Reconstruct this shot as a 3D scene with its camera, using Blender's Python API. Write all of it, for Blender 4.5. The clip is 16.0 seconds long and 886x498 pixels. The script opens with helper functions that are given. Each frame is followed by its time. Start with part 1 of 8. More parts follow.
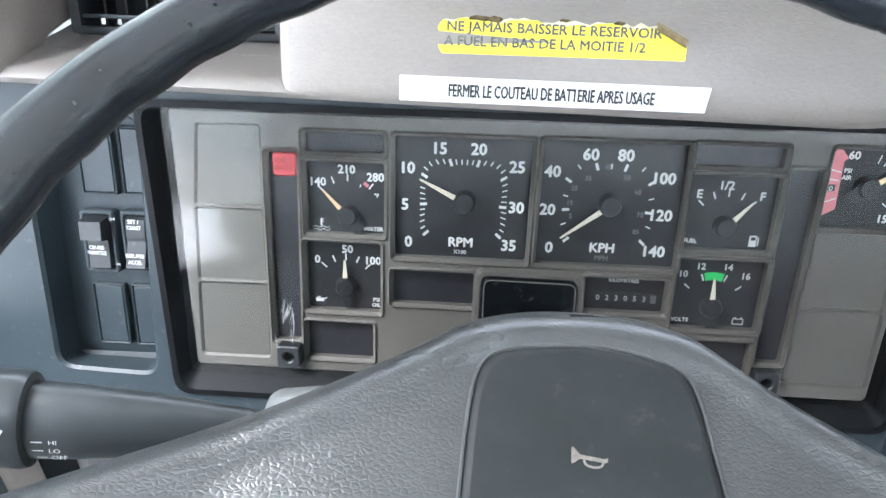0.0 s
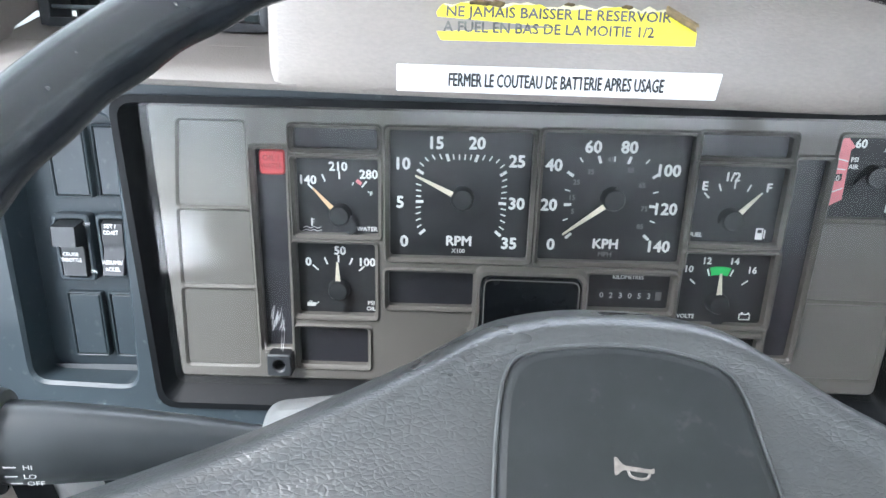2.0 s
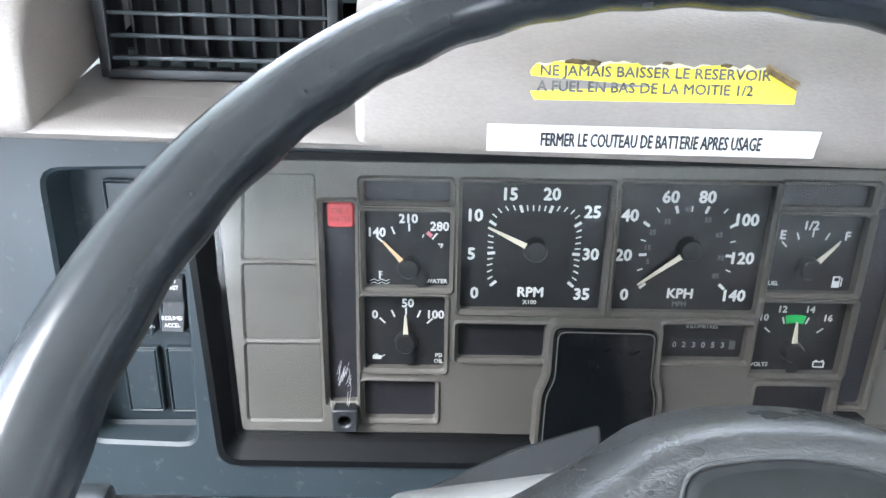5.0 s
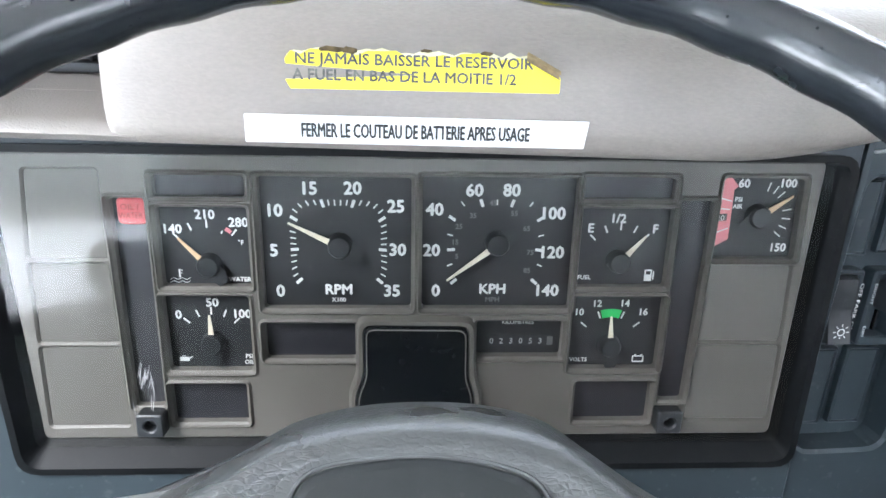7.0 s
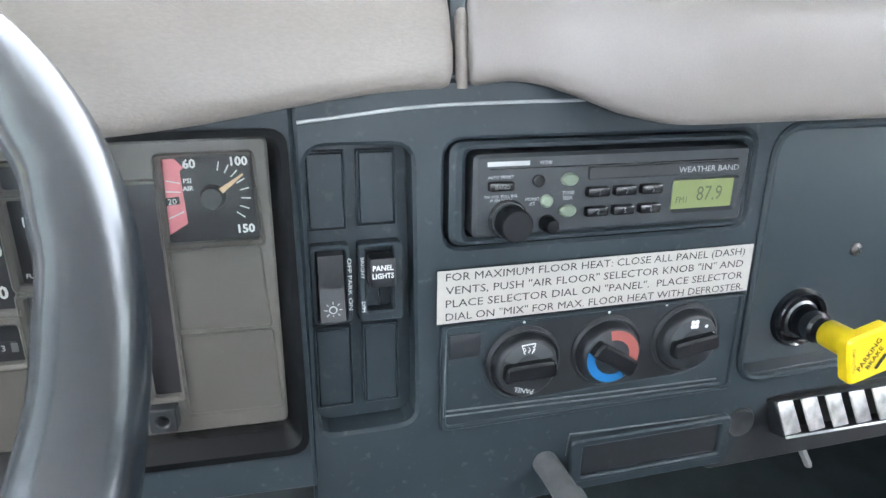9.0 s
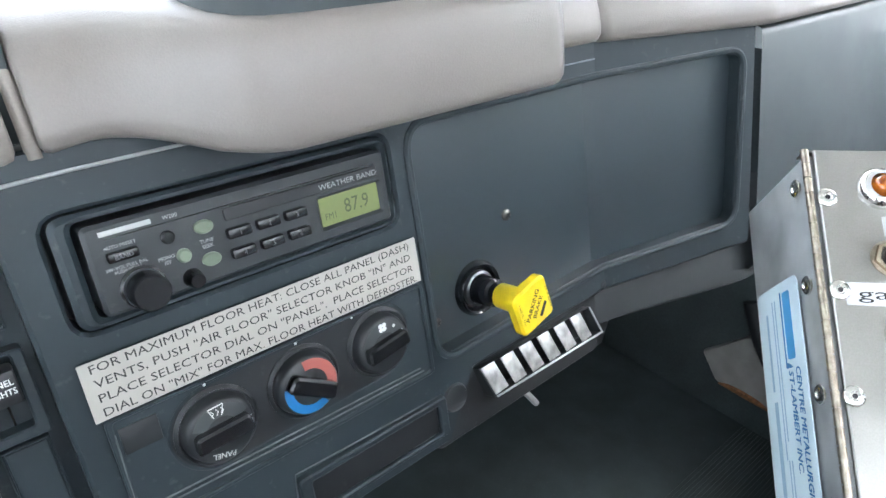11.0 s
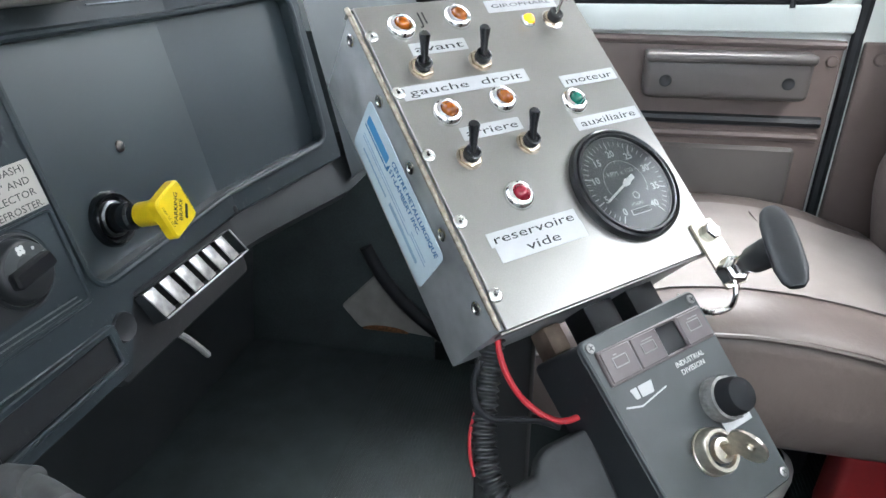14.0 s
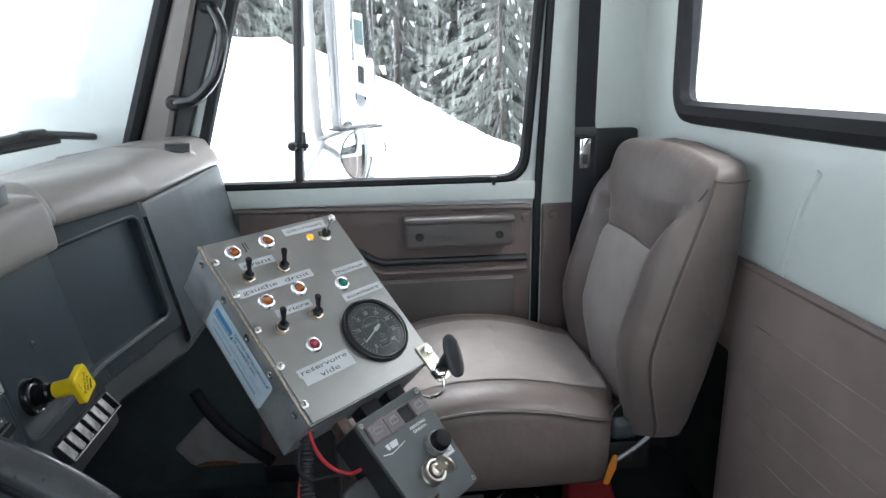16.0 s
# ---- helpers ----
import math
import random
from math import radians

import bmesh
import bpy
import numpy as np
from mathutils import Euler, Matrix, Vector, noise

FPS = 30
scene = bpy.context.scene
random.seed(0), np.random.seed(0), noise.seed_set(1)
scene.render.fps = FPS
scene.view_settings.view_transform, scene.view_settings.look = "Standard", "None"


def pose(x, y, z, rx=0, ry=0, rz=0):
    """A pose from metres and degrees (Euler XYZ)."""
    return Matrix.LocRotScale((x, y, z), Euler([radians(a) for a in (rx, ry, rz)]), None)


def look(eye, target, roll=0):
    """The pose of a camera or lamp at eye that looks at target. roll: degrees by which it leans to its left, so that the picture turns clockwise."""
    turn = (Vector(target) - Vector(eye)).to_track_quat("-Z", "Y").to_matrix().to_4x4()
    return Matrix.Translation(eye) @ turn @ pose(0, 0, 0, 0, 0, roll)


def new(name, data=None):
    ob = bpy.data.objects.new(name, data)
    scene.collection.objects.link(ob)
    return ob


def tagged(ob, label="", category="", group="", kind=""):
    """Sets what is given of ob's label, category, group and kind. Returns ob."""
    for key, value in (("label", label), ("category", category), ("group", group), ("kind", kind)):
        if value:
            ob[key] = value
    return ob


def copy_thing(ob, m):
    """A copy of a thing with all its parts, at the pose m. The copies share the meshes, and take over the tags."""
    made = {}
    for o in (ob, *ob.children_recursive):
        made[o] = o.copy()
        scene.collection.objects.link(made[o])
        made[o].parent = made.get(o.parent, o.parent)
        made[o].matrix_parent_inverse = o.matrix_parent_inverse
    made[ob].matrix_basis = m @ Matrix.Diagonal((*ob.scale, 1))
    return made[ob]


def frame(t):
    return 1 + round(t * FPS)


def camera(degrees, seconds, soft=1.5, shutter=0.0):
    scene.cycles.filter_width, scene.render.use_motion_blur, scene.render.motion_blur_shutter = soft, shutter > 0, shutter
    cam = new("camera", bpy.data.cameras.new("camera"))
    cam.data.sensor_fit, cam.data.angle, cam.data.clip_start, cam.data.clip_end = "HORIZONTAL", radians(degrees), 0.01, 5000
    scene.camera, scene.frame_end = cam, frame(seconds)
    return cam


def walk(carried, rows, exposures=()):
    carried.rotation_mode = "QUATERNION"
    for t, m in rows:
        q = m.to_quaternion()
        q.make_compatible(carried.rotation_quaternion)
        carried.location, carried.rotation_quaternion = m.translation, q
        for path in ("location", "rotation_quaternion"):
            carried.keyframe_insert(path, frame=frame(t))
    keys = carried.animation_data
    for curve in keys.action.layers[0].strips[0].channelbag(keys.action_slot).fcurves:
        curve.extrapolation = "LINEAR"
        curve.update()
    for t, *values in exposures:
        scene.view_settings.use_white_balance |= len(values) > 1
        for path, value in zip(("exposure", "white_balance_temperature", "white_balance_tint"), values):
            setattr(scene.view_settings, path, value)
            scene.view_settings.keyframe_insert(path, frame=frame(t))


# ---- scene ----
cam = camera(70.3, 16.0)
# seconds, eye, target, roll
PATH = [
    (0, (0.0144, 0.0194, 1.4619), (0.0140, 0.8677, 0.9323), 2.36),
    (0.5, (-0.0069, 0.0256, 1.4442), (-0.0022, 0.8755, 0.9173), 2.34),
    (1, (-0.0015, 0.0304, 1.4507), (0.0154, 0.8823, 0.9273), 2.42),
    (1.5, (0.0002, 0.0312, 1.4500), (0.0262, 0.8828, 0.9265), 2.45),
    (2, (0.0024, 0.0324, 1.4504), (0.0381, 0.8837, 0.9269), 2.49),
    (2.5, (-0.0015, 0.0313, 1.4483), (0.0417, 0.8829, 0.9257), 2.51),
    (3, (-0.0003, 0.0333, 1.4494), (0.0491, 0.8835, 0.9254), 2.56),
    (3.5, (-0.0008, 0.0338, 1.4531), (0.0538, 0.8842, 0.9298), 2.53),
    (4, (-0.0235, 0.0382, 1.4593), (0.0296, 0.8911, 0.9400), 2.40),
    (4.2, (-0.0454, 0.0425, 1.4642), (0.0052, 0.8949, 0.9438), 2.35),
    (6.3, (-0.0367, 0.0665, 1.4696), (0.0398, 0.9174, 0.9499), 3.08),
    (6.5, (-0.0167, 0.0628, 1.4691), (0.0666, 0.9146, 0.9519), 3.18),
    (7, (0.0485, 0.0585, 1.4646), (0.1458, 0.9089, 0.9477), 3.44),
    (7.5, (0.1222, 0.0547, 1.4613), (0.2338, 0.9041, 0.9456), 3.71),
    (8, (0.1804, 0.0513, 1.4599), (0.3250, 0.9000, 0.9512), 3.93),
    (8.2, (0.2100, 0.0443, 1.4580), (0.3758, 0.8920, 0.9542), 3.88),
    (10.3, (0.3587, 0.0246, 1.4700), (0.6640, 0.8305, 0.9626), -0.46),
    (10.5, (0.3598, 0.0327, 1.4796), (0.7143, 0.8242, 0.9818), -0.47),
    (11, (0.3632, 0.0211, 1.4688), (0.9133, 0.6968, 0.9780), -0.46),
    (11.5, (0.4368, -0.0015, 1.4428), (1.1094, 0.5988, 1.0099), -0.82),
    (12, (0.4127, 0.0019, 1.4433), (1.1617, 0.5130, 1.0216), -0.76),
    (12.5, (0.3857, -0.0083, 1.4198), (1.1757, 0.4325, 0.9938), -0.81),
    (13, (0.3488, -0.0148, 1.4089), (1.1719, 0.3545, 0.9774), -0.74),
    (13.5, (0.3110, -0.0072, 1.3717), (1.1596, 0.2975, 0.9393), -0.75),
    (14, (0.2573, -0.0283, 1.3866), (1.1355, 0.1731, 0.9528), -0.69),
    (14.5, (0.2080, -0.0645, 1.4013), (1.0997, 0.0516, 0.9639), -0.66),
    (15, (0.1537, -0.1096, 1.4461), (1.0531, -0.0859, 1.0096), -0.80),
    (15.5, (0.0694, -0.0642, 1.5033), (0.9836, -0.1135, 1.1010), -1.15),
    (16, (-0.0510, -0.0857, 1.5393), (0.9109, -0.1701, 1.2792), -1.08),
]
EXPOSURES = [(0, 4.22, 5900, 11), (4, 4.24, 5900, 11), (6.5, 4.22, 5950, 11), (7.2, 4.22, 5950, 11), (8.2, 4.42, 6000, 11), (10.5, 4.36, 6050, 10), (11, 4.2, 6100, 10), (11.5, 4.14, 6300, 10), (12.5, 3.62, 6230, 10), (14.5, 3.78, 6150, 10), (15.5, 3.62, 6150, 9), (16, 2.86, 6050, 9)]
walk(cam, [(t, look(eye, target, roll)) for t, eye, target, roll in PATH], EXPOSURES)

# ---- light: an overcast winter day ----
world = bpy.data.worlds.new("overcast")
scene.world = world
world.use_nodes = True
wn, wl = world.node_tree.nodes, world.node_tree.links
sky = wn.new("ShaderNodeTexSky")
sky.sky_type, sky.sun_disc = "NISHITA", False
sky.sun_elevation, sky.sun_rotation = radians(56), radians(115)
sky.air_density, sky.dust_density = 1.0, 4.0
grey = wn.new("ShaderNodeHueSaturation")
grey.inputs["Saturation"].default_value = 0.25
wl.new(sky.outputs[0], grey.inputs["Color"])
wl.new(grey.outputs[0], wn["Background"].inputs["Color"])
wn["Background"].inputs["Strength"].default_value = 0.15
sun_data = bpy.data.lights.new("sun", "SUN")
sun_data.energy, sun_data.angle, sun_data.color = 1.5, radians(40), (1.0, 0.97, 0.93)
sun = new("sun", sun_data)
sun.matrix_world = look((0, 0, 0), (0.47, 0.22, -0.82))

# ---- small geometry library ----
TAU = 2 * math.pi


class Geo:
    """Vertices and faces; joined with +, moved with tf()."""

    def __init__(self, verts=(), faces=()):
        self.v, self.f = [Vector(p) for p in verts], [tuple(f) for f in faces]

    def __add__(self, other):
        n = len(self.v)
        out = Geo()
        out.v, out.f = self.v + other.v, self.f + [tuple(i + n for i in f) for f in other.f]
        return out

    def tf(self, m):
        out = Geo()
        out.v, out.f = [m @ p for p in self.v], list(self.f)
        return out

    def at(self, x, y, z=0.0):
        return self.tf(Matrix.Translation((x, y, z)))


def from_bm(bm):
    bm.verts.index_update()
    g = Geo([v.co.copy() for v in bm.verts], [[v.index for v in f.verts] for f in bm.faces])
    bm.free()
    return g


def rbox(x, y, z, sx, sy, sz, r=0.002, seg=2):
    """A box round the centre x, y, z with rounded edges."""
    bm = bmesh.new()
    bmesh.ops.create_cube(bm, size=1.0)
    for v in bm.verts:
        v.co = Vector((v.co.x * sx, v.co.y * sy, v.co.z * sz))
    r = min(r, 0.45 * min(sx, sy, sz))
    if r > 0:
        bmesh.ops.bevel(bm, geom=bm.edges[:], offset=r, segments=seg, profile=0.5, affect="EDGES")
    return from_bm(bm).at(x, y, z)


def lathe(profile, n=24):
    """A turned body round z from (radius, height) pairs, bottom to top."""
    g = Geo()
    rings = []
    for r, z in profile:
        if r < 1e-6:
            rings.append([len(g.v)])
            g.v.append(Vector((0, 0, z)))
        else:
            rings.append(list(range(len(g.v), len(g.v) + n)))
            g.v += [Vector((r * math.cos(TAU * k / n), r * math.sin(TAU * k / n), z)) for k in range(n)]
    for a, b in zip(rings, rings[1:]):
        for k in range(n):
            f = [a[k % len(a)], a[(k + 1) % n % len(a)], b[(k + 1) % n % len(b)], b[k % len(b)]]
            f = [i for j, i in enumerate(f) if i not in f[:j]]
            if len(f) > 2:
                g.f.append(tuple(f))
    return g


def sweep(points, radius, n=10, closed=False, caps=True, flat=1.0):
    """A tube along points; radius a number or a function of the share of the way."""
    pts = [Vector(p) for p in points]
    g, m = Geo(), len(pts)
    side = None
    for k, p in enumerate(pts):
        if closed:
            d = (pts[(k + 1) % m] - pts[k - 1]).normalized()
        else:
            d = (pts[min(k + 1, m - 1)] - pts[max(k - 1, 0)]).normalized()
        if side is None:
            side = d.orthogonal().normalized()
        side = (side - d * side.dot(d)).normalized()
        other = d.cross(side)
        r = radius(k / max(m - 1, 1)) if callable(radius) else radius
        g.v += [p + r * (math.cos(TAU * j / n) * side + flat * math.sin(TAU * j / n) * other) for j in range(n)]
    for k in range(m if closed else m - 1):
        a, b = k * n, (k + 1) % m * n
        g.f += [(a + j, a + (j + 1) % n, b + (j + 1) % n, b + j) for j in range(n)]
    if caps and not closed:
        g.f += [tuple(reversed(range(n))), tuple(range((m - 1) * n, m * n))]
    return g


def smooth_path(points, steps=6, closed=False):
    """A Catmull-Rom curve through points."""
    p = [Vector(q) for q in points]
    m, out = len(p), []
    for k in range(m if closed else m - 1):
        if closed:
            a, b, c, d = (p[(k + j) % m] for j in (-1, 0, 1, 2))
        else:
            a, b, c, d = p[max(k - 1, 0)], p[k], p[k + 1], p[min(k + 2, m - 1)]
        for s in range(steps):
            t = s / steps
            out.append(0.5 * (2 * b + (c - a) * t + (2 * a - 5 * b + 4 * c - d) * t * t + (3 * b - a - 3 * c + d) * t ** 3))
    return out if closed else out + [p[-1]]


def grown(corners, d):
    """A convex outline moved outwards by d (counter-clockwise corners)."""
    out, m = [], len(corners)
    for k in range(m):
        a, b, c = (Vector(corners[(k + j) % m]).to_2d() for j in (-1, 0, 1))
        n1, n2 = (b - a).normalized(), (c - b).normalized()
        n1, n2 = Vector((n1.y, -n1.x)), Vector((n2.y, -n2.x))
        out.append(b + d * (n1 + n2) / max(1 + n1.dot(n2), 0.2))
    return out


def rpoly(corners, r=0.003, n=4):
    """An outline with rounded corners."""
    out, m = [], len(corners)
    for k in range(m):
        a, b, c = (Vector(corners[(k + j) % m]).to_2d() for j in (-1, 0, 1))
        e = min(r, 0.45 * (a - b).length, 0.45 * (c - b).length)
        if e < 1e-5:
            out.append(b)
            continue
        p, q = b + (a - b).normalized() * e, b + (c - b).normalized() * e
        for s in range(n + 1):
            t = s / n
            out.append((1 - t) ** 2 * p + 2 * t * (1 - t) * b + t * t * q)
    return out


def rect(u0, v0, u1, v1):
    u0, u1, v0, v1 = min(u0, u1), max(u0, u1), min(v0, v1), max(v0, v1)
    return [(u0, v0), (u1, v0), (u1, v1), (u0, v1)]


def fill(loops, z):
    """A flat face at z inside the first loop and outside the others."""
    bm = bmesh.new()
    edges = []
    for loop in loops:
        vs = [bm.verts.new((p[0], p[1], z)) for p in loop]
        edges += [bm.edges.new((vs[k - 1], vs[k])) for k in range(len(vs))]
    bmesh.ops.triangle_fill(bm, use_beauty=True, use_dissolve=False, edges=edges, normal=(0, 0, 1))
    for f in bm.faces:
        f.normal_update()
        if f.normal.z < 0:
            f.normal_flip()
    return from_bm(bm)


def band(a, za, b, zb):
    """A strip of faces between two loops of as many points."""
    m = len(a)
    return Geo([(p[0], p[1], za) for p in a] + [(p[0], p[1], zb) for p in b], [(k, (k + 1) % m, m + (k + 1) % m, m + k) for k in range(m)])


def plate(outer, holes=(), top=0.004, bottom=0.0, r=0.004, hole_r=0.003, c=0.0012, back=False):
    """A plate with rounded, chamfered outline and holes that go right through."""
    r = max(r, 0.0006)
    o, i = rpoly(outer, r), rpoly(grown(outer, -c), max(r - c, 0.0005))
    tops, g = [i], band(o, bottom, o, top - c) + band(o, top - c, i, top)
    for h in holes:
        hr = hole_r
        a, b = rpoly(h, hr), rpoly(grown(h, c), hr + c)
        g = g + band(b, top, a, top - c) + band(a, top - c, a, bottom)
        tops.append(b)
    g = g + fill(tops, top)
    if back:
        g = g + Geo([(p[0], p[1], bottom) for p in o], [tuple(reversed(range(len(o))))])
    return g


def slab(outer, top, bottom=0.0, r=0.003, c=0.001):
    return plate(outer, (), top, bottom, r, c=c, back=True)


def loft(rows, closed=False):
    """A skin over rows of points, all of one length."""
    n = len(rows[0])
    g = Geo([p for row in rows for p in row])
    for k in range(len(rows) - 1):
        for j in range(n if closed else n - 1):
            a, b = k * n + j, k * n + (j + 1) % n
            g.f.append((a, b, b + n, a + n))
    return g


def disc(r, z=0.0, n=24, r0=0.0):
    if r0 > 0:
        a = [(r0 * math.cos(TAU * k / n), r0 * math.sin(TAU * k / n)) for k in range(n)]
        b = [(r * math.cos(TAU * k / n), r * math.sin(TAU * k / n)) for k in range(n)]
        return band(b, z, a, z)
    return Geo([(r * math.cos(TAU * k / n), r * math.sin(TAU * k / n), z) for k in range(n)], [tuple(range(n))])


def bar(u0, v0, u1, v1, width, z=0.0):
    """A flat stroke from one point to another."""
    a, b = Vector((u0, v0)), Vector((u1, v1))
    d = (b - a).normalized() * (width / 2)
    n = Vector((-d.y, d.x))
    return Geo([(*(a - n), z), (*(b - n), z), (*(b + n), z), (*(a + n), z)], [(0, 1, 2, 3)])


def letters(text, u, v, height, z=0.0, width=None, bold=0.0, shear=0.0, fat=0.0):
    """Flat letters of the built-in font round the middle u, v."""
    cu = bpy.data.curves.new("letters", "FONT")
    cu.body, cu.size, cu.shear, cu.resolution_u = text, 1.0, shear, 2
    fat = fat or height * bold * 4
    ob = bpy.data.objects.new("letters", cu)
    me = bpy.data.meshes.new_from_object(ob)
    g = Geo([w.co.copy() for w in me.vertices], [tuple(p.vertices) for p in me.polygons])
    bpy.data.objects.remove(ob)
    bpy.data.curves.remove(cu)
    bpy.data.meshes.remove(me)
    if not g.v:
        return g
    lo = [min(p[k] for p in g.v) for k in (0, 1)]
    hi = [max(p[k] for p in g.v) for k in (0, 1)]
    s = height / 0.73
    su = width / (hi[0] - lo[0]) if width else s
    mid = (lo[0] + hi[0]) / 2
    g.v = [Vector((u + (p.x - mid) * su, v + (p.y - 0.36) * s, z)) for p in g.v]
    if fat:   # heavier strokes: the same letters laid beside themselves
        g = g.at(-fat / 2, 0, 0) + g.at(fat / 2, 0, 0.00003) + g.at(0, fat / 2, 0.00006) + g.at(0, -fat / 2, 0.00009)
    return g


def mesh_of(g, name, soft=38):
    me = bpy.data.meshes.new(name)
    me.from_pydata([tuple(p) for p in g.v], [], g.f)
    me.validate()
    if len(g.f) < 6000:
        bm = bmesh.new()
        bm.from_mesh(me)
        bmesh.ops.remove_doubles(bm, verts=bm.verts[:], dist=2e-6)
        bm.to_mesh(me)
        bm.free()
    me.shade_smooth()
    me.set_sharp_from_angle(angle=radians(soft))
    return me


SHIFT = {}


def thing(name, m, label, category, group="", kind="", origin=(0, 0, 0)):
    """An Empty at its base; its parts are given in the frame m, round origin."""
    ob = new(name)
    ob.empty_display_size = 0.02
    ob.matrix_world = m @ Matrix.Translation(origin)
    SHIFT[ob.name] = Vector(origin)
    return tagged(ob, label, category, group, kind)


def part(name, g, material, parent, label="", kind="", soft=38):
    """ONE mesh under a thing or under a part."""
    shift = SHIFT.get(parent.name, Vector())
    if shift.length:
        g = g.tf(Matrix.Translation(-shift))
    ob = new(name, mesh_of(g, name, soft))
    ob.data.materials.append(material)
    ob.parent = parent
    SHIFT[ob.name] = shift
    return tagged(ob, label, kind=kind)


def solo(name, g, material, m, label, category, group="", kind="", soft=38, origin=(0, 0, 0)):
    """A thing of one mesh."""
    ob = new(name, mesh_of(g.tf(Matrix.Translation(-Vector(origin))), name, soft))
    ob.data.materials.append(material)
    ob.matrix_world = m @ Matrix.Translation(origin)
    SHIFT[ob.name] = Vector(origin)
    return tagged(ob, label, category, group, kind)


# ---- materials ----
def surface(name, colour, rough=0.5, metal=0.0, spots=0.0, spot_size=0.02, grain=0.0, grain_size=0.0006, bump=0.0, bump_size=0.001,
            wrinkle=0.0, wrinkle_size=0.004, dust=0.0, dust_colour=(0.3, 0.29, 0.27), stretch=(1, 1, 1), coat=0.0, spec=0.5, rough_var=0.0, flow=0.0):
    """A procedural surface: base colour varied at two scales, fine relief, creases, dust."""
    m = bpy.data.materials.new(name)
    m.use_nodes = True
    nodes, links = m.node_tree.nodes, m.node_tree.links
    bsdf = nodes["Principled BSDF"]
    bsdf.inputs["Roughness"].default_value, bsdf.inputs["Metallic"].default_value = rough, metal
    bsdf.inputs["Specular IOR Level"].default_value = spec
    bsdf.inputs["Coat Weight"].default_value = coat
    bsdf.inputs["Base Color"].default_value = (*colour, 1)
    geo = nodes.new("ShaderNodeNewGeometry")
    mapping = nodes.new("ShaderNodeMapping")
    mapping.inputs["Scale"].default_value = stretch
    links.new(geo.outputs["Position"], mapping.inputs["Vector"])

    def noise_at(size, detail=3.0):
        n = nodes.new("ShaderNodeTexNoise")
        n.inputs["Scale"].default_value, n.inputs["Detail"].default_value = 1.0 / size, detail
        links.new(mapping.outputs[0], n.inputs["Vector"])
        return n.outputs[0]

    col = None

    def vary(source, amount, col):
        ramp = nodes.new("ShaderNodeMapRange")
        ramp.inputs["From Min"].default_value, ramp.inputs["From Max"].default_value = 0.3, 0.7
        ramp.inputs["To Min"].default_value, ramp.inputs["To Max"].default_value = 1 - amount, 1 + amount
        links.new(source, ramp.inputs["Value"])
        mix = nodes.new("ShaderNodeMix")
        mix.data_type, mix.blend_type = "RGBA", "MULTIPLY"
        mix.inputs["Factor"].default_value = 1.0
        if col is None:
            mix.inputs["A"].default_value = (*colour, 1)
        else:
            links.new(col, mix.inputs["A"])
        links.new(ramp.outputs[0], mix.inputs["B"])
        return mix.outputs["Result"]

    if spots:
        col = vary(noise_at(spot_size), spots, col)
    if grain:
        col = vary(noise_at(grain_size, 2.0), grain, col)
    if dust:
        ramp = nodes.new("ShaderNodeMapRange")
        ramp.inputs["From Min"].default_value, ramp.inputs["From Max"].default_value = 0.62, 0.74
        ramp.inputs["To Max"].default_value = dust
        links.new(noise_at(0.006, 6.0), ramp.inputs["Value"])
        mix = nodes.new("ShaderNodeMix")
        mix.data_type = "RGBA"
        links.new(ramp.outputs[0], mix.inputs["Factor"])
        if col is None:
            mix.inputs["A"].default_value = (*colour, 1)
        else:
            links.new(col, mix.inputs["A"])
        mix.inputs["B"].default_value = (*dust_colour, 1)
        col = mix.outputs["Result"]
    if col is not None:
        links.new(col, bsdf.inputs["Base Color"])
    if rough_var:
        ramp = nodes.new("ShaderNodeMapRange")
        ramp.inputs["From Min"].default_value, ramp.inputs["From Max"].default_value = 0.3, 0.7
        ramp.inputs["To Min"].default_value, ramp.inputs["To Max"].default_value = max(rough - rough_var, 0.02), min(rough + rough_var, 1)
        links.new(noise_at(spot_size * 1.3, 4.0), ramp.inputs["Value"])
        links.new(ramp.outputs[0], bsdf.inputs["Roughness"])
    normal = None
    for strength, size, creased in ((bump, bump_size, False), (wrinkle, wrinkle_size, True)):
        if not strength:
            continue
        b = nodes.new("ShaderNodeBump")
        b.inputs["Strength"].default_value, b.inputs["Distance"].default_value = strength, size * 0.25
        if creased:
            t = nodes.new("ShaderNodeTexVoronoi")
            t.feature = "DISTANCE_TO_EDGE"
            t.inputs["Scale"].default_value = 1.0 / size
            warp = nodes.new("ShaderNodeTexNoise")
            warp.inputs["Scale"].default_value = 0.5 / size
            links.new(mapping.outputs[0], warp.inputs["Vector"])
            mix = nodes.new("ShaderNodeVectorMath")
            mix.operation = "MULTIPLY_ADD"
            mix.inputs[1].default_value = (size, size, size)
            links.new(warp.outputs["Color"], mix.inputs[0])
            links.new(mapping.outputs[0], mix.inputs[2])
            links.new(mix.outputs[0], t.inputs["Vector"])
            clamp = nodes.new("ShaderNodeMapRange")
            clamp.inputs["From Max"].default_value = 0.25
            links.new(t.outputs["Distance"], clamp.inputs["Value"])
            links.new(clamp.outputs[0], b.inputs["Height"])
        else:
            links.new(noise_at(size, 4.0), b.inputs["Height"])
        if normal is not None:
            links.new(normal, b.inputs["Normal"])
        normal = b.outputs[0]
    if normal is not None:
        links.new(normal, bsdf.inputs["Normal"])
    return m


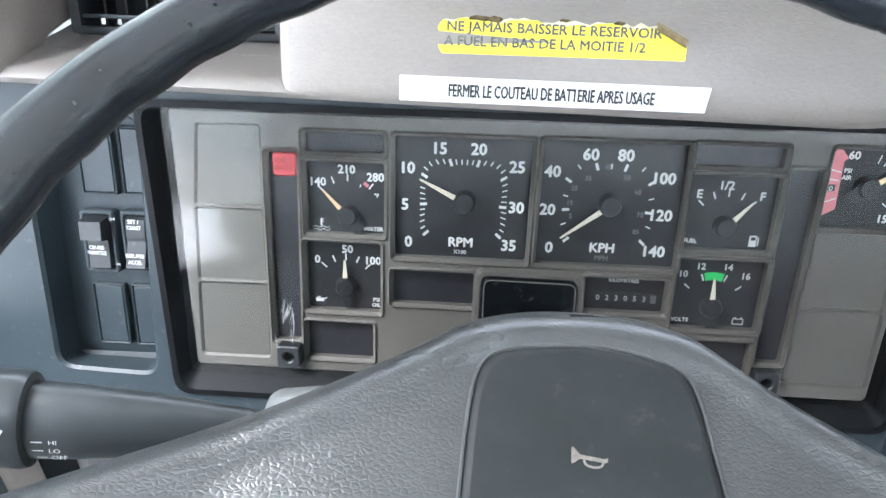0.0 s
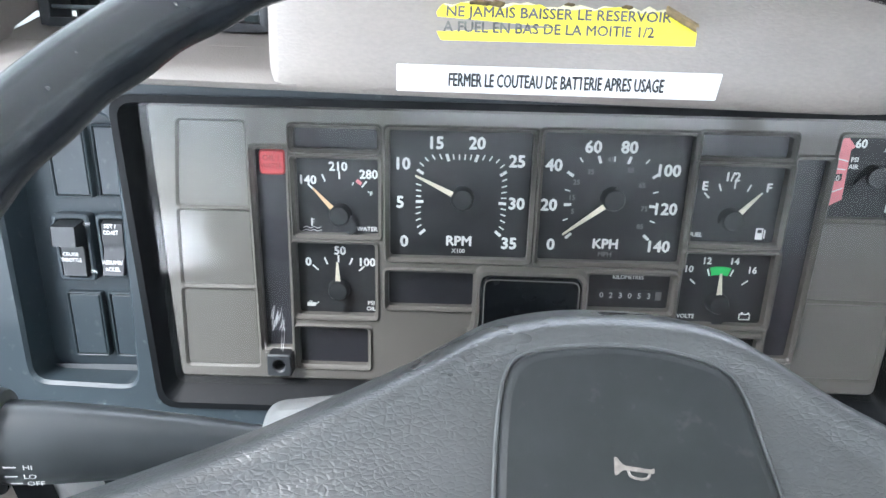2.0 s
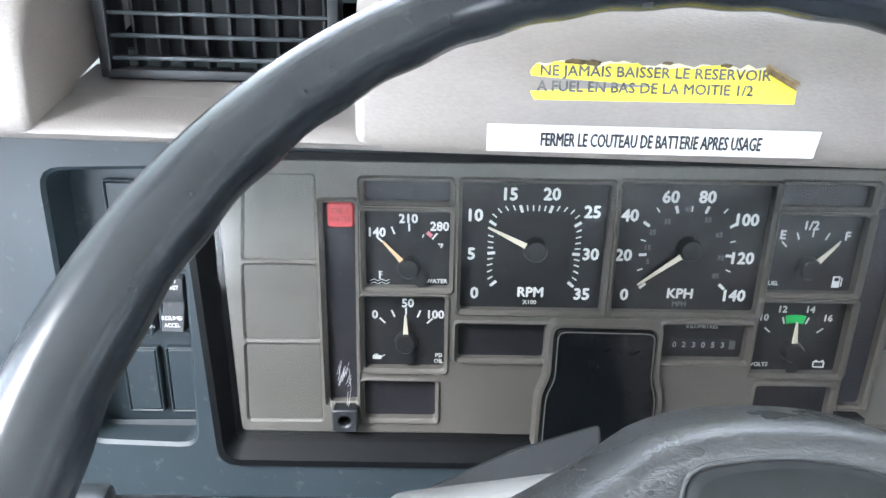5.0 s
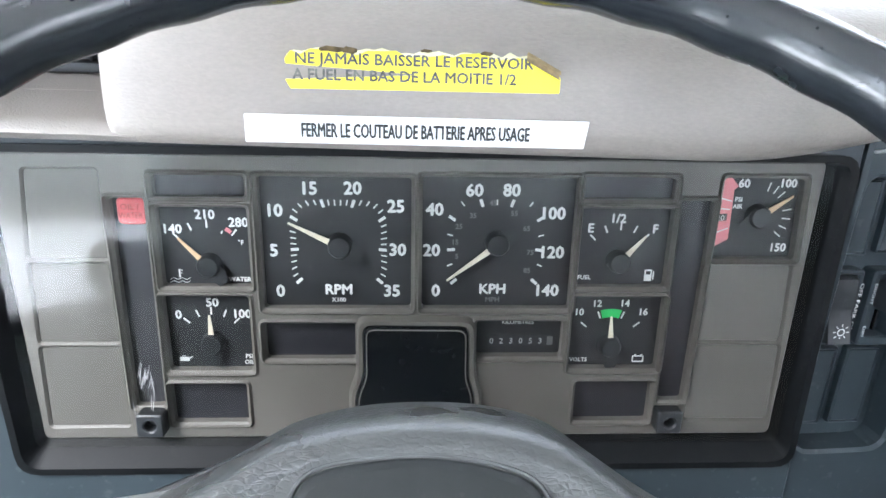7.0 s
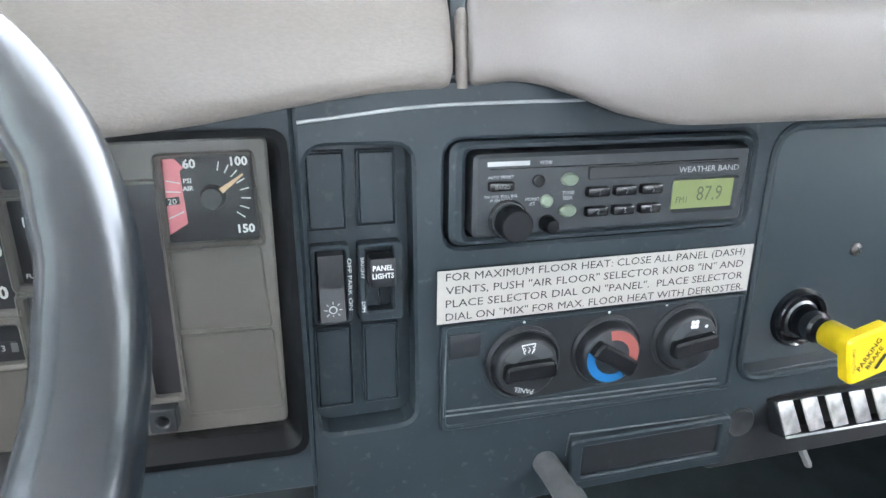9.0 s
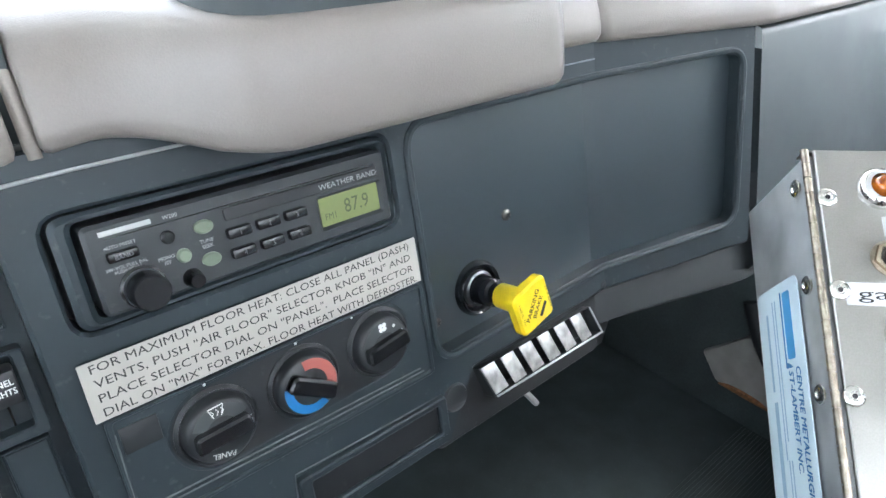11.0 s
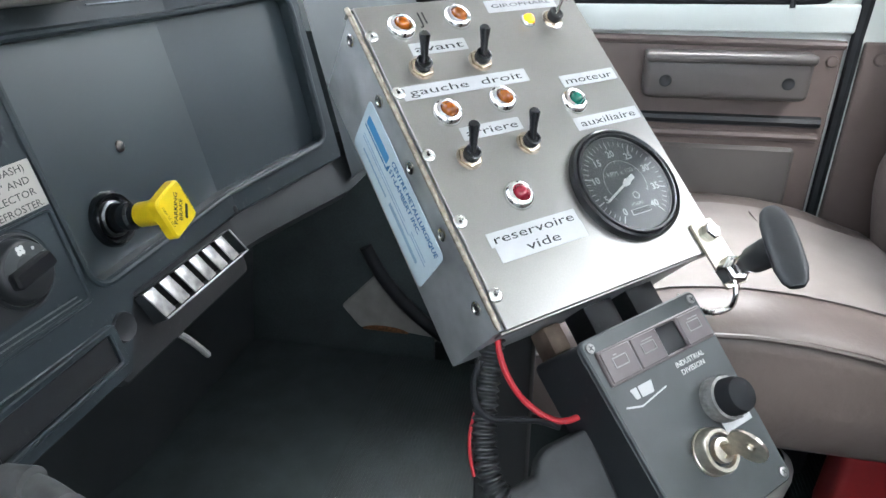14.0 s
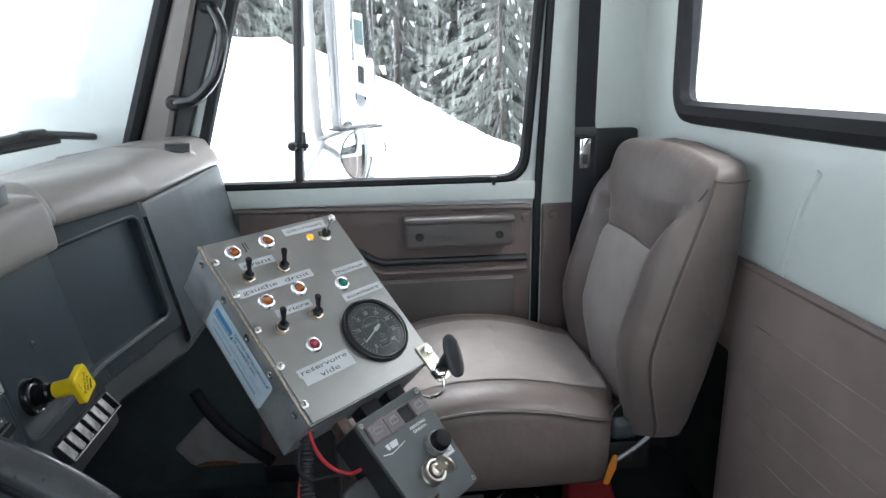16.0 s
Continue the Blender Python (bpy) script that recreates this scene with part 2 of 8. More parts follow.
def thin_glass(name, tint=(1, 1, 1), gloss=1.0, rough=0.02):
    m = bpy.data.materials.new(name)
    m.use_nodes = True
    nodes, links = m.node_tree.nodes, m.node_tree.links
    nodes.remove(nodes["Principled BSDF"])
    clear, shine, mix, fres = (nodes.new("ShaderNode" + k) for k in ("BsdfTransparent", "BsdfGlossy", "MixShader", "Fresnel"))
    clear.inputs["Color"].default_value = (*tint, 1)
    shine.inputs["Roughness"].default_value = rough
    fres.inputs["IOR"].default_value = 1.0 + 0.45 * gloss
    links.new(fres.outputs[0], mix.inputs[0])
    links.new(clear.outputs[0], mix.inputs[1])
    links.new(shine.outputs[0], mix.inputs[2])
    links.new(mix.outputs[0], nodes["Material Output"].inputs["Surface"])
    return m


def glowing(name, colour, strength):
    m = surface(name, colour, 0.2)
    b = m.node_tree.nodes["Principled BSDF"]
    b.inputs["Emission Color"].default_value, b.inputs["Emission Strength"].default_value = (*colour, 1), strength
    return m


VINYL = surface("taupe_vinyl", (0.215, 0.192, 0.172), 0.42, spots=0.06, spot_size=0.05, grain=0.05, grain_size=0.0012, wrinkle=0.17, wrinkle_size=0.0018, stretch=(0.40, 1, 1), bump=0.34, bump_size=0.0009, rough_var=0.06)
PAD_SMOOTH = surface("smooth_taupe_plastic", (0.182, 0.164, 0.150), 0.38, spots=0.04, spot_size=0.06, grain=0.03, grain_size=0.001, wrinkle=0.12, wrinkle_size=0.0020, bump=0.15, bump_size=0.0010, rough_var=0.05)
MISTED = bpy.data.materials.new("misted_glass")
DASH = surface("blue_black_plastic", (0.0222, 0.0312, 0.0365), 0.45, spots=0.10, spot_size=0.05, bump=0.15, bump_size=0.0007, dust=0.10, rough_var=0.08, spec=0.32)
DASH_SMOOTH = surface("smooth_blue_black_plastic", (0.019, 0.031, 0.038), 0.34, spots=0.08, spot_size=0.2, spec=0.80)
DASH_GREY = surface("slate_grey_plastic", (0.033, 0.042, 0.046), 0.42, spots=0.06, spot_size=0.06, bump=0.12, bump_size=0.0008, rough_var=0.06)
BLACK = surface("black_plastic", (0.014, 0.016, 0.018), 0.45, spots=0.15, spot_size=0.03, bump=0.1, bump_size=0.0008, dust=0.05)
BLACK_GLOSS = surface("glossy_black_plastic", (0.010, 0.011, 0.013), 0.22, spots=0.1, spot_size=0.02, rough_var=0.05)
RUBBER = surface("black_rubber", (0.010, 0.011, 0.013), 0.6, spots=0.2, spot_size=0.03, bump=0.2, bump_size=0.002, spec=0.25)
PANEL = surface("taupe_cluster_plastic", (0.122, 0.115, 0.103), 0.5, spots=0.08, spot_size=0.04, bump=0.12, bump_size=0.0008, dust=0.08)
PANEL_GREY = surface("grey_cluster_plastic", (0.114, 0.108, 0.097), 0.5, spots=0.06, spot_size=0.05, bump=0.1, bump_size=0.0008)
GAUGE = surface("gauge_black", (0.011, 0.012, 0.014), 0.5, spots=0.2, spot_size=0.02, dust=0.04)
BLANK = surface("dark_violet_filter", (0.020, 0.020, 0.025), 0.35, spots=0.1, spot_size=0.02)
WHITE_INK = surface("white_ink", (0.66, 0.66, 0.645), 0.5)
GREY_INK = surface("grey_ink", (0.40, 0.41, 0.41), 0.5)
DIM_INK = surface("dim_grey_ink", (0.13, 0.13, 0.13), 0.5)
BLACK_INK = surface("black_ink", (0.015, 0.015, 0.015), 0.6)
RED_INK = surface("faded_red_filter", (0.45, 0.055, 0.06), 0.45, spots=0.15, spot_size=0.01)
PINK_INK = surface("pale_red_ink", (0.62, 0.20, 0.22), 0.5, spots=0.1, spot_size=0.008)
GREEN_INK = surface("green_ink", (0.02, 0.45, 0.09), 0.5)
BLUE_INK = surface("blue_ink", (0.01, 0.13, 0.33), 0.5)
NEEDLE = surface("ivory_needle", (0.62, 0.57, 0.45), 0.5)
NEEDLE_ORANGE = surface("faded_orange_needle", (0.60, 0.42, 0.25), 0.5)
PAPER = surface("white_label_tape", (0.60, 0.61, 0.61), 0.4, spots=0.05, spot_size=0.02)
CREAM = surface("cream_label", (0.36, 0.34, 0.31), 0.45, spots=0.06, spot_size=0.02, dust=0.15, dust_colour=(0.4, 0.38, 0.34))
YELLOW = surface("yellow_sticker", (0.80, 0.68, 0.03), 0.4, spots=0.06, spot_size=0.01)
YELLOW_PLASTIC = surface("yellow_plastic", (0.78, 0.57, 0.01), 0.32, spots=0.06, spot_size=0.01, bump=0.08, bump_size=0.0008)
WHEEL = surface("wheel_black_rubber", (0.014, 0.017, 0.020), 0.23, spots=0.12, spot_size=0.03, bump=0.10, bump_size=0.0009, dust=0.04, rough_var=0.05, spec=0.8)
WHEEL_GRAIN = surface("wheel_hub_grain", (0.026, 0.028, 0.0285), 0.31, spots=0.10, spot_size=0.03, bump=0.22, bump_size=0.0010, wrinkle=0.24, wrinkle_size=0.0014, stretch=(0.6, 1, 1), rough_var=0.05, spec=0.85)
STEEL = surface("brushed_stainless", (0.31, 0.304, 0.288), 0.34, 1.0, spots=0.04, spot_size=0.05, grain=0.05, grain_size=0.0008, bump=0.02, bump_size=0.0006, rough_var=0.03)
ZINC = surface("dull_galvanised", (0.40, 0.415, 0.42), 0.40, 0.55, spots=0.28, spot_size=0.04, dust=0.1, rough_var=0.1)
CHROME = surface("chrome", (0.78, 0.78, 0.77), 0.08, 1.0, spots=0.05, spot_size=0.01)
BRASS = surface("nickel_nut", (0.42, 0.36, 0.28), 0.22, 1.0, spots=0.25, spot_size=0.003)
RUSTY = surface("rusty_hinge", (0.36, 0.315, 0.26), 0.40, 1.0, spots=0.3, spot_size=0.004, dust=0.5, dust_colour=(0.12, 0.06, 0.03))
AMBER = surface("amber_lens", (0.26, 0.060, 0.003), 0.09, spots=0.40, spot_size=0.006, coat=0.5)
GREEN_LENS = surface("green_lens", (0.0, 0.14, 0.085), 0.12, spots=0.2, spot_size=0.005, coat=0.5)
RED_LENS = surface("red_lens", (0.24, 0.008, 0.02), 0.12, spots=0.2, spot_size=0.005, coat=0.5)
AMBER_LIT = glowing("lit_amber_lens", (1.0, 0.36, 0.015), 0.11)
LCD = surface("lcd_green", (0.17, 0.20, 0.08), 0.3)
LCD_INK = surface("lcd_dark", (0.05, 0.07, 0.03), 0.4)
CABLE_RED = surface("red_cable", (0.42, 0.02, 0.03), 0.35)
SEAT = surface("brown_seat_vinyl", (0.118, 0.096, 0.087), 0.43, spots=0.08, spot_size=0.06, grain=0.03, grain_size=0.0015, wrinkle=0.05, wrinkle_size=0.002, bump=0.25, bump_size=0.03, rough_var=0.07, spec=0.4)
SEAT_CLOTH = surface("beige_seat_vinyl", (0.215, 0.190, 0.178), 0.60, spots=0.07, spot_size=0.05, grain=0.08, grain_size=0.001, bump=0.4, bump_size=0.0018)
BROWN = surface("brown_trim_vinyl", (0.180, 0.136, 0.122), 0.45, spots=0.07, spot_size=0.05, bump=0.25, bump_size=0.0012)
BROWN_GREY = surface("grey_brown_plastic", (0.095, 0.084, 0.079), 0.42, spots=0.05, spot_size=0.05, bump=0.15, bump_size=0.001)
CAB_PAINT = surface("pale_grey_cab_paint", (0.56, 0.60, 0.575), 0.32, spots=0.03, spot_size=0.1, coat=0.2, bump=0.04, bump_size=0.003)
DOOR_BROWN = surface("brown_door_vinyl", (0.125, 0.095, 0.086), 0.45, spots=0.07, spot_size=0.05, bump=0.25, bump_size=0.0012)
PIPING = surface("dark_brown_piping", (0.060, 0.046, 0.041), 0.42, spots=0.1, spot_size=0.02)
HEADLINER = surface("grey_headliner", (0.42, 0.41, 0.39), 0.8, spots=0.05, spot_size=0.05, bump=0.3, bump_size=0.002)
FLOOR = surface("black_floor_mat", (0.032, 0.043, 0.044), 0.55, spots=0.25, spot_size=0.06, dust=0.25, dust_colour=(0.10, 0.10, 0.095))
GLASS = thin_glass("window_glass", (0.96, 0.98, 0.97), 0.9)
WET_GLASS = bpy.data.materials.new("wet_window_glass")
LENS = thin_glass("clear_lens", (0.95, 0.96, 0.95), 0.95, 0.08)
SNOW = surface("snow", (0.86, 0.88, 0.90), 0.8, spots=0.05, spot_size=2.0, bump=0.6, bump_size=0.4)
BARK = surface("bark", (0.06, 0.05, 0.045), 0.9, spots=0.3, spot_size=0.3)
NEEDLES = surface("spruce_needles", (0.090, 0.101, 0.090), 0.8, spots=0.4, spot_size=0.5)
MISTED.use_nodes = True
mn, ml = MISTED.node_tree.nodes, MISTED.node_tree.links
mn.remove(mn["Principled BSDF"])
m_clear, m_white, m_mix = mn.new("ShaderNodeBsdfTransparent"), mn.new("ShaderNodeBsdfTranslucent"), mn.new("ShaderNodeMixShader")
m_white.inputs["Color"].default_value = (0.62, 0.63, 0.63, 1)
m_mix.inputs[0].default_value = 0.8
ml.new(m_clear.outputs[0], m_mix.inputs[1])
ml.new(m_white.outputs[0], m_mix.inputs[2])
ml.new(m_mix.outputs[0], mn["Material Output"].inputs["Surface"])

# wet side window: clear glass with a thin grey film in runs
WET_GLASS.use_nodes = True
gn, gk = WET_GLASS.node_tree.nodes, WET_GLASS.node_tree.links
gn.remove(gn["Principled BSDF"])
g_geo, g_map, g_noise, g_ramp = gn.new("ShaderNodeNewGeometry"), gn.new("ShaderNodeMapping"), gn.new("ShaderNodeTexNoise"), gn.new("ShaderNodeMapRange")
g_map.inputs["Scale"].default_value = (1, 130, 9)
g_noise.inputs["Scale"].default_value, g_noise.inputs["Detail"].default_value = 1.0, 4.0
g_ramp.inputs["From Min"].default_value, g_ramp.inputs["From Max"].default_value = 0.50, 0.70
g_ramp.inputs["To Min"].default_value, g_ramp.inputs["To Max"].default_value = 0.010, 0.17
g_clear, g_film, g_mix = gn.new("ShaderNodeBsdfTransparent"), gn.new("ShaderNodeBsdfTranslucent"), gn.new("ShaderNodeMixShader")
g_clear.inputs["Color"].default_value, g_film.inputs["Color"].default_value = (0.96, 0.97, 0.97, 1), (0.60, 0.62, 0.62, 1)
for a, b in ((g_geo.outputs["Position"], g_map.inputs["Vector"]), (g_map.outputs[0], g_noise.inputs["Vector"]), (g_noise.outputs[0], g_ramp.inputs["Value"]), (g_ramp.outputs[0], g_mix.inputs[0]),
             (g_clear.outputs[0], g_mix.inputs[1]), (g_film.outputs[0], g_mix.inputs[2]), (g_mix.outputs[0], gn["Material Output"].inputs["Surface"])):
    gk.new(a, b)

# ---- the cab ----
FC = Matrix(((0.99883, -0.00898, -0.04755, 0.0), (-0.0439, 0.24522, -0.96847, 0.3531), (0.02036, 0.96943, 0.24454, 1.26), (0, 0, 0, 1)))  # instrument side of the dash
FR = Matrix(((0.99938, 0.01198, 0.03322, 0.0), (0.03002, 0.20708, -0.97786, 0.31915), (-0.01859, 0.97825, 0.20659, 1.26), (0, 0, 0, 1)))  # radio side of the dash
W = Matrix.Identity(4)
FLOOR_Z, ROOF_Z, LEFT_X, RIGHT_X, REAR_Y = 0.50, 2.02, -0.40, 1.47, -0.71

# walls are built in frames whose z looks into the cab
def frame_at(origin, right, up):
    r, u = Vector(right).normalized(), Vector(up)
    n = r.cross(u).normalized()
    u = n.cross(r)
    return Matrix(((r.x, u.x, n.x, origin[0]), (r.y, u.y, n.y, origin[1]), (r.z, u.z, n.z, origin[2]), (0, 0, 0, 1)))


F_RIGHT = frame_at((RIGHT_X, 0, 0), (0, -1, 0), (0, 0, 1))   # local x runs rearwards, y up, z into the cab
F_LEFT = frame_at((LEFT_X, 0, 0), (0, 1, 0), (0, 0, 1))
F_REAR = frame_at((0, REAR_Y, 0), (-1, 0, 0), (0, 0, 1))

WIN_R = [(-0.366, 1.30), (0.42, 1.30), (0.47, 1.92), (-0.172, 1.92)]
wall_right = solo("wall_right", plate([(-1.0, 0.3), (0.78, 0.3), (0.78, 2.05), (-1.0, 2.05)], [WIN_R], 0.0, -0.06, 0.0, 0.06, 0.006), CAB_PAINT, F_RIGHT,
                  "pale grey painted steel door and body side", "wall", kind="structure")
WIN_L = [(-0.46, 1.17), (0.34, 1.17), (0.16, 1.95), (-0.49, 1.95)]
wall_left = solo("wall_left", plate([(-0.78, 0.3), (1.0, 0.3), (1.0, 2.05), (-0.78, 2.05)], [WIN_L], 0.0, -0.06, 0.0, 0.06, 0.006), CAB_PAINT, F_LEFT,
                 "pale grey painted steel body side", "wall", kind="structure")
WIN_B = [(-1.25, 1.465), (0.18, 1.465), (0.18, 1.86), (-1.25, 1.86)]
wall_rear = solo("wall_rear", plate([(-1.55, 0.3), (0.5, 0.3), (0.5, 2.05), (-1.55, 2.05)], [WIN_B, rect(-1.50, 0.485, -0.970, 1.045)], 0.0, -0.05, 0.0, 0.06, 0.006), CAB_PAINT, F_REAR,
                 "pale grey painted steel rear wall of the cab", "wall", kind="structure")
# recess added to the rear wall, dark to give the shade behind the seat
RECESS = surface("dark_green_recess", (0.034, 0.042, 0.040), 0.95, spots=0.2, spot_size=0.05, grain=0.2, grain_size=0.003, bump=0.5, bump_size=0.003)
recess = solo("added_shade_recess", rbox(-1.24, 0.80, -0.165, 0.62, 0.74, 0.02, 0.0), RECESS, F_REAR, "added dark recess for the shade behind the seat", "wall", kind="structure")
for u in (-0.953, -1.517):
    part("side", rbox(u, 0.80, -0.103, 0.030, 0.74, 0.102, 0.0), RECESS, recess)
for v in (0.465, 1.066):
    part("cheek", rbox(-1.235, v, -0.103, 0.530, 0.036, 0.102, 0.0), RECESS, recess)
floor = solo("floor", rbox(0.53, 0.1, FLOOR_Z - 0.03, 2.1, 1.9, 0.06, 0.0), FLOOR, W, "black ribbed rubber floor mat, dusty", "floor", kind="structure")
ribs = Geo()
for k in range(150):
    ribs = ribs + rbox(0.83, -0.64 + k * 0.0068, FLOOR_Z + 0.0008, 1.24, 0.0034, 0.0018, 0.0)
part("rib", ribs, FLOOR, floor, kind="stuff")
ceiling = solo("ceiling", rbox(0.53, -0.05, ROOF_Z + 0.02, 2.1, 1.5, 0.04, 0.0), HEADLINER, W, "grey cloth headliner", "ceiling", kind="structure")

# bulkhead and scuttle under the windscreen
FOOTWELL = surface("dusty_dark_carpet", (0.036, 0.048, 0.049), 0.9, spots=0.25, spot_size=0.12, grain=0.15, grain_size=0.004, bump=0.4, bump_size=0.004)
bulkhead = solo("wall_front", rbox(0.53, 0.86, 0.85, 2.1, 0.06, 1.1, 0.0), FOOTWELL, W, "dark bulkhead under the dashboard", "wall", kind="structure")


def tube_frame(loop, z, radius, flat=1.0):
    return sweep([(p[0], p[1], z) for p in loop], radius, 8, closed=True, flat=flat)


def window(name, frame, corners, label, r=0.06, seal=0.014, glass=None):
    root = thing(name, frame, label, "window", kind="structure", origin=(corners[0][0], corners[0][1], 0))
    loop = rpoly(corners, r, 6)
    part("window_seal", tube_frame(loop, 0.0, seal, 1.0), RUBBER, root, "black rubber seal")
    pane = part("pane", Geo([(p[0], p[1], -0.028) for p in loop], [tuple(range(len(loop)))]), glass or GLASS, root, "filmed glass" if glass else "clear glass")
    pane.visible_shadow = False
    return root


for side, x, yaw in (("wall_kick_right", RIGHT_X - 0.012, 0), ("wall_kick_left", LEFT_X + 0.012, 0)):
    solo(side, rbox(x, 0.62, 0.87, 0.016, 0.70, 0.74, 0.004), FOOTWELL, W, "dark footwell side panel", "wall", kind="structure")

solo("wall_sill_right", rbox(RIGHT_X - 0.008, -0.10, 0.525, 0.016, 0.74, 0.050, 0.004), BLACK, W, "dark door sill above the floor mat", "wall", kind="structure")

# ---- dashboard ----
dash = thing("dashboard", W, "blue-black plastic truck dashboard with taupe padded top", "dashboard", origin=(0.35, 0.35, 1.1))


def on(frame, g):
    """Geometry given in a dash frame, brought to the world."""
    return g.tf(frame)


CLUSTER_OUT = [(-0.1545, -0.105), (0.2930, -0.105), (0.2960, 0.0765), (-0.1615, 0.0765)]
BANK_L = [(-0.2365, -0.0945), (-0.1715, -0.0965), (-0.166, 0.070), (-0.2365, 0.068)]
BANK_R = [(0.3030, -0.0895), (0.3635, -0.0895), (0.3620, 0.0845), (0.3045, 0.0845)]
RADIO_REC = rect(0.380, 0.0232, 0.583, 0.0858)
BRAKE_REC = [(0.602, -0.0905), (0.969, -0.0800), (0.975, 0.0865), (0.601, 0.0845)]
FOLD = 0.806                      # the radio side turns towards the driver here
TURN = Matrix.Translation((FOLD, 0, 0)) @ Matrix.Rotation(radians(-17), 4, "Y") @ Matrix.Translation((-FOLD, 0, 0))


def folded(g):
    """A flat piece of the radio side, folded at FOLD."""
    bm = bmesh.new()
    vs = [bm.verts.new(p) for p in g.v]
    for f in g.f:
        if len(set(f)) > 2:
            try:
                bm.faces.new([vs[i] for i in f])
            except ValueError:
                pass
    bmesh.ops.bisect_plane(bm, geom=bm.verts[:] + bm.edges[:] + bm.faces[:], dist=1e-6, plane_co=(FOLD, 0, 0), plane_no=(1, 0, 0))
    for v in bm.verts:
        if v.co.x > FOLD + 1e-6:
            v.co = TURN @ v.co
    return from_bm(bm)


part("fascia", on(FC, plate([(-0.45, -0.135), (0.2985, -0.135), (0.3030, 0.100), (-0.45, 0.100)], [CLUSTER_OUT, BANK_L], 0.014, -0.02, 0.0, 0.010, 0.002)), DASH, dash)
part("fascia", on(FR, folded(plate([(0.2985, -0.165), (0.600, -0.165), (0.632, -0.113), (0.993, -0.110), (0.993, 0.118), (0.3005, 0.118)], [BANK_R, RADIO_REC, BRAKE_REC], 0.004, -0.03, 0.004, 0.012, 0.002))), DASH, dash, soft=14)
part("recess_rim", on(FR, folded(sweep([(q[0], q[1], 0.0035) for q in rpoly(grown(BRAKE_REC, 0.0035), 0.022, 8)], 0.0032, 8, closed=True))), DASH, dash, "rounded rim of the recessed panel")
part("vent_panel", on(FR, slab(rect(0.590, -0.175, 0.80, -0.108), -0.002, -0.03, 0.008, 0.003)), BLACK, dash)
part("switch_well", on(FC, slab(grown(BANK_L, 0.006), -0.010, -0.02)), DASH, dash)
part("switch_well", on(FR, slab(grown(BANK_R, 0.006), -0.014, -0.03)), DASH, dash)
part("radio_well", on(FR, slab(grown(RADIO_REC, 0.006), -0.022, -0.03)), BLACK, dash)
lean_back = slab(grown(BRAKE_REC, 0.008), -0.011, -0.03)
part("recessed_panel", on(FR, folded(lean_back)), DASH_SMOOTH, dash, "smooth recessed panel, creased across", soft=10)

# lower dash, turning away under the fascia
def skin(x0, x1, profile, n=10, fx=None):
    rows = []
    for k in range(n + 1):
        x = x0 + (x1 - x0) * k / n
        rows.append([(x, y, z) for y, z in (fx(x) if fx else profile)])
    g = loft(rows)
    g.f = [tuple(reversed(f)) for f in g.f]
    return g


def setback(x):
    """How much nearer the right end of the dash stands."""
    return -0.284 * (min(max(x, FOLD), 0.992) - FOLD)


LOWER_DASH = surface("lower_dash_plastic", (0.026, 0.031, 0.033), 0.55, spots=0.12, spot_size=0.06, bump=0.12, bump_size=0.001)
LOWER = [(0.345, 1.165), (0.330, 1.140), (0.320, 1.112), (0.318, 1.098), (0.332, 1.084), (0.37, 1.074), (0.48, 1.055), (0.62, 1.00), (0.74, 0.85), (0.79, 0.5)]
part("lower_panel", skin(-0.42, 1.465, None, 36, lambda x: [(y + setback(x), z) for y, z in LOWER]), LOWER_DASH, dash)


def ease(t):
    t = min(max(t, 0.0), 1.0)
    return t * t * (3 - 2 * t)


def pad_lip(x):
    return 1.352 + 0.0115 * ease((x - 0.20) / 0.18)


def pad_profile(x, lip=None, out=0.0, top=1.425, upright=0.0):
    """Cross-section of the padded top: underside, lip, leaning brow, top."""
    lip = pad_lip(x) if lip is None else lip
    d = 0.0100 - out - 0.044 * x + 0.034 * ease((x - 0.20) / 0.18)
    k = (top - 0.004 - lip) / 0.069
    w = 1.0 - 0.7 * upright
    return [(0.380, lip + 0.012), (0.345 + d, lip + 0.003), (0.325 + d, lip), (0.3175 + d, lip + 0.0025), (0.3148 + d, lip + 0.008 * k), (0.3148 + d + 0.0007 * w, lip + 0.015 * k), (0.3148 + d + 0.0032 * w, lip + 0.024 * k),
            (0.3148 + d + 0.0067 * w, lip + 0.036 * k), (0.3148 + d + 0.0127 * w, lip + 0.049 * k), (0.3148 + d + 0.0222 * w, lip + 0.060 * k), (0.3148 + d + 0.0372 * w, top - 0.004), (0.395 + d * 0.6, top), (0.44, top), (0.52, top), (0.62, top - 0.02)]


def pad(x0, x1, n, fx):
    """A closed length of padding with rounded ends."""
    rows = []
    steps = [0, 0.0015, 0.005] + [0.005 + (x1 - x0 - 0.01) * k / n for k in range(1, n)] + [x1 - x0 - 0.005, x1 - x0 - 0.0015, x1 - x0]
    for s in steps:
        e = min(s, x1 - x0 - s)
        shrink = 0.005 * (1 - math.sqrt(max(0.0, 1 - (1 - min(e / 0.005, 1)) ** 2))) if e < 0.005 else 0.0
        prof = fx(x0 + s)
        cy, cz = 0.42, 1.39
        rows.append([(x0 + s, y + (0.6 * shrink if y < cy else 0), z + (shrink if z < cz else -shrink) * 0.8) for y, z in prof])
    g = loft(rows)
    m = len(rows[0])
    g.f = [tuple(reversed(f)) for f in g.f]
    return g + Geo(rows[0], [tuple(range(m))]) + Geo(rows[-1], [tuple(reversed(range(m)))])


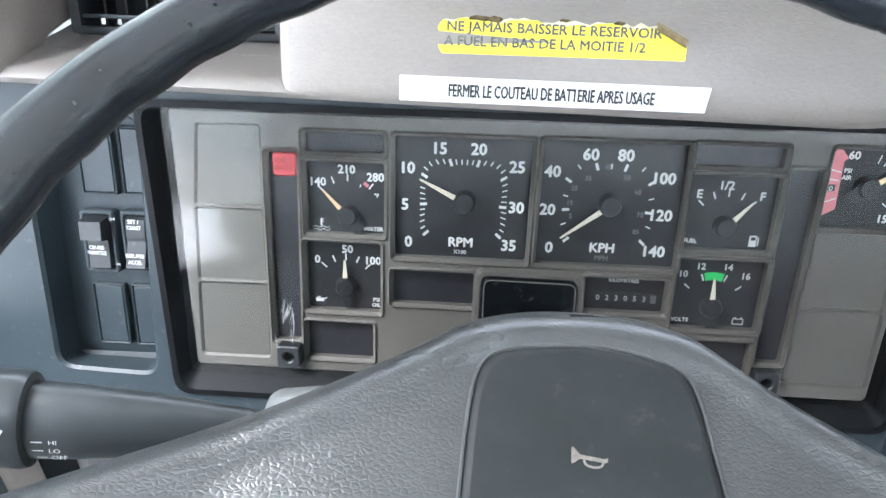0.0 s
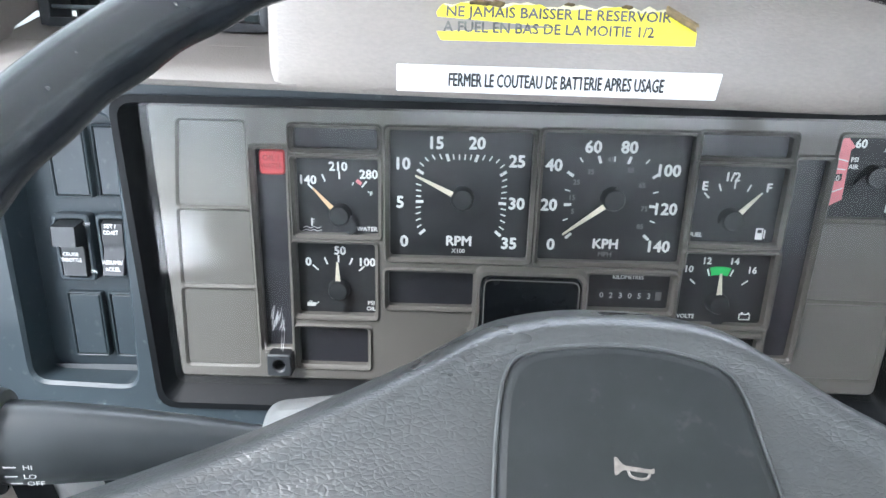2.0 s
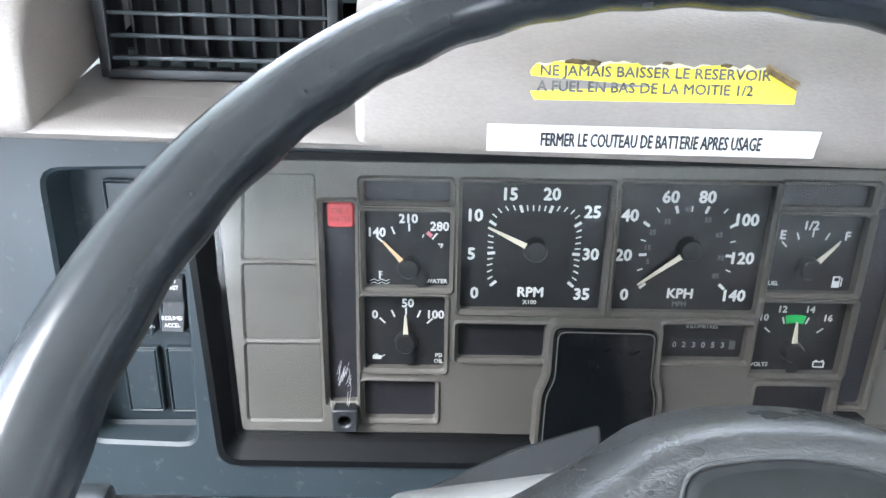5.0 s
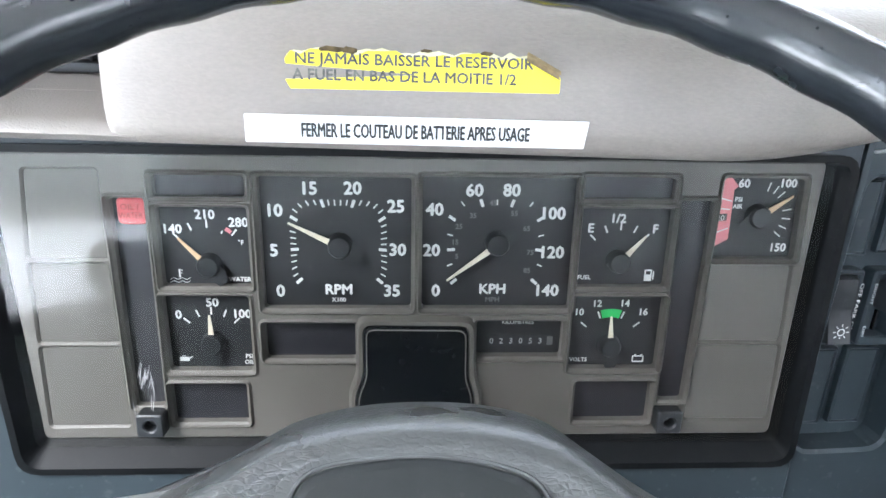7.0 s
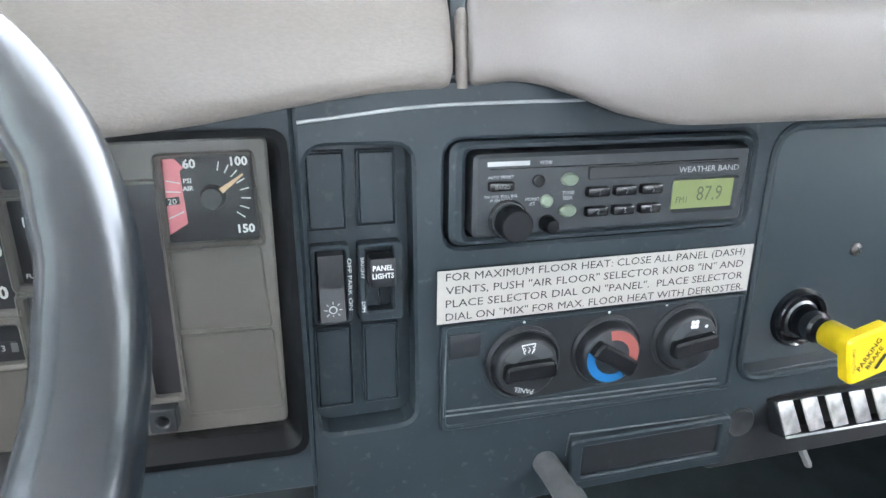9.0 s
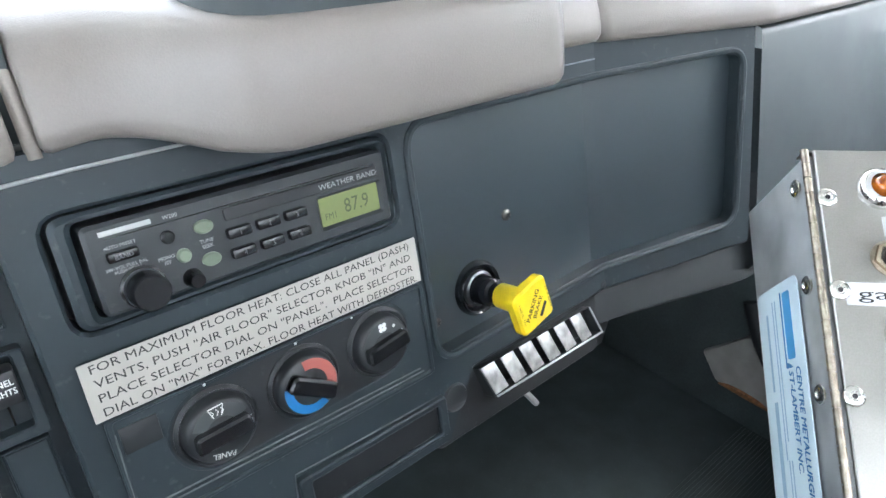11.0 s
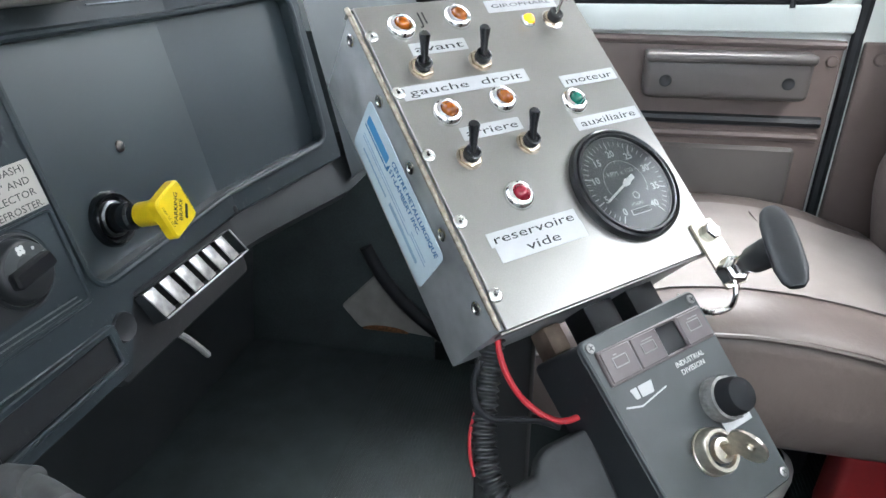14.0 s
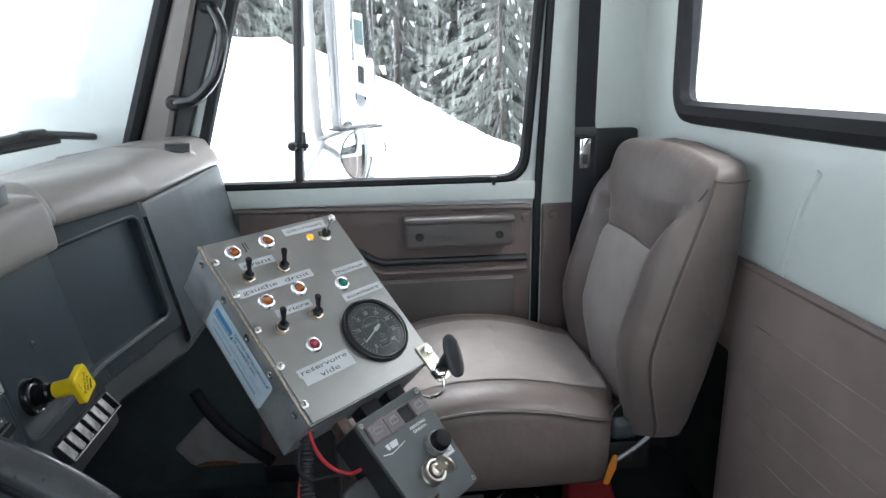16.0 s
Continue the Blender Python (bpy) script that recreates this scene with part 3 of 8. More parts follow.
ALC0, ALC1 = -0.215, -0.070      # the alcove of the left air vent
part("top_pad", pad(ALC1, 0.3835, 34, pad_profile), VINYL, dash, "taupe grained vinyl padding", soft=60)
part("top_pad", pad(-0.46, ALC0, 8, pad_profile), VINYL, dash, "taupe grained vinyl padding", soft=60)


def alcove_profile(x):
    d = 0.0100 - 0.044 * x
    return [(0.372, 1.364), (0.345 + d, 1.355), (0.325 + d, 1.352), (0.3175 + d, 1.3545), (0.3155 + d, 1.358), (0.3190 + d, 1.3615), (0.327 + d, 1.3625), (0.36, 1.3635), (0.405, 1.3650), (0.42, 1.366)]


def alcove_roof(x):
    return [(0.42, 1.423), (0.372, 1.420), (0.366, 1.428), (0.378, 1.436), (0.43, 1.438), (0.52, 1.43), (0.62, 1.41)]


part("vent_sill", skin(ALC0 - 0.006, ALC1 + 0.012, None, 6, alcove_profile), PAD_SMOOTH, dash, soft=60)
part("vent_hood", skin(ALC0 - 0.01, ALC1 + 0.01, None, 4, alcove_roof), VINYL, dash, soft=60)

vent = thing("air_vent", W, "black plastic air vent with crossing slats in the padded dash", "air vent", origin=((ALC0 + ALC1) / 2, 0.405, 1.378))
vx0, vx1, vz0, vz1, vy = ALC0 + 0.010, ALC1 - 0.016, 1.3655, 1.424, 0.398
lean = Matrix.Translation((0, vy, vz0)) @ Matrix.Rotation(radians(-12), 4, "X") @ Matrix.Translation((0, -vy, -vz0))
part("vent_frame", (rbox((vx0 + vx1) / 2, vy + 0.008, vz0 + 0.002, vx1 - vx0, 0.024, 0.005, 0.001) + rbox((vx0 + vx1) / 2, vy + 0.008, vz1, vx1 - vx0, 0.024, 0.005, 0.001)
     + rbox(vx0, vy + 0.008, (vz0 + vz1) / 2, 0.006, 0.024, vz1 - vz0, 0.001) + rbox(vx1, vy + 0.008, (vz0 + vz1) / 2, 0.006, 0.024, vz1 - vz0, 0.001)).tf(lean), BLACK, vent)
part("vent_back", rbox((vx0 + vx1) / 2, vy + 0.045, (vz0 + vz1) / 2, vx1 - vx0, 0.004, vz1 - vz0, 0.0), BLACK, vent)
for k in range(5):
    part("slat", (rbox((vx0 + vx1) / 2, vy + 0.004, vz0 + 0.010 + k * 0.0112, vx1 - vx0 - 0.006, 0.012, 0.0022, 0.0008)).tf(lean), DASH_GREY, vent)
for k in range(9):
    part("upright_slat", (rbox(vx0 + 0.010 + k * 0.0128, vy + 0.018, (vz0 + vz1) / 2, 0.002, 0.012, vz1 - vz0 - 0.004, 0.0006)).tf(lean), GAUGE, vent)
part("vent_tab", (lathe([(0, 0), (0.011, 0.001), (0.0125, 0.004), (0.011, 0.007), (0, 0.008)], 20).tf(Matrix.Diagonal((1, 0.55, 0.5, 1)))).at((vx0 + vx1) / 2, vy - 0.002, vz0 + 0.0425).tf(lean), BLACK_GLOSS, vent)

# centre and right padding
def bulge(x):
    """How far the cup-holder shelf stands out and hangs down at x."""
    t = min(max((x - 0.412) / 0.085, 0), 1)
    e = min(max((0.7110 - x) / 0.032, 0), 1)
    return t * t * (3 - 2 * t) * math.sqrt(max(0.0, 1 - (1 - e) ** 2))


def centre_profile(x):
    s = bulge(x)
    lip = 1.3635 + 0.004 * math.sin(min(max((x - 0.390) / 0.075, 0), 1) * math.pi) - 0.0065 * s
    return pad_profile(0.383, lip, 0.050 * s, 1.428 - 0.005 * s, 0.95 * s)


part("top_pad", pad(0.3935, 0.7900, 70, centre_profile), PAD_SMOOTH, dash, "smooth taupe padding with a cup-holder shelf", soft=60)
tray_o = rect(0.474, 0.314, 0.672, 0.416)
insert = part("cup_insert", plate(tray_o, [rect(0.480, 0.320, 0.666, 0.410)], 1.4400, 1.4100, 0.040, 0.036, 0.002), DASH_GREY, dash, "slate grey rim of the cup-holder tray")
part("cup_tray", slab(rect(0.476, 0.316, 0.670, 0.414), 1.4290, 1.4200, 0.038, 0.001), BLACK_GLOSS, insert, "dark cup-holder tray")


def right_profile(x):
    """The padding from the seam to the door: follows the fold, lower and rounder at the end."""
    y = 0.358 + setback(x) + (0.010 if x < FOLD else 0.0)
    top = 1.414 + 0.012 * min(max((x - 0.80) / 0.6, 0), 1)
    dip = 0.024 * ease((x - 1.20) / 0.11) * (1 - ease((x - 1.322) / 0.016))
    return [(0.40, 1.370), (y + 0.030, 1.3625), (y + 0.004, 1.3595), (y - 0.002, 1.3615), (y - 0.004, 1.367), (y - 0.003, 1.376), (y + 0.002, 1.387), (y + 0.010, 1.397),
            (y + 0.022, top - 0.010 - 0.5 * dip), (y + 0.038, top - 0.003 - dip), (y + 0.058, top - dip), (y + 0.080, top - 0.6 * dip), (0.48, top - 0.008), (0.55, top - 0.022), (0.66, top - 0.045)]


part("top_pad", pad(0.7930, 1.458, 110, right_profile), PAD_SMOOTH, dash, "smooth taupe padding", soft=60)
part("seam_filler", rbox(0.3885, 0.425, 1.395, 0.0096, 0.13, 0.052, 0.002), DASH_GREY, dash, "dark joint between the paddings")
part("seam_bead", sweep([(0.3905, 0.352, 1.364), (0.3905, 0.354, 1.378), (0.3903, 0.360, 1.398), (0.3900, 0.374, 1.416), (0.3900, 0.398, 1.424), (0.3900, 0.45, 1.425)], 0.0036, 10), VINYL, dash, "taupe bead in the joint")
part("chrome_line", on(FR, rbox(0.755, 0.1030, 0.0050, 0.100, 0.0012, 0.0012, 0.0003)), surface("dull_trim_line", (0.16, 0.18, 0.20), 0.35, 1.0), dash, "thin bright trim line")
# the highlight on the fascia's rounded upper edge, laid on as a bright bead
part("bright_edge", on(FR, sweep(smooth_path([(0.302, 0.0972, 0.0052), (0.327, 0.1000, 0.0052), (0.360, 0.1035, 0.0052), (0.391, 0.1050, 0.0052), (0.425, 0.1056, 0.0052), (0.462, 0.1060, 0.0052)], 5), 0.0010, 8)), ZINC, dash, "bright bead for the highlight on the fascia's upper edge")

# the end piece beside the door
def cap_profile(x):
    y = 0.308 - 0.008 * ease((x - 0.99) / 0.2) + 0.004 * (x > 1.44)
    return [(y + 0.06, 1.358), (y + 0.006, 1.358), (y + 0.002, 1.356), (y, 1.350), (y - 0.0315, 1.200), (y - 0.0480, 1.120), (y - 0.044, 1.112), (y + 0.02, 1.104)]


part("end_cap", skin(0.9895, 1.462, None, 12, cap_profile), DASH_GREY, dash, "slate grey end panel", soft=50)
part("split_line", rbox(0.9850, 0.336, 1.235, 0.010, 0.05, 0.245, 0.0).tf(Matrix.Translation((0, 0.33, 1.235)) @ Matrix.Rotation(radians(-11.5), 4, "X") @ Matrix.Translation((0, -0.33, -1.235))), BLACK, dash, "dark gap beside the end panel")
# defroster louvres in the step of the padding beside the door
SLOT = Matrix.Translation((1.3275, 0.3500, 1.4085)) @ Matrix.Rotation(radians(-66), 4, "Y")
slot = part("defrost_slot", plate(rect(-0.013, -0.027, 0.012, 0.027), [rect(-0.0108, -0.0248, 0.0098, 0.0248)], 0.004, -0.004, 0.003, 0.002, 0.001).tf(SLOT), PAD_SMOOTH, dash, "defroster slot with dark louvres")
part("slot_back", rbox(0, 0, 0.0, 0.0225, 0.0515, 0.002, 0.0).tf(SLOT), GAUGE, slot)
for k in range(4):
    part("slot_bar", rbox(-0.0075 + k * 0.005, 0, 0.0022, 0.0016, 0.049, 0.0024, 0.0005).tf(SLOT), DASH_GREY, slot)

# ---- instrument cluster ----
cluster = thing("instrument_cluster", FC, "taupe instrument cluster with black gauges behind a clear lens", "instrument cluster", origin=(0.07, -0.10, 0))
PANEL_OUT = [(-0.1465, -0.0920), (0.2850, -0.0920), (0.2885, 0.0755), (-0.150, 0.0755)]
GAUGES = {
    "tachometer": rect(-0.0157, -0.0101, 0.0651, 0.0640), "speedometer": rect(0.0711, -0.0101, 0.1545, 0.0648),
    "water_gauge": rect(-0.0695, 0.0026, -0.0220, 0.0471), "oil_gauge": rect(-0.0710, -0.0483, -0.0242, -0.0030),
    "fuel_gauge": rect(0.1573, 0.0031, 0.2085, 0.0484), "volt_gauge": rect(0.1571, -0.0479, 0.2095, -0.0030),
    "air_gauge": [(0.2327, 0.0200), (0.2801, 0.0200), (0.2785, 0.0660), (0.2340, 0.0660)], "odometer": rect(0.1025, -0.0400, 0.1521, -0.0177),
}
BLANKS = [rect(-0.0696, 0.0525, -0.0223, 0.0640), rect(-0.0716, -0.0818, -0.0290, -0.0569), [(-0.0925, -0.0710), (-0.0758, -0.0705), (-0.0745, 0.0518), (-0.0925, 0.0516)],
          rect(-0.0163, -0.0408, 0.0342, -0.0192), rect(0.1571, 0.0534, 0.2075, 0.0656), rect(0.1625, -0.0825, 0.2077, -0.0564),
          [(0.2128, -0.0688), (0.2279, -0.0688), (0.2301, 0.0533), (0.2117, 0.0531)]]
PADS = [[(-0.1375, 0.0182), (-0.0968, 0.0185), (-0.0962, 0.0668), (-0.1330, 0.0665)], [(-0.1395, -0.0305), (-0.0966, -0.0303), (-0.0968, 0.0155), (-0.1378, 0.0152)],
        [(-0.1415, -0.0835), (-0.0970, -0.0832), (-0.0966, -0.0335), (-0.1398, -0.0337)], [(0.2318, -0.0295), (0.2808, -0.0302), (0.2790, 0.0165), (0.2325, 0.0168)], [(0.2308, -0.0815), (0.2822, -0.0820), (0.2812, -0.0330), (0.2314, -0.0327)]]
part("panel", plate(PANEL_OUT, list(GAUGES.values()) + BLANKS + PADS, 0.0065, -0.004, 0.004, 0.0022, 0.0013), PANEL, cluster, "taupe plastic panel")
for outline in list(GAUGES.values()) + BLANKS:   # raised lip round each opening
    a, b, c = rpoly(grown(outline, 0.0032), 0.004), rpoly(grown(outline, 0.0020), 0.003), rpoly(grown(outline, 0.0013), 0.0028)
    part("rim", band(a, 0.0066, b, 0.0080) + band(b, 0.0080, c, 0.0066), PANEL, cluster)
for outline in PADS:
    part("blank_pad", slab(grown(outline, 0.0006), 0.0050, -0.003, 0.003, 0.0010), PANEL_GREY, cluster, "grey blank insert")
for n, outline in enumerate(BLANKS):
    part("blank_window", slab(grown(outline, 0.001), 0.0008, -0.004, 0.002), BLANK, cluster, "dark blank window")
part("warning_window", slab([(-0.0905, 0.0365), (-0.0755, 0.0365), (-0.0752, 0.0510), (-0.0905, 0.0510)], 0.0022, 0.0), RED_INK, cluster, "faded red warning window")
part("warning_lettering", letters("OIL /", -0.083, 0.0465, 0.0034, 0.0030) + letters("WATER", -0.083, 0.0418, 0.0034, 0.0030, 0.0125), surface("dark_red_ink", (0.13, 0.01, 0.015), 0.5), cluster)
# dark bezel: sloping walls from the fascia down to the panel
o, i = rpoly(CLUSTER_OUT, 0.010), rpoly(PANEL_OUT, 0.004)
outer2 = rpoly(grown(CLUSTER_OUT, 0.004), 0.012)
# shade on the slope is put into the colour, deeper than the other black plastic
part("bezel", band(outer2, 0.0142, outer2, 0.0165) + band(outer2, 0.0165, o, 0.0165) + band(o, 0.0165, i, 0.0045), surface("shaded_bezel_black", (0.0034, 0.0040, 0.0046), 0.5, spots=0.2, spot_size=0.02, dust=0.06, dust_colour=(0.06, 0.055, 0.045), spec=0.12), cluster, "dark sloping bezel")
lens_loop = rpoly(grown(PANEL_OUT, 0.001), 0.004)
lens = part("lens", Geo([(p[0], p[1], 0.0125) for p in lens_loop], [tuple(range(len(lens_loop)))]), LENS, cluster, "clear scratched plastic lens")
lens.visible_shadow = False
lens_marks = Geo()
rnd = random.Random(21)
for k in range(16):   # scuffs on the lens over the dark strip
    u, v = -0.0865 + 0.007 * rnd.random(), -0.048 - 0.010 * rnd.random()
    a, ln = radians(62 + 16 * rnd.random()), 0.004 + 0.006 * rnd.random()
    lens_marks = lens_marks + bar(u, v, u + ln * math.cos(a), v + ln * math.sin(a), 0.00028, 0.0127)
# upright streaks: reflections on the lens, drawn as pale strokes
for u0, v0, u1, v1 in ((-0.0790, -0.0450, -0.0782, -0.0580), (-0.0782, -0.0580, -0.0800, -0.0700), (-0.0906, -0.0640, -0.0900, -0.0715), (-0.0800, -0.0600, -0.0808, -0.0690)):
    lens_marks = lens_marks + bar(u0, v0, u1, v1, 0.00035, 0.0127)
part("scratches_and_streaks", lens_marks, surface("scuff_and_streak_grey", (0.30, 0.30, 0.30), 0.6), lens, "pale scratches and drawn reflection streaks", kind="stuff")
for u in (-0.0822, 0.2182):
    tab = part("lens_tab", plate(rect(u - 0.0075, -0.0860, u + 0.0075, -0.0715), [[(u + 0.0036 * math.cos(TAU * k / 12), -0.0788 + 0.0036 * math.sin(TAU * k / 12)) for k in range(12)]], 0.0150, 0.004, 0.002, 0.0008, 0.0008, True), BLACK, cluster, "black screw boss")
    part("screw_hole", disc(0.0042, 0.0072).at(u, -0.0788), GAUGE, tab)


def gauge(name, label):
    g = part(name, slab(grown(GAUGES[name], 0.001), 0.0, -0.004, 0.001, 0.0005), GAUGE, cluster, label)
    return g


def needle(parent, hub, tip, material=NEEDLE, width=0.0016, hub_r=0.0062, tail=0.012):
    h, t = Vector(hub), Vector(tip)
    d = (t - h).normalized()
    n = Vector((-d.y, d.x))
    s = h + d * hub_r * 0.9
    pts = [s - n * width, t - n * width * 0.3, t + n * width * 0.3, s + n * width]
    blade = Geo([(p.x, p.y, 0.0042) for p in pts] + [(p.x, p.y, 0.0034) for p in pts], [(0, 1, 2, 3), (0, 4, 5, 1), (1, 5, 6, 2), (2, 6, 7, 3), (3, 7, 4, 0)])
    part("needle", blade, material, parent, "pale needle")
    e = h - d * tail
    tail_g = slab([tuple(h + n * hub_r * 0.9), tuple(h - n * hub_r * 0.9), tuple(e - n * 0.0025), tuple(e + n * 0.0025)], 0.0045, 0.0028, 0.002, 0.0008)
    part("needle_hub", lathe([(hub_r * 1.1, 0.0), (hub_r, 0.0045), (hub_r * 0.85, 0.0060), (0, 0.0062)], 20).at(h.x, h.y) + tail_g, BLACK, parent, "black needle hub")


def ticks(parent, centre, radius, angles, length, width, squash=1.0, material=WHITE_INK):
    g = Geo()
    for a in angles:
        c, s = math.cos(radians(a)), math.sin(radians(a)) * squash
        g = g + bar(centre[0] + radius * c, centre[1] + radius * s, centre[0] + (radius - length) * c, centre[1] + (radius - length) * s, width, 0.0006)
    part("tick_marks", g, material, parent)


def words(parent, rows, height, material=WHITE_INK, bold=0.026, name="lettering"):
    g = Geo()
    for text, u, v in rows:
        g = g + letters(text, u, v, height, 0.0007, bold=bold)
    part(name, g, material, parent)


def box_ticks(parent, centre, half, marks):
    """Marks along a rounded square dial: share of the way, long or short."""
    g = Geo()
    for a, long in marks:
        c, s = math.cos(radians(a)), math.sin(radians(a))
        k = half / (abs(c) ** 5 + abs(s) ** 5) ** 0.2
        ln, wd = (0.0044, 0.0017) if long else (0.0032, 0.0008)
        g = g + bar(centre[0] + c * k, centre[1] + s * k, centre[0] + c * (k - ln), centre[1] + s * (k - ln), wd, 0.0006)
    part("tick_marks", g, WHITE_INK, parent)


g = gauge("tachometer", "black square engine speed gauge")
words(g, [("0", -0.0074, -0.0012), ("5", -0.0098, 0.0224), ("10", -0.0079, 0.0449), ("15", 0.0110, 0.0571), ("20", 0.0337, 0.0574), ("25", 0.0567, 0.0477), ("30", 0.0578, 0.0231), ("35", 0.0545, -0.0010)], 0.0070)
words(g, [("RPM", 0.0249, -0.0003)], 0.0060)
words(g, [("X100", 0.0247, -0.0066)], 0.0026)
box_ticks(g, (0.0255, 0.0245), 0.0262, [(222 - 264 * k / 35, k % 5 == 0) for k in range(36)])
needle(g, (0.0262, 0.0252), (-0.0010, 0.0385), hub_r=0.0065)
g = gauge("speedometer", "black square road speed gauge")
words(g, [("0", 0.0791, -0.0008), ("20", 0.0764, 0.0230), ("40", 0.0777, 0.0462), ("60", 0.0992, 0.0570), ("80", 0.1194, 0.0572), ("100", 0.1434, 0.0446), ("120", 0.1442, 0.0222), ("140", 0.1428, -0.0005)], 0.0070)
words(g, [("KPH", 0.1112, 0.0003)], 0.0060)
words(g, [("MPH", 0.1114, -0.0062), ("5", 0.0904, 0.0194), ("15", 0.0896, 0.0276), ("25", 0.0912, 0.0366), ("35", 0.0988, 0.0428), ("45", 0.1095, 0.0500), ("55", 0.1214, 0.0442), ("65", 0.1287, 0.0357), ("75", 0.1315, 0.0219), ("85", 0.1302, 0.0113)], 0.0030, DIM_INK)
box_ticks(g, (0.1118, 0.0250), 0.0268, [(222 - 264 * k / 14, k % 2 == 0) for k in range(15)])
needle(g, (0.1128, 0.0271), (0.0850, 0.0060), hub_r=0.0065)
g = gauge("water_gauge", "black square water temperature gauge")
words(g, [("140", -0.0628, 0.0341), ("210", -0.0454, 0.0422), ("280", -0.0279, 0.0380)], 0.0052)
words(g, [("\u00b0F", -0.0272, 0.0266), ("WATER", -0.0292, 0.0054)], 0.0026)
ticks(g, (-0.0449, 0.0137), 0.0255, (136, 113, 90, 52), 0.0045, 0.0010)
ticks(g, (-0.0449, 0.0137), 0.0210, (67,), 0.0020, 0.0007)
part("tick_marks", bar(-0.0350, 0.0342, -0.0322, 0.0320, 0.0022, 0.0006), PINK_INK, g)
sym = Geo()
for k in range(2):
    sym = sym + sweep(smooth_path([(-0.0672 + j * 0.0022, 0.0055 - k * 0.0018 + (0.0005 if j % 2 else -0.0005), 0.0006) for j in range(6)], 3), 0.0002, 4)
part("symbol", sym + bar(-0.0617, 0.0062, -0.0617, 0.0110, 0.0010, 0.0006) + bar(-0.0617, 0.0104, -0.0600, 0.0104, 0.0005, 0.0006) + bar(-0.0617, 0.0088, -0.0600, 0.0088, 0.0005, 0.0006), WHITE_INK, g)
needle(g, (-0.0449, 0.0137), (-0.0597, 0.0297), NEEDLE_ORANGE, 0.0014)
g = gauge("oil_gauge", "black square oil pressure gauge")
words(g, [("0", -0.0648, -0.0157), ("50", -0.0456, -0.0083), ("100", -0.0292, -0.0152)], 0.0052)
words(g, [("PSI", -0.0274, -0.0415), ("OIL", -0.0274, -0.0452)], 0.0026)
ticks(g, (-0.0467, -0.0329), 0.0215, (136, 113, 90, 67, 44), 0.0045, 0.0010)
part("symbol", rbox(-0.0640, -0.0434, 0.0006, 0.0052, 0.0024, 0.0003, 0.0) + bar(-0.0614, -0.0430, -0.0592, -0.0416, 0.0007, 0.0008) + bar(-0.0655, -0.0414, -0.0632, -0.0414, 0.0006, 0.0008), WHITE_INK, g)
needle(g, (-0.0467, -0.0329), (-0.0470, -0.0150))
g = gauge("fuel_gauge", "black square fuel gauge")
words(g, [("E", 0.1647, 0.0364), ("1/2", 0.1800, 0.0420), ("F", 0.2011, 0.0361)], 0.0052)
words(g, [("FUEL", 0.1632, 0.0074)], 0.0026)
ticks(g, (0.1815, 0.0160), 0.0235, (136, 113, 90, 67, 46), 0.0045, 0.0010)
part("symbol", rbox(0.1998, 0.0086, 0.0006, 0.0042, 0.0068, 0.0003, 0.0) + bar(0.2028, 0.0060, 0.2028, 0.0112, 0.0008, 0.0008), WHITE_INK, g)
part("symbol", rbox(0.1998, 0.0102, 0.0009, 0.0026, 0.0020, 0.0002, 0.0), GAUGE, g)
needle(g, (0.1815, 0.0170), (0.1951, 0.0326))
g = gauge("volt_gauge", "black square battery voltage gauge with a green band")
words(g, [("10", 0.1626, -0.0138), ("12", 0.1727, -0.0085), ("14", 0.1889, -0.0084), ("16", 0.2001, -0.0137)], 0.0042)
words(g, [("VOLTS", 0.1640, -0.0441)], 0.0026)
ticks(g, (0.1810, -0.0349), 0.0225, (140, 110, 70, 40), 0.0045, 0.0010)
arc = [(0.1810 + r * math.cos(radians(a)), -0.0349 + r * math.sin(radians(a))) for r, seq in ((0.0228, range(106, 73, -4)), (0.0175, range(74, 107, 4))) for a in seq]
part("green_band", Geo([(p[0], p[1], 0.0005) for p in arc], [tuple(reversed(range(len(arc))))]), GREEN_INK, g)
part("symbol", plate(rect(0.1965, -0.0460, 0.2033, -0.0420), [rect(0.1970, -0.0455, 0.2028, -0.0425)], 0.0008, 0.0, 0.0002, 0.0001, 0.0001) + rbox(0.1980, -0.0415, 0.0006, 0.0012, 0.0010, 0.0003, 0.0) + rbox(0.2018, -0.0415, 0.0006, 0.0012, 0.0010, 0.0003, 0.0), WHITE_INK, g)
needle(g, (0.1815, -0.0349), (0.1803, -0.0155))
g = gauge("air_gauge", "black air pressure gauge with a pale red band")
words(g, [("60", 0.2475, 0.0624), ("150", 0.2730, 0.0259), ("100", 0.2728, 0.0627)], 0.0048)
words(g, [("PSI", 0.2456, 0.0534), ("AIR", 0.2456, 0.0494)], 0.0026)
part("red_band", Geo([(0.2331, 0.0245, 0.0005), (0.2431, 0.0303, 0.0005), (0.2425, 0.0586, 0.0005), (0.2447, 0.0604, 0.0005), (0.2404, 0.0652, 0.0005), (0.2343, 0.0652, 0.0005)], [(0, 1, 2, 3, 4, 5)]), PINK_INK, g, "pale red band")
part("band_marks", bar(0.2344, 0.0481, 0.2415, 0.0475, 0.0007, 0.0008) + bar(0.2340, 0.0336, 0.2420, 0.0369, 0.0007, 0.0008) + bar(0.2350, 0.0539, 0.2420, 0.0522, 0.0007, 0.0008), WHITE_INK, g)
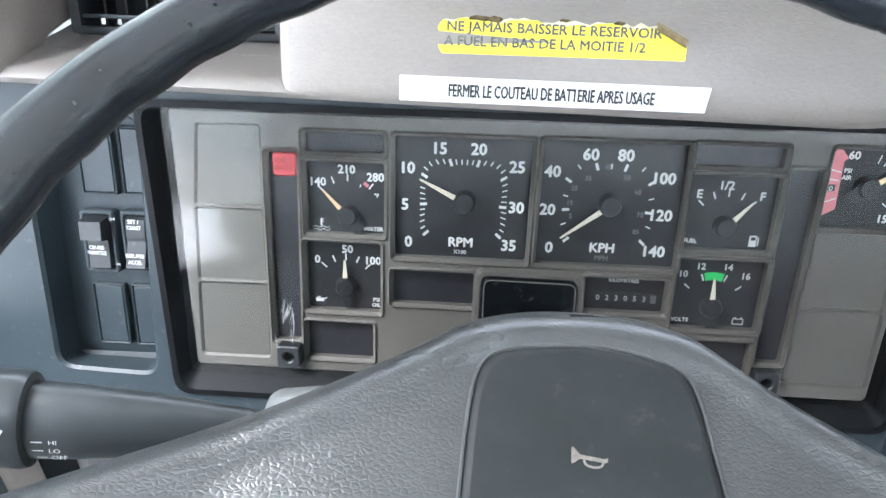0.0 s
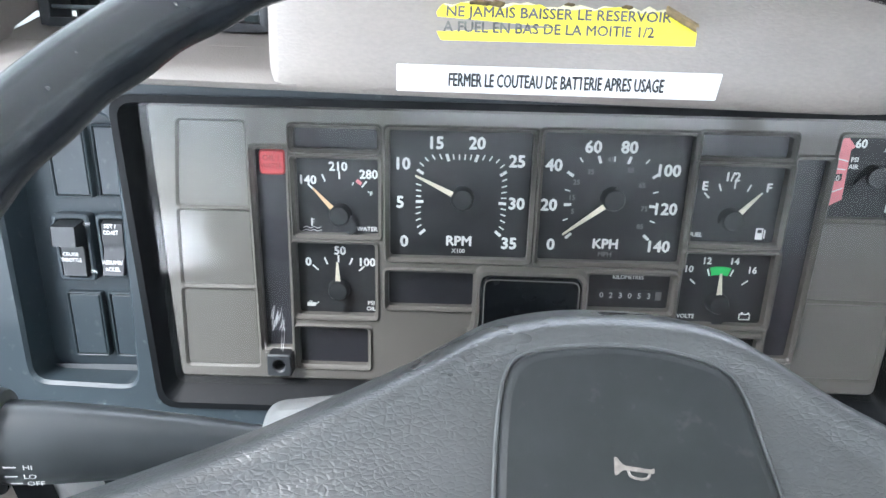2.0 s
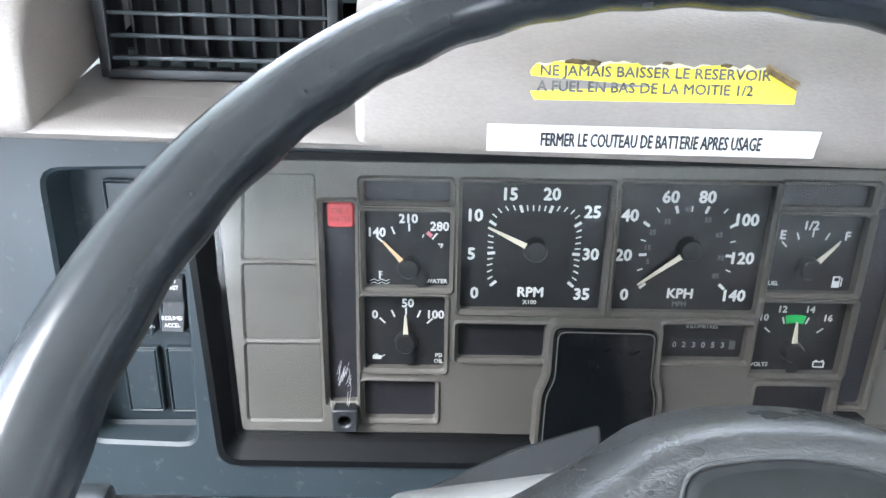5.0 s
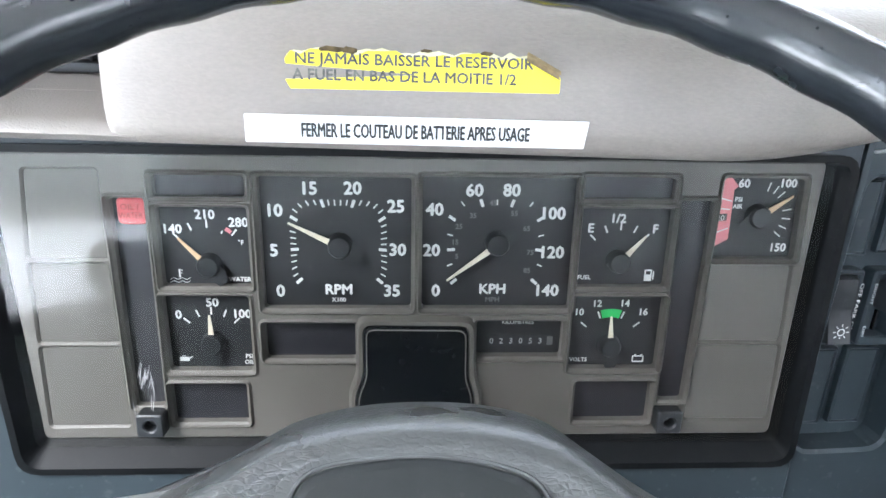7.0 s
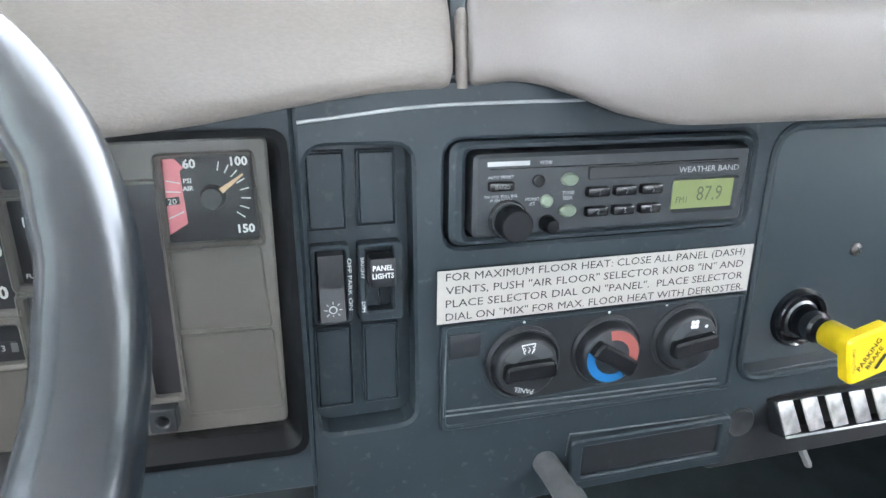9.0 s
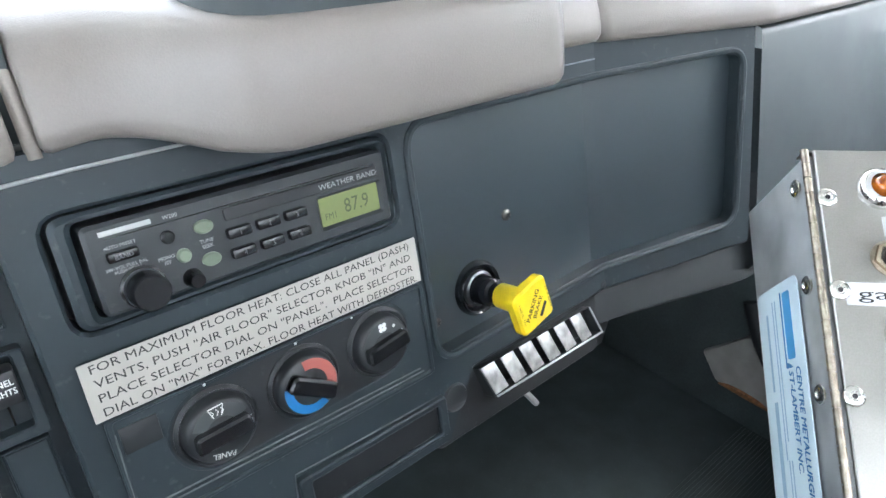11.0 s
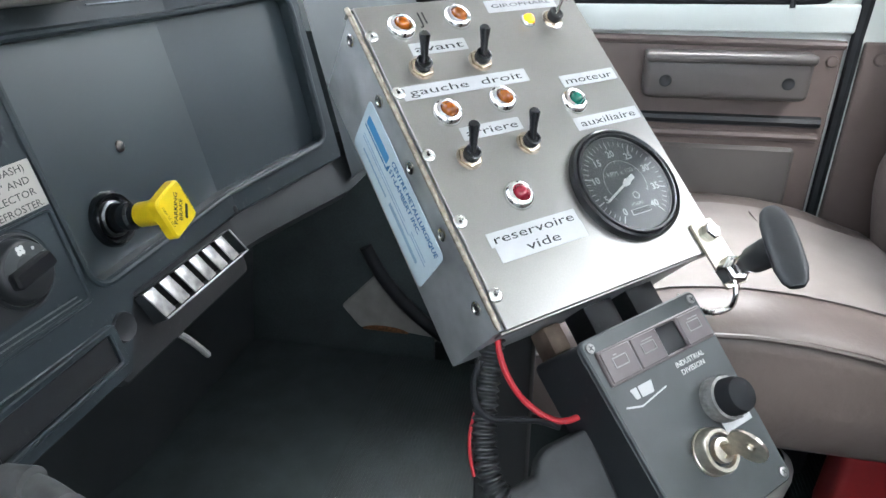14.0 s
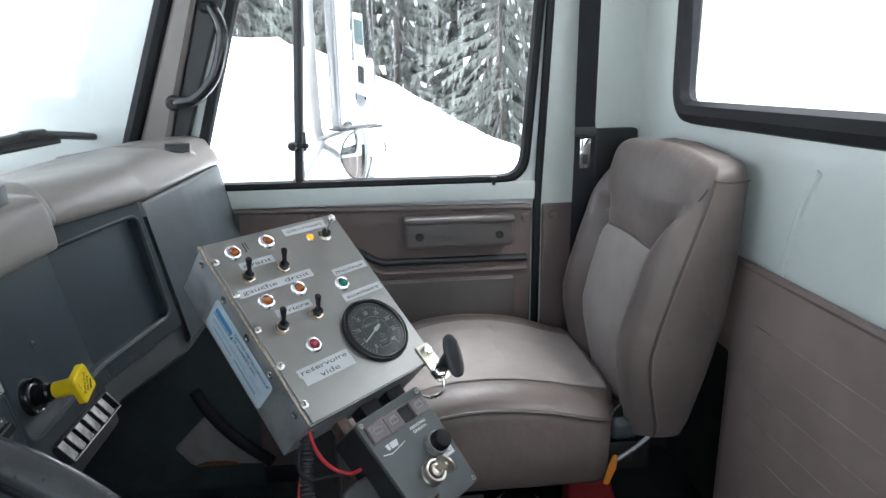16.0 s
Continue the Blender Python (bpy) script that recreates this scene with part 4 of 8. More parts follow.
part("band_number_field", Geo([(0.2332, 0.0405, 0.0007), (0.2405, 0.0412, 0.0007), (0.2404, 0.0452, 0.0007), (0.2332, 0.0446, 0.0007)], [(0, 1, 2, 3)]), GAUGE, g)
part("band_number", letters("20", 0.2368, 0.0428, 0.0034, 0.0010), WHITE_INK, g)
ticks(g, (0.2575, 0.0440), 0.0195, (75, 60, 45, 28, 12, -5, -22, -38), 0.0050, 0.0007)
needle(g, (0.2575, 0.0440), (0.2745, 0.0560), NEEDLE_ORANGE)
g = gauge("odometer", "black distance counter window")
words(g, [("KILOMETRES", 0.1270, -0.0202)], 0.0024)
words(g, [(c, 0.1120 + k * 0.0057, -0.0320) for k, c in enumerate("023053")], 0.0036, GREY_INK, 0.016)
part("counter_wheel", rbox(0.1462, -0.0320, 0.0008, 0.0034, 0.0052, 0.0004, 0.0), DIM_INK, g)
part("counter_slot", rbox(0.1285, -0.0320, 0.0003, 0.0370, 0.0068, 0.0003, 0.0), BLANK, g)

# black steering column cover in front of the cluster
COVER = [(0.0332, -0.150), (0.1020, -0.150), (0.1020, -0.0620), (0.0980, -0.0505), (0.0975, -0.0190), (0.0390, -0.0185), (0.0390, -0.0500), (0.0345, -0.0610)]
cover = thing("column_cover", FC, "glossy black cover over the steering column opening, dusty", "column cover", origin=(0.068, -0.15, 0.007))
part("face", slab(COVER, 0.0122, 0.0068, 0.006, 0.0012), surface("polished_black_plastic", (0.0085, 0.0105, 0.0125), 0.16, dust=0.10, dust_colour=(0.10, 0.10, 0.10), spec=0.45), cover)
part("edge_line", sweep([(p[0], p[1], 0.0122) for p in rpoly(grown(COVER, -0.0016), 0.005)], 0.0004, 5, closed=True), PANEL_GREY, cover)
part("cover_rim", band(rpoly(grown(COVER, 0.0050), 0.008), 0.0064, rpoly(grown(COVER, 0.0030), 0.007), 0.0112) + band(rpoly(grown(COVER, 0.0030), 0.007), 0.0112, rpoly(grown(COVER, 0.0008), 0.006), 0.0112) + band(rpoly(grown(COVER, 0.0008), 0.006), 0.0112, rpoly(COVER, 0.006), 0.0068), PANEL, cover, "taupe rim")

# ---- switch banks ----
def blank_switch(frame, u0, v0, u1, v1, base, label="blank black switch plate with a fine moulded edge"):
    cu, cv = (u0 + u1) / 2, (v0 + v1) / 2
    g = plate(rect(u0, v0, u1, v1), [rect(u0 + 0.0012, v0 + 0.0012, u1 - 0.0012, v1 - 0.0012)], 0.0045, 0.0, 0.0012, 0.0008, 0.0005) + slab(rect(u0 + 0.0016, v0 + 0.0016, u1 - 0.0016, v1 - 0.0016), 0.0042, 0.0, 0.0008, 0.0006)
    return solo("switch_blank", g.at(0, 0, base), DASH, frame, label, "switch blank", "blank switch plates", origin=(cu, cv, base))


for u0, v0, u1, v1 in ((-0.2165, 0.0180, -0.1935, 0.0600), (-0.1895, 0.0185, -0.1690, 0.0620), (-0.2195, -0.0865, -0.1975, -0.0425), (-0.1930, -0.0865, -0.1725, -0.0425)):
    blank_switch(FC, u0, v0, u1, v1, -0.010)
for u0, v0, u1, v1 in ((0.3045, 0.0348, 0.3270, 0.0800), (0.3330, 0.0360, 0.3555, 0.0800), (0.3045, -0.0790, 0.3270, -0.0250), (0.3330, -0.0790, 0.3555, -0.0250)):
    blank_switch(FR, u0, v0, u1, v1, -0.014)


def rocker(frame, u0, v0, u1, v1, base, label, rows, tilt):
    """A rocker switch in a raised housing."""
    cu, cv = (u0 + u1) / 2, (v0 + v1) / 2
    root = thing("rocker_switch", frame, label, "switch", "rocker switches", origin=(cu, v0, base))
    part("housing", plate(rect(u0 - 0.003, v0 - 0.003, u1 + 0.003, v1 + 0.003), [rect(u0, v0, u1, v1)], base + 0.008, base, 0.003, 0.002, 0.001), DASH, root)
    h = (v1 - v0) / 2
    prof = [(v0 + 0.0006, base + 0.006), (v0 + 0.0012, base + (0.0105 if tilt > 0 else 0.0150)), (cv - h * 0.1, base + (0.0095 if tilt > 0 else 0.0098)), (cv + h * 0.12, base + 0.0100), (cv + h * 0.2, base + (0.0170 if tilt > 0 else 0.0105)), (v1 - 0.0025, base + (0.0160 if tilt > 0 else 0.0090)), (v1 - 0.0006, base + 0.006)]
    rows_g = [[(u, v, z) for v, z in prof] for u in (u0 + 0.0008, u0 + 0.0014, u1 - 0.0014, u1 - 0.0008)]
    for row, low in ((rows_g[0], 0.0009), (rows_g[3], 0.0009)):
        for k in range(len(row)):
            row[k] = (row[k][0], row[k][1], row[k][2] - low)
    g = loft(rows_g)
    g.f = [tuple(f) for f in g.f]
    g = g + Geo([(u0 + 0.0008, v, z) for v, z in prof] + [(u0 + 0.0008, v1, base), (u0 + 0.0008, v0, base)], [tuple(range(len(prof) + 2))]) + Geo([(u1 - 0.0008, v, z) for v, z in prof] + [(u1 - 0.0008, v1, base), (u1 - 0.0008, v0, base)], [tuple(reversed(range(len(prof) + 2)))])
    key = part("rocker", g, BLACK, root, "black rocker key", soft=30)
    ink = Geo()
    for text, u, v, z, size, width in rows:
        ink = ink + letters(text, u, v, size, base + z, width, bold=0.01)
    if ink.v:
        part("lettering", ink, WHITE_INK, key)
    return root


r = rocker(FC, -0.2160, -0.0305, -0.1995, 0.0055, -0.010, "black cruise throttle rocker switch", [("CRUISE", -0.2078, -0.0150, 0.0118, 0.0024, 0.0095), ("THROTTLE", -0.2078, -0.0185, 0.0122, 0.0026, 0.0125)], 1)
part("lettering", letters("OFF", -0.1975, 0.0030, 0.0020, -0.0018) + letters("ON", -0.1975, -0.0270, 0.0020, -0.0018), WHITE_INK, r)
rocker(FC, -0.1895, -0.0280, -0.1745, 0.0060, -0.010, "black cruise set and resume rocker switch", [("SET /", -0.1820, 0.0030, 0.0112, 0.0026, 0.0070), ("COAST", -0.1820, -0.0010, 0.0112, 0.0026, 0.0090), ("RESUME/", -0.1820, -0.0190, 0.0134, 0.0026, 0.0120), ("ACCEL", -0.1820, -0.0230, 0.0144, 0.0026, 0.0090)], -1)
r = rocker(FR, 0.3075, -0.0180, 0.3245, 0.0240, -0.014, "black headlight rocker switch with a lamp symbol", [], -1)
sun_sym = disc(0.0024, 0.0, 14, 0.0018).at(0.316, -0.0095, 0.0006)
for k in range(8):
    a = TAU * k / 8
    sun_sym = sun_sym + bar(0.316 + 0.0034 * math.cos(a), -0.0095 + 0.0034 * math.sin(a), 0.316 + 0.0052 * math.cos(a), -0.0095 + 0.0052 * math.sin(a), 0.0005, 0.0006)
part("symbol", sun_sym.at(0, 0, -0.0005), WHITE_INK, r)
part("lettering", Geo() + letters("OFF PARK ON", 0, 0, 0.0024, 0.0, 0.032).tf(Matrix.Translation((0.3268, 0.003, -0.0055)) @ Matrix.Rotation(radians(-90), 4, "Z")), WHITE_INK, r)
# dimmer wheel slide
dim = thing("dimmer_switch", FR, "black instrument light dimmer slide lettered panel lights", "switch", origin=(0.345, -0.020, -0.014))
part("housing", plate(rect(0.3318, -0.0210, 0.3580, 0.0270), [rect(0.3360, -0.0150, 0.3520, 0.0250)], -0.004, -0.014, 0.003, 0.002, 0.001), DASH, dim)
knob = part("slide", rbox(0.3440, 0.0130, 0.0005, 0.0150, 0.0180, 0.014, 0.002), BLACK, dim, "black slide")
part("lettering", letters("PANEL", 0.3440, 0.0165, 0.0032, 0.0078, 0.0115, 0.012) + letters("LIGHTS", 0.3440, 0.0118, 0.0032, 0.0078, 0.0120, 0.012), WHITE_INK, knob)
part("groove", rbox(0.3440, -0.0060, -0.0090, 0.0010, 0.0130, 0.002, 0.0), BLACK_GLOSS, dim)
part("lettering", letters("BRIGHT", 0, 0, 0.0020, 0.0, 0.013).tf(Matrix.Translation((0.3340, 0.013, -0.0036)) @ Matrix.Rotation(radians(-90), 4, "Z")) + letters("DIM", 0, 0, 0.0020, 0.0, 0.0065).tf(Matrix.Translation((0.3340, -0.011, -0.0036)) @ Matrix.Rotation(radians(-90), 4, "Z")), WHITE_INK, dim)

# ---- radio ----
radio = thing("car_radio", FR, "black car radio with six preset buttons and a green display", "radio", origin=(0.4815, 0.0245, -0.02))
part("surround", plate(rect(0.3830, 0.0245, 0.5815, 0.0845), [rect(0.3925, 0.0290, 0.5755, 0.0800)], 0.006, -0.022, 0.008, 0.005, 0.003), DASH, radio, "blue-black trim ring")
RADIO_FACE = surface("radio_blue_black", (0.022, 0.026, 0.029), 0.42, spots=0.12, spot_size=0.03, dust=0.05)
face = part("face", plate(rect(0.3950, 0.0305, 0.5735, 0.0780), [rect(0.5228, 0.0395, 0.5662, 0.0575)], 0.011, -0.02, 0.004, 0.001, 0.002), RADIO_FACE, radio)
part("face_groove", rbox(0.4845, 0.0700, 0.0111, 0.160, 0.0006, 0.0006, 0.0), BLACK_GLOSS, radio)
part("cassette_flap", slab(rect(0.4640, 0.0615, 0.5660, 0.0690), 0.0122, 0.010, 0.002, 0.0005), BLACK, radio)
screen = part("display", slab(rect(0.5225, 0.0390, 0.5665, 0.0580), 0.0088, 0.0, 0.001, 0.0003), LCD, radio, "green liquid crystal display")
part("digits", letters("87.9", 0.5490, 0.0490, 0.0095, 0.0094, 0.018, 0.0) + letters("FM1", 0.5295, 0.0455, 0.0042, 0.0094, 0.0075), LCD_INK, screen)
part("maker_mark", rbox(0.4150, 0.0728, 0.0112, 0.0250, 0.0026, 0.0004, 0.0008), GREY_INK, radio, "plain pale bar for the maker's name")
part("lettering", letters("WEATHER BAND", 0.5440, 0.0650, 0.0036, 0.0126, 0.0420, 0.0) + letters("W200", 0.4370, 0.0728, 0.0022, 0.0114) + letters("AUTO PRESET", 0.4105, 0.0655, 0.0018, 0.0114) + letters("TUNE", 0.4520, 0.0545, 0.0022, 0.0114) + letters("SEEK", 0.4520, 0.0515, 0.0022, 0.0114) + letters("MONO", 0.4300, 0.0520, 0.0020, 0.0114) + letters("/ST", 0.4300, 0.0492, 0.0020, 0.0114) + letters("SW-VOL PULL BAL", 0.4110, 0.0545, 0.0018, 0.0114) + letters("PUSH SCAN", 0.4110, 0.0522, 0.0018, 0.0114), GREY_INK, radio)
for k in range(6):
    u, v = 0.4700 + (k % 3) * 0.0175, 0.0545 - (k // 3) * 0.0118
    b = part("preset_button", rbox(u, v, 0.0125, 0.0140, 0.0058, 0.006, 0.0012), BLACK_GLOSS, radio)
    part("lettering", letters(str(k + 1), u, v, 0.0028, 0.0157), DIM_INK, b)
b = part("band_button", rbox(0.4105, 0.0605, 0.0122, 0.0150, 0.0052, 0.005, 0.0012), BLACK_GLOSS, radio)
part("lettering", letters("BAND", 0.4105, 0.0605, 0.0024, 0.0149), DIM_INK, b)
part("power_button", lathe([(0.0036, 0.010), (0.0036, 0.0130), (0.0028, 0.0138), (0, 0.0138)], 16).at(0.4330, 0.0625), BLACK_GLOSS, radio)
part("mono_button", lathe([(0.0038, 0.010), (0.0038, 0.0130), (0.0028, 0.0142), (0, 0.0144)], 16).at(0.4385, 0.0505), surface("pale_green_button", (0.17, 0.21, 0.155), 0.35), radio, "pale green button")
for v in (0.0625, 0.0440):
    part("tune_button", lathe([(0.0050, 0.010), (0.0050, 0.0130), (0.0038, 0.0140), (0, 0.0141)], 18).tf(Matrix.Diagonal((1.05, 0.75, 1, 1))).at(0.4520, v), surface("pale_green_key", (0.14, 0.175, 0.125), 0.35), radio, "pale green button")
part("volume_knob", lathe([(0.0115, 0.010), (0.0115, 0.012), (0.0100, 0.013), (0.0095, 0.026), (0.0085, 0.0275), (0, 0.0275)], 28).at(0.4155, 0.0410), BLACK_GLOSS, radio, "black turning knob")
part("knob_ring", lathe([(0.0101, 0.0130), (0.0104, 0.0150), (0.0099, 0.0165)], 28).at(0.4155, 0.0410), surface("grey_knob_ring", (0.10, 0.105, 0.11), 0.3, 0.6), radio, "grey ring round the turning knob")
part("tone_knob", lathe([(0.0055, 0.010), (0.0050, 0.012), (0.0042, 0.019), (0.0036, 0.0200), (0, 0.0200)], 20).at(0.4400, 0.0370), BLACK_GLOSS, radio)

# ---- heater controls ----
heater = thing("heater_control", FR, "dark heater control panel with three turning dials", "heater control", origin=(0.485, -0.095, 0.004))
part("panel", slab(rect(0.3800, -0.0945, 0.5890, -0.0245), 0.0066, 0.0, 0.004, 0.0012), DASH, heater)
part("panel_rim", plate(rect(0.3780, -0.0965, 0.5910, -0.0235), [rect(0.3815, -0.0930, 0.5875, -0.0255)], 0.0082, 0.004, 0.004, 0.003, 0.0008), DASH, heater)
pill = [(0.4315 + 0.0278 * math.cos(radians(a)), -0.0545 + 0.0278 * math.sin(radians(a))) for a in range(98, 272, 12)] + [(0.5475 + 0.0278 * math.cos(radians(a)), -0.0515 + 0.0278 * math.sin(radians(a))) for a in range(-88, 90, 12)]
part("dial_well", band(pill, 0.0068, [(0.4895 + (p[0] - 0.4895) * 0.985, -0.053 + (p[1] + 0.053) * 0.94) for p in pill], 0.0056) + Geo([(0.4895 + (p[0] - 0.4895) * 0.985, -0.053 + (p[1] + 0.053) * 0.94, 0.0069) for p in pill], [tuple(range(len(pill)))]), BLACK, heater)
part("blank_slot", rbox(0.3930, -0.0385, 0.0068, 0.020, 0.016, 0.0012, 0.0004), BLACK, heater)


def dial(u, v, turn, label):
    d = part("dial", lathe([(0.0250, 0.004), (0.0250, 0.0078), (0.0232, 0.0094), (0.0225, 0.0082), (0.0215, 0.0082), (0.0205, 0.0120), (0.0195, 0.0150), (0.0180, 0.0160), (0, 0.0160)], 40).at(u, v), BLACK, heater, label)
    grip = slab([(-0.0172, -0.0055), (0.0172, -0.0055), (0.0160, 0.0055), (-0.0160, 0.0055)], 0.0225, 0.014, 0.003, 0.0015).tf(Matrix.Translation((u, v, 0)) @ Matrix.Rotation(radians(turn), 4, "Z"))
    part("grip", grip, BLACK_GLOSS, d)
    return d


def ring_band(u, v, r0, r1, a0, a1, z):
    seq = [a0 + (a1 - a0) * k / 14 for k in range(15)]
    pts = [(u + r1 * math.cos(radians(a)), v + r1 * math.sin(radians(a)), z) for a in seq] + [(u + r0 * math.cos(radians(a)), v + r0 * math.sin(radians(a)), z) for a in reversed(seq)]
    return Geo(pts, [tuple(range(len(pts)))])


GREY_FACE = surface("grey_dial_face", (0.045, 0.050, 0.051), 0.4)
d = dial(0.4315, -0.0545, 2, "black air direction dial")
part("dial_face", ring_band(0.4315, -0.0545, 0.0095, 0.0178, 25, 155, 0.0164), GREY_FACE, d)
fan_sym = Geo()
for k in range(3):
    fan_sym = fan_sym + sweep([(0.4275 + k * 0.0030, -0.0430, 0.0168), (0.4288 + k * 0.0030, -0.0410, 0.0168), (0.4275 + k * 0.0030, -0.0392, 0.0168)], 0.0003, 4)
part("symbol", fan_sym + bar(0.4262, -0.0378, 0.4352, -0.0372, 0.0008, 0.0168) + bar(0.4262, -0.0378, 0.4285, -0.0440, 0.0006, 0.0168) + bar(0.4352, -0.0372, 0.4330, -0.0440, 0.0006, 0.0168), WHITE_INK, d)
part("lettering", letters("PANEL", 0, 0, 0.0034, 0.0168).tf(Matrix.Translation((0.4285, -0.0690, 0)) @ Matrix.Rotation(radians(165), 4, "Z")) + letters("MIX", 0, 0, 0.0034, 0.0168).tf(Matrix.Translation((0.4480, -0.0560, 0)) @ Matrix.Rotation(radians(-85), 4, "Z")), WHITE_INK, d)
d = dial(0.4893, -0.0535, -32, "black temperature dial with red and blue bands")
part("warm_band", ring_band(0.4893, -0.0535, 0.0115, 0.0182, -25, 100, 0.0164), surface("dull_red_ink", (0.30, 0.085, 0.07), 0.45), d)
part("cool_band", ring_band(0.4893, -0.0535, 0.0125, 0.0182, 165, 300, 0.0164), BLUE_INK, d)
d = dial(0.5475, -0.0515, 8, "black fan speed dial")
part("dial_face", ring_band(0.5475, -0.0515, 0.0095, 0.0178, 15, 165, 0.0164), GREY_FACE, d)
flower = Geo()
for k in range(4):
    a = TAU * (k + 0.5) / 4
    flower = flower + disc(0.0017, 0.0168, 10).at(0.5470 + 0.0020 * math.cos(a), -0.0375 + 0.0020 * math.sin(a))
part("symbol", flower + disc(0.0013, 0.0168, 10).at(0.5560, -0.0395) + disc(0.0008, 0.0168, 8).at(0.5620, -0.0450), WHITE_INK, d)
for u, v in ((0.4310, -0.0270), (0.4893, -0.0268), (0.5310, -0.0262)):
    part("dial_mark", rbox(u, v, 0.0068, 0.0014, 0.0014, 0.0006, 0.0), WHITE_INK, heater)
notice = solo("heater_notice", slab([(0.3748, -0.0215), (0.5898, -0.0205), (0.5893, 0.0122), (0.3750, 0.0118)], 0.0092, 0.0086, 0.0005, 0.0001), CREAM, FR, "cream notice with four lines of black capitals on the fascia", "notice", origin=(0.482, -0.02, 0.0088))
txt = Geo()
for k, (line, wd) in enumerate((("FOR MAXIMUM FLOOR HEAT: CLOSE ALL PANEL (DASH)", 0.203), ("VENTS, PUSH \"AIR FLOOR\" SELECTOR KNOB \"IN\" AND", 0.203), ("PLACE SELECTOR DIAL ON \"PANEL\".  PLACE SELECTOR", 0.204), ("DIAL ON \"MIX\" FOR MAX. FLOOR HEAT WITH DEFROSTER.", 0.206))):
    txt = txt + letters(line, 0.3800 + wd / 2, 0.0080 - k * 0.0083, 0.0050, 0.0094, wd, 0.0)
part("lettering", txt, BLACK_INK, notice)

# ---- lever under the heater panel ----
lever = thing("floor_heat_lever", W, "grey lever with a rubber collar under the heater panel", "lever", origin=(0.4475, 0.3175, 1.119))
LEVER_GREY = surface("dull_grey_lever", (0.085, 0.088, 0.088), 0.45, spots=0.15, spot_size=0.01)
way = smooth_path([(0.4440, 0.335, 1.118), (0.4475, 0.3175, 1.119), (0.4537, 0.286, 1.120), (0.4560, 0.250, 1.119), (0.4410, 0.205, 1.1215), (0.4300, 0.180, 1.131)], 6)
part("collar", sweep(smooth_path([(0.4420, 0.345, 1.118), (0.4450, 0.330, 1.1185), (0.4478, 0.316, 1.119)], 5), lambda s: 0.0165 - 0.0055 * s, 18), DASH, lever, "ribbed dark collar", soft=60)
part("stalk", sweep(way, 0.0088, 16), LEVER_GREY, lever, soft=60)
part("ferrule", sweep([(0.4552, 0.270, 1.1205), (0.4560, 0.250, 1.122)], 0.0108, 16), LEVER_GREY, lever, "thicker grey collar", soft=60)
part("grip", sweep(smooth_path([(0.4470, 0.222, 1.1190), (0.4410, 0.205, 1.1215), (0.4340, 0.189, 1.1270), (0.4280, 0.176, 1.1330), (0.4268, 0.174, 1.1342), (0.4260, 0.1730, 1.1350)], 4), lambda s: 0.0100 * (1 - max(0.0, (s - 0.8) / 0.2) ** 3 * 0.45), 18), surface("pale_grey_grip", (0.125, 0.13, 0.135), 0.45, spots=0.1, spot_size=0.01), lever, "pale grey grip", soft=60)

# ---- parking brake ----
brake = thing("parking_brake_knob", FR, "yellow pull knob of the parking brake on a black socket", "brake knob", origin=(0.6570, -0.0562, -0.012))
part("socket", lathe([(0.0230, -0.012), (0.0230, -0.008), (0.0205, -0.004), (0.0180, -0.006), (0.0165, -0.010), (0.0120, -0.010), (0.0115, 0.010), (0.0095, 0.012), (0.0090, 0.020), (0, 0.020)], 36).at(0.6570, -0.0562), surface("polished_socket", (0.008, 0.009, 0.011), 0.10), brake, "black socket")
part("sleeve", lathe([(0.0150, -0.0102), (0.0148, -0.0060), (0.0128, -0.0050), (0.0122, -0.0080)], 30).at(0.6570, -0.0562), surface("worn_steel_sleeve", (0.13, 0.135, 0.14), 0.35, 1.0, spots=0.3, spot_size=0.004), brake, "worn steel sleeve in the socket")
stem = part("stem", lathe([(0.0085, 0.016), (0.0100, 0.018), (0.0105, 0.046), (0.0095, 0.048), (0, 0.048)], 28).at(0.6570, -0.0562), YELLOW_PLASTIC, brake)
hd = slab([(-0.0255, 0.0), (0.0, -0.0255), (0.0255, 0.0), (0.0, 0.0255)], 0.0525, 0.0440, 0.006, 0.0018).tf(Matrix.Translation((0.6570, -0.0562, 0)) @ Matrix.Rotation(radians(60), 4, "Z"))
head = part("head", hd, YELLOW_PLASTIC, brake, "yellow diamond-shaped head")
TURN_B = Matrix.Translation((0.6570, -0.0562, 0.0527)) @ Matrix.Rotation(radians(60), 4, "Z")
part("lettering", (letters("PARKING", 0, 0.0030, 0.0044, 0, 0.0250, 0.012) + letters("BRAKE", 0, -0.0030, 0.0040, 0, 0.0170, 0.012) + letters("PULL TO APPLY", 0, 0, 0.0022, 0, 0.0190).tf(Matrix.Translation((-0.0085, 0.0110, 0)) @ Matrix.Rotation(radians(45), 4, "Z")) + letters("PUSH TO RELEASE", 0, 0, 0.0022, 0, 0.0190).tf(Matrix.Translation((0.0100, -0.0120, 0)) @ Matrix.Rotation(radians(45), 4, "Z")) + slab(rect(-0.006, -0.0115, 0.006, -0.0085), 0.0002, 0.0, 0.001, 0.0001)).tf(TURN_B), BLACK_INK, head)


SCREW = surface("tarnished_screw", (0.13, 0.12, 0.11), 0.45, 0.9, spots=0.3, spot_size=0.002)


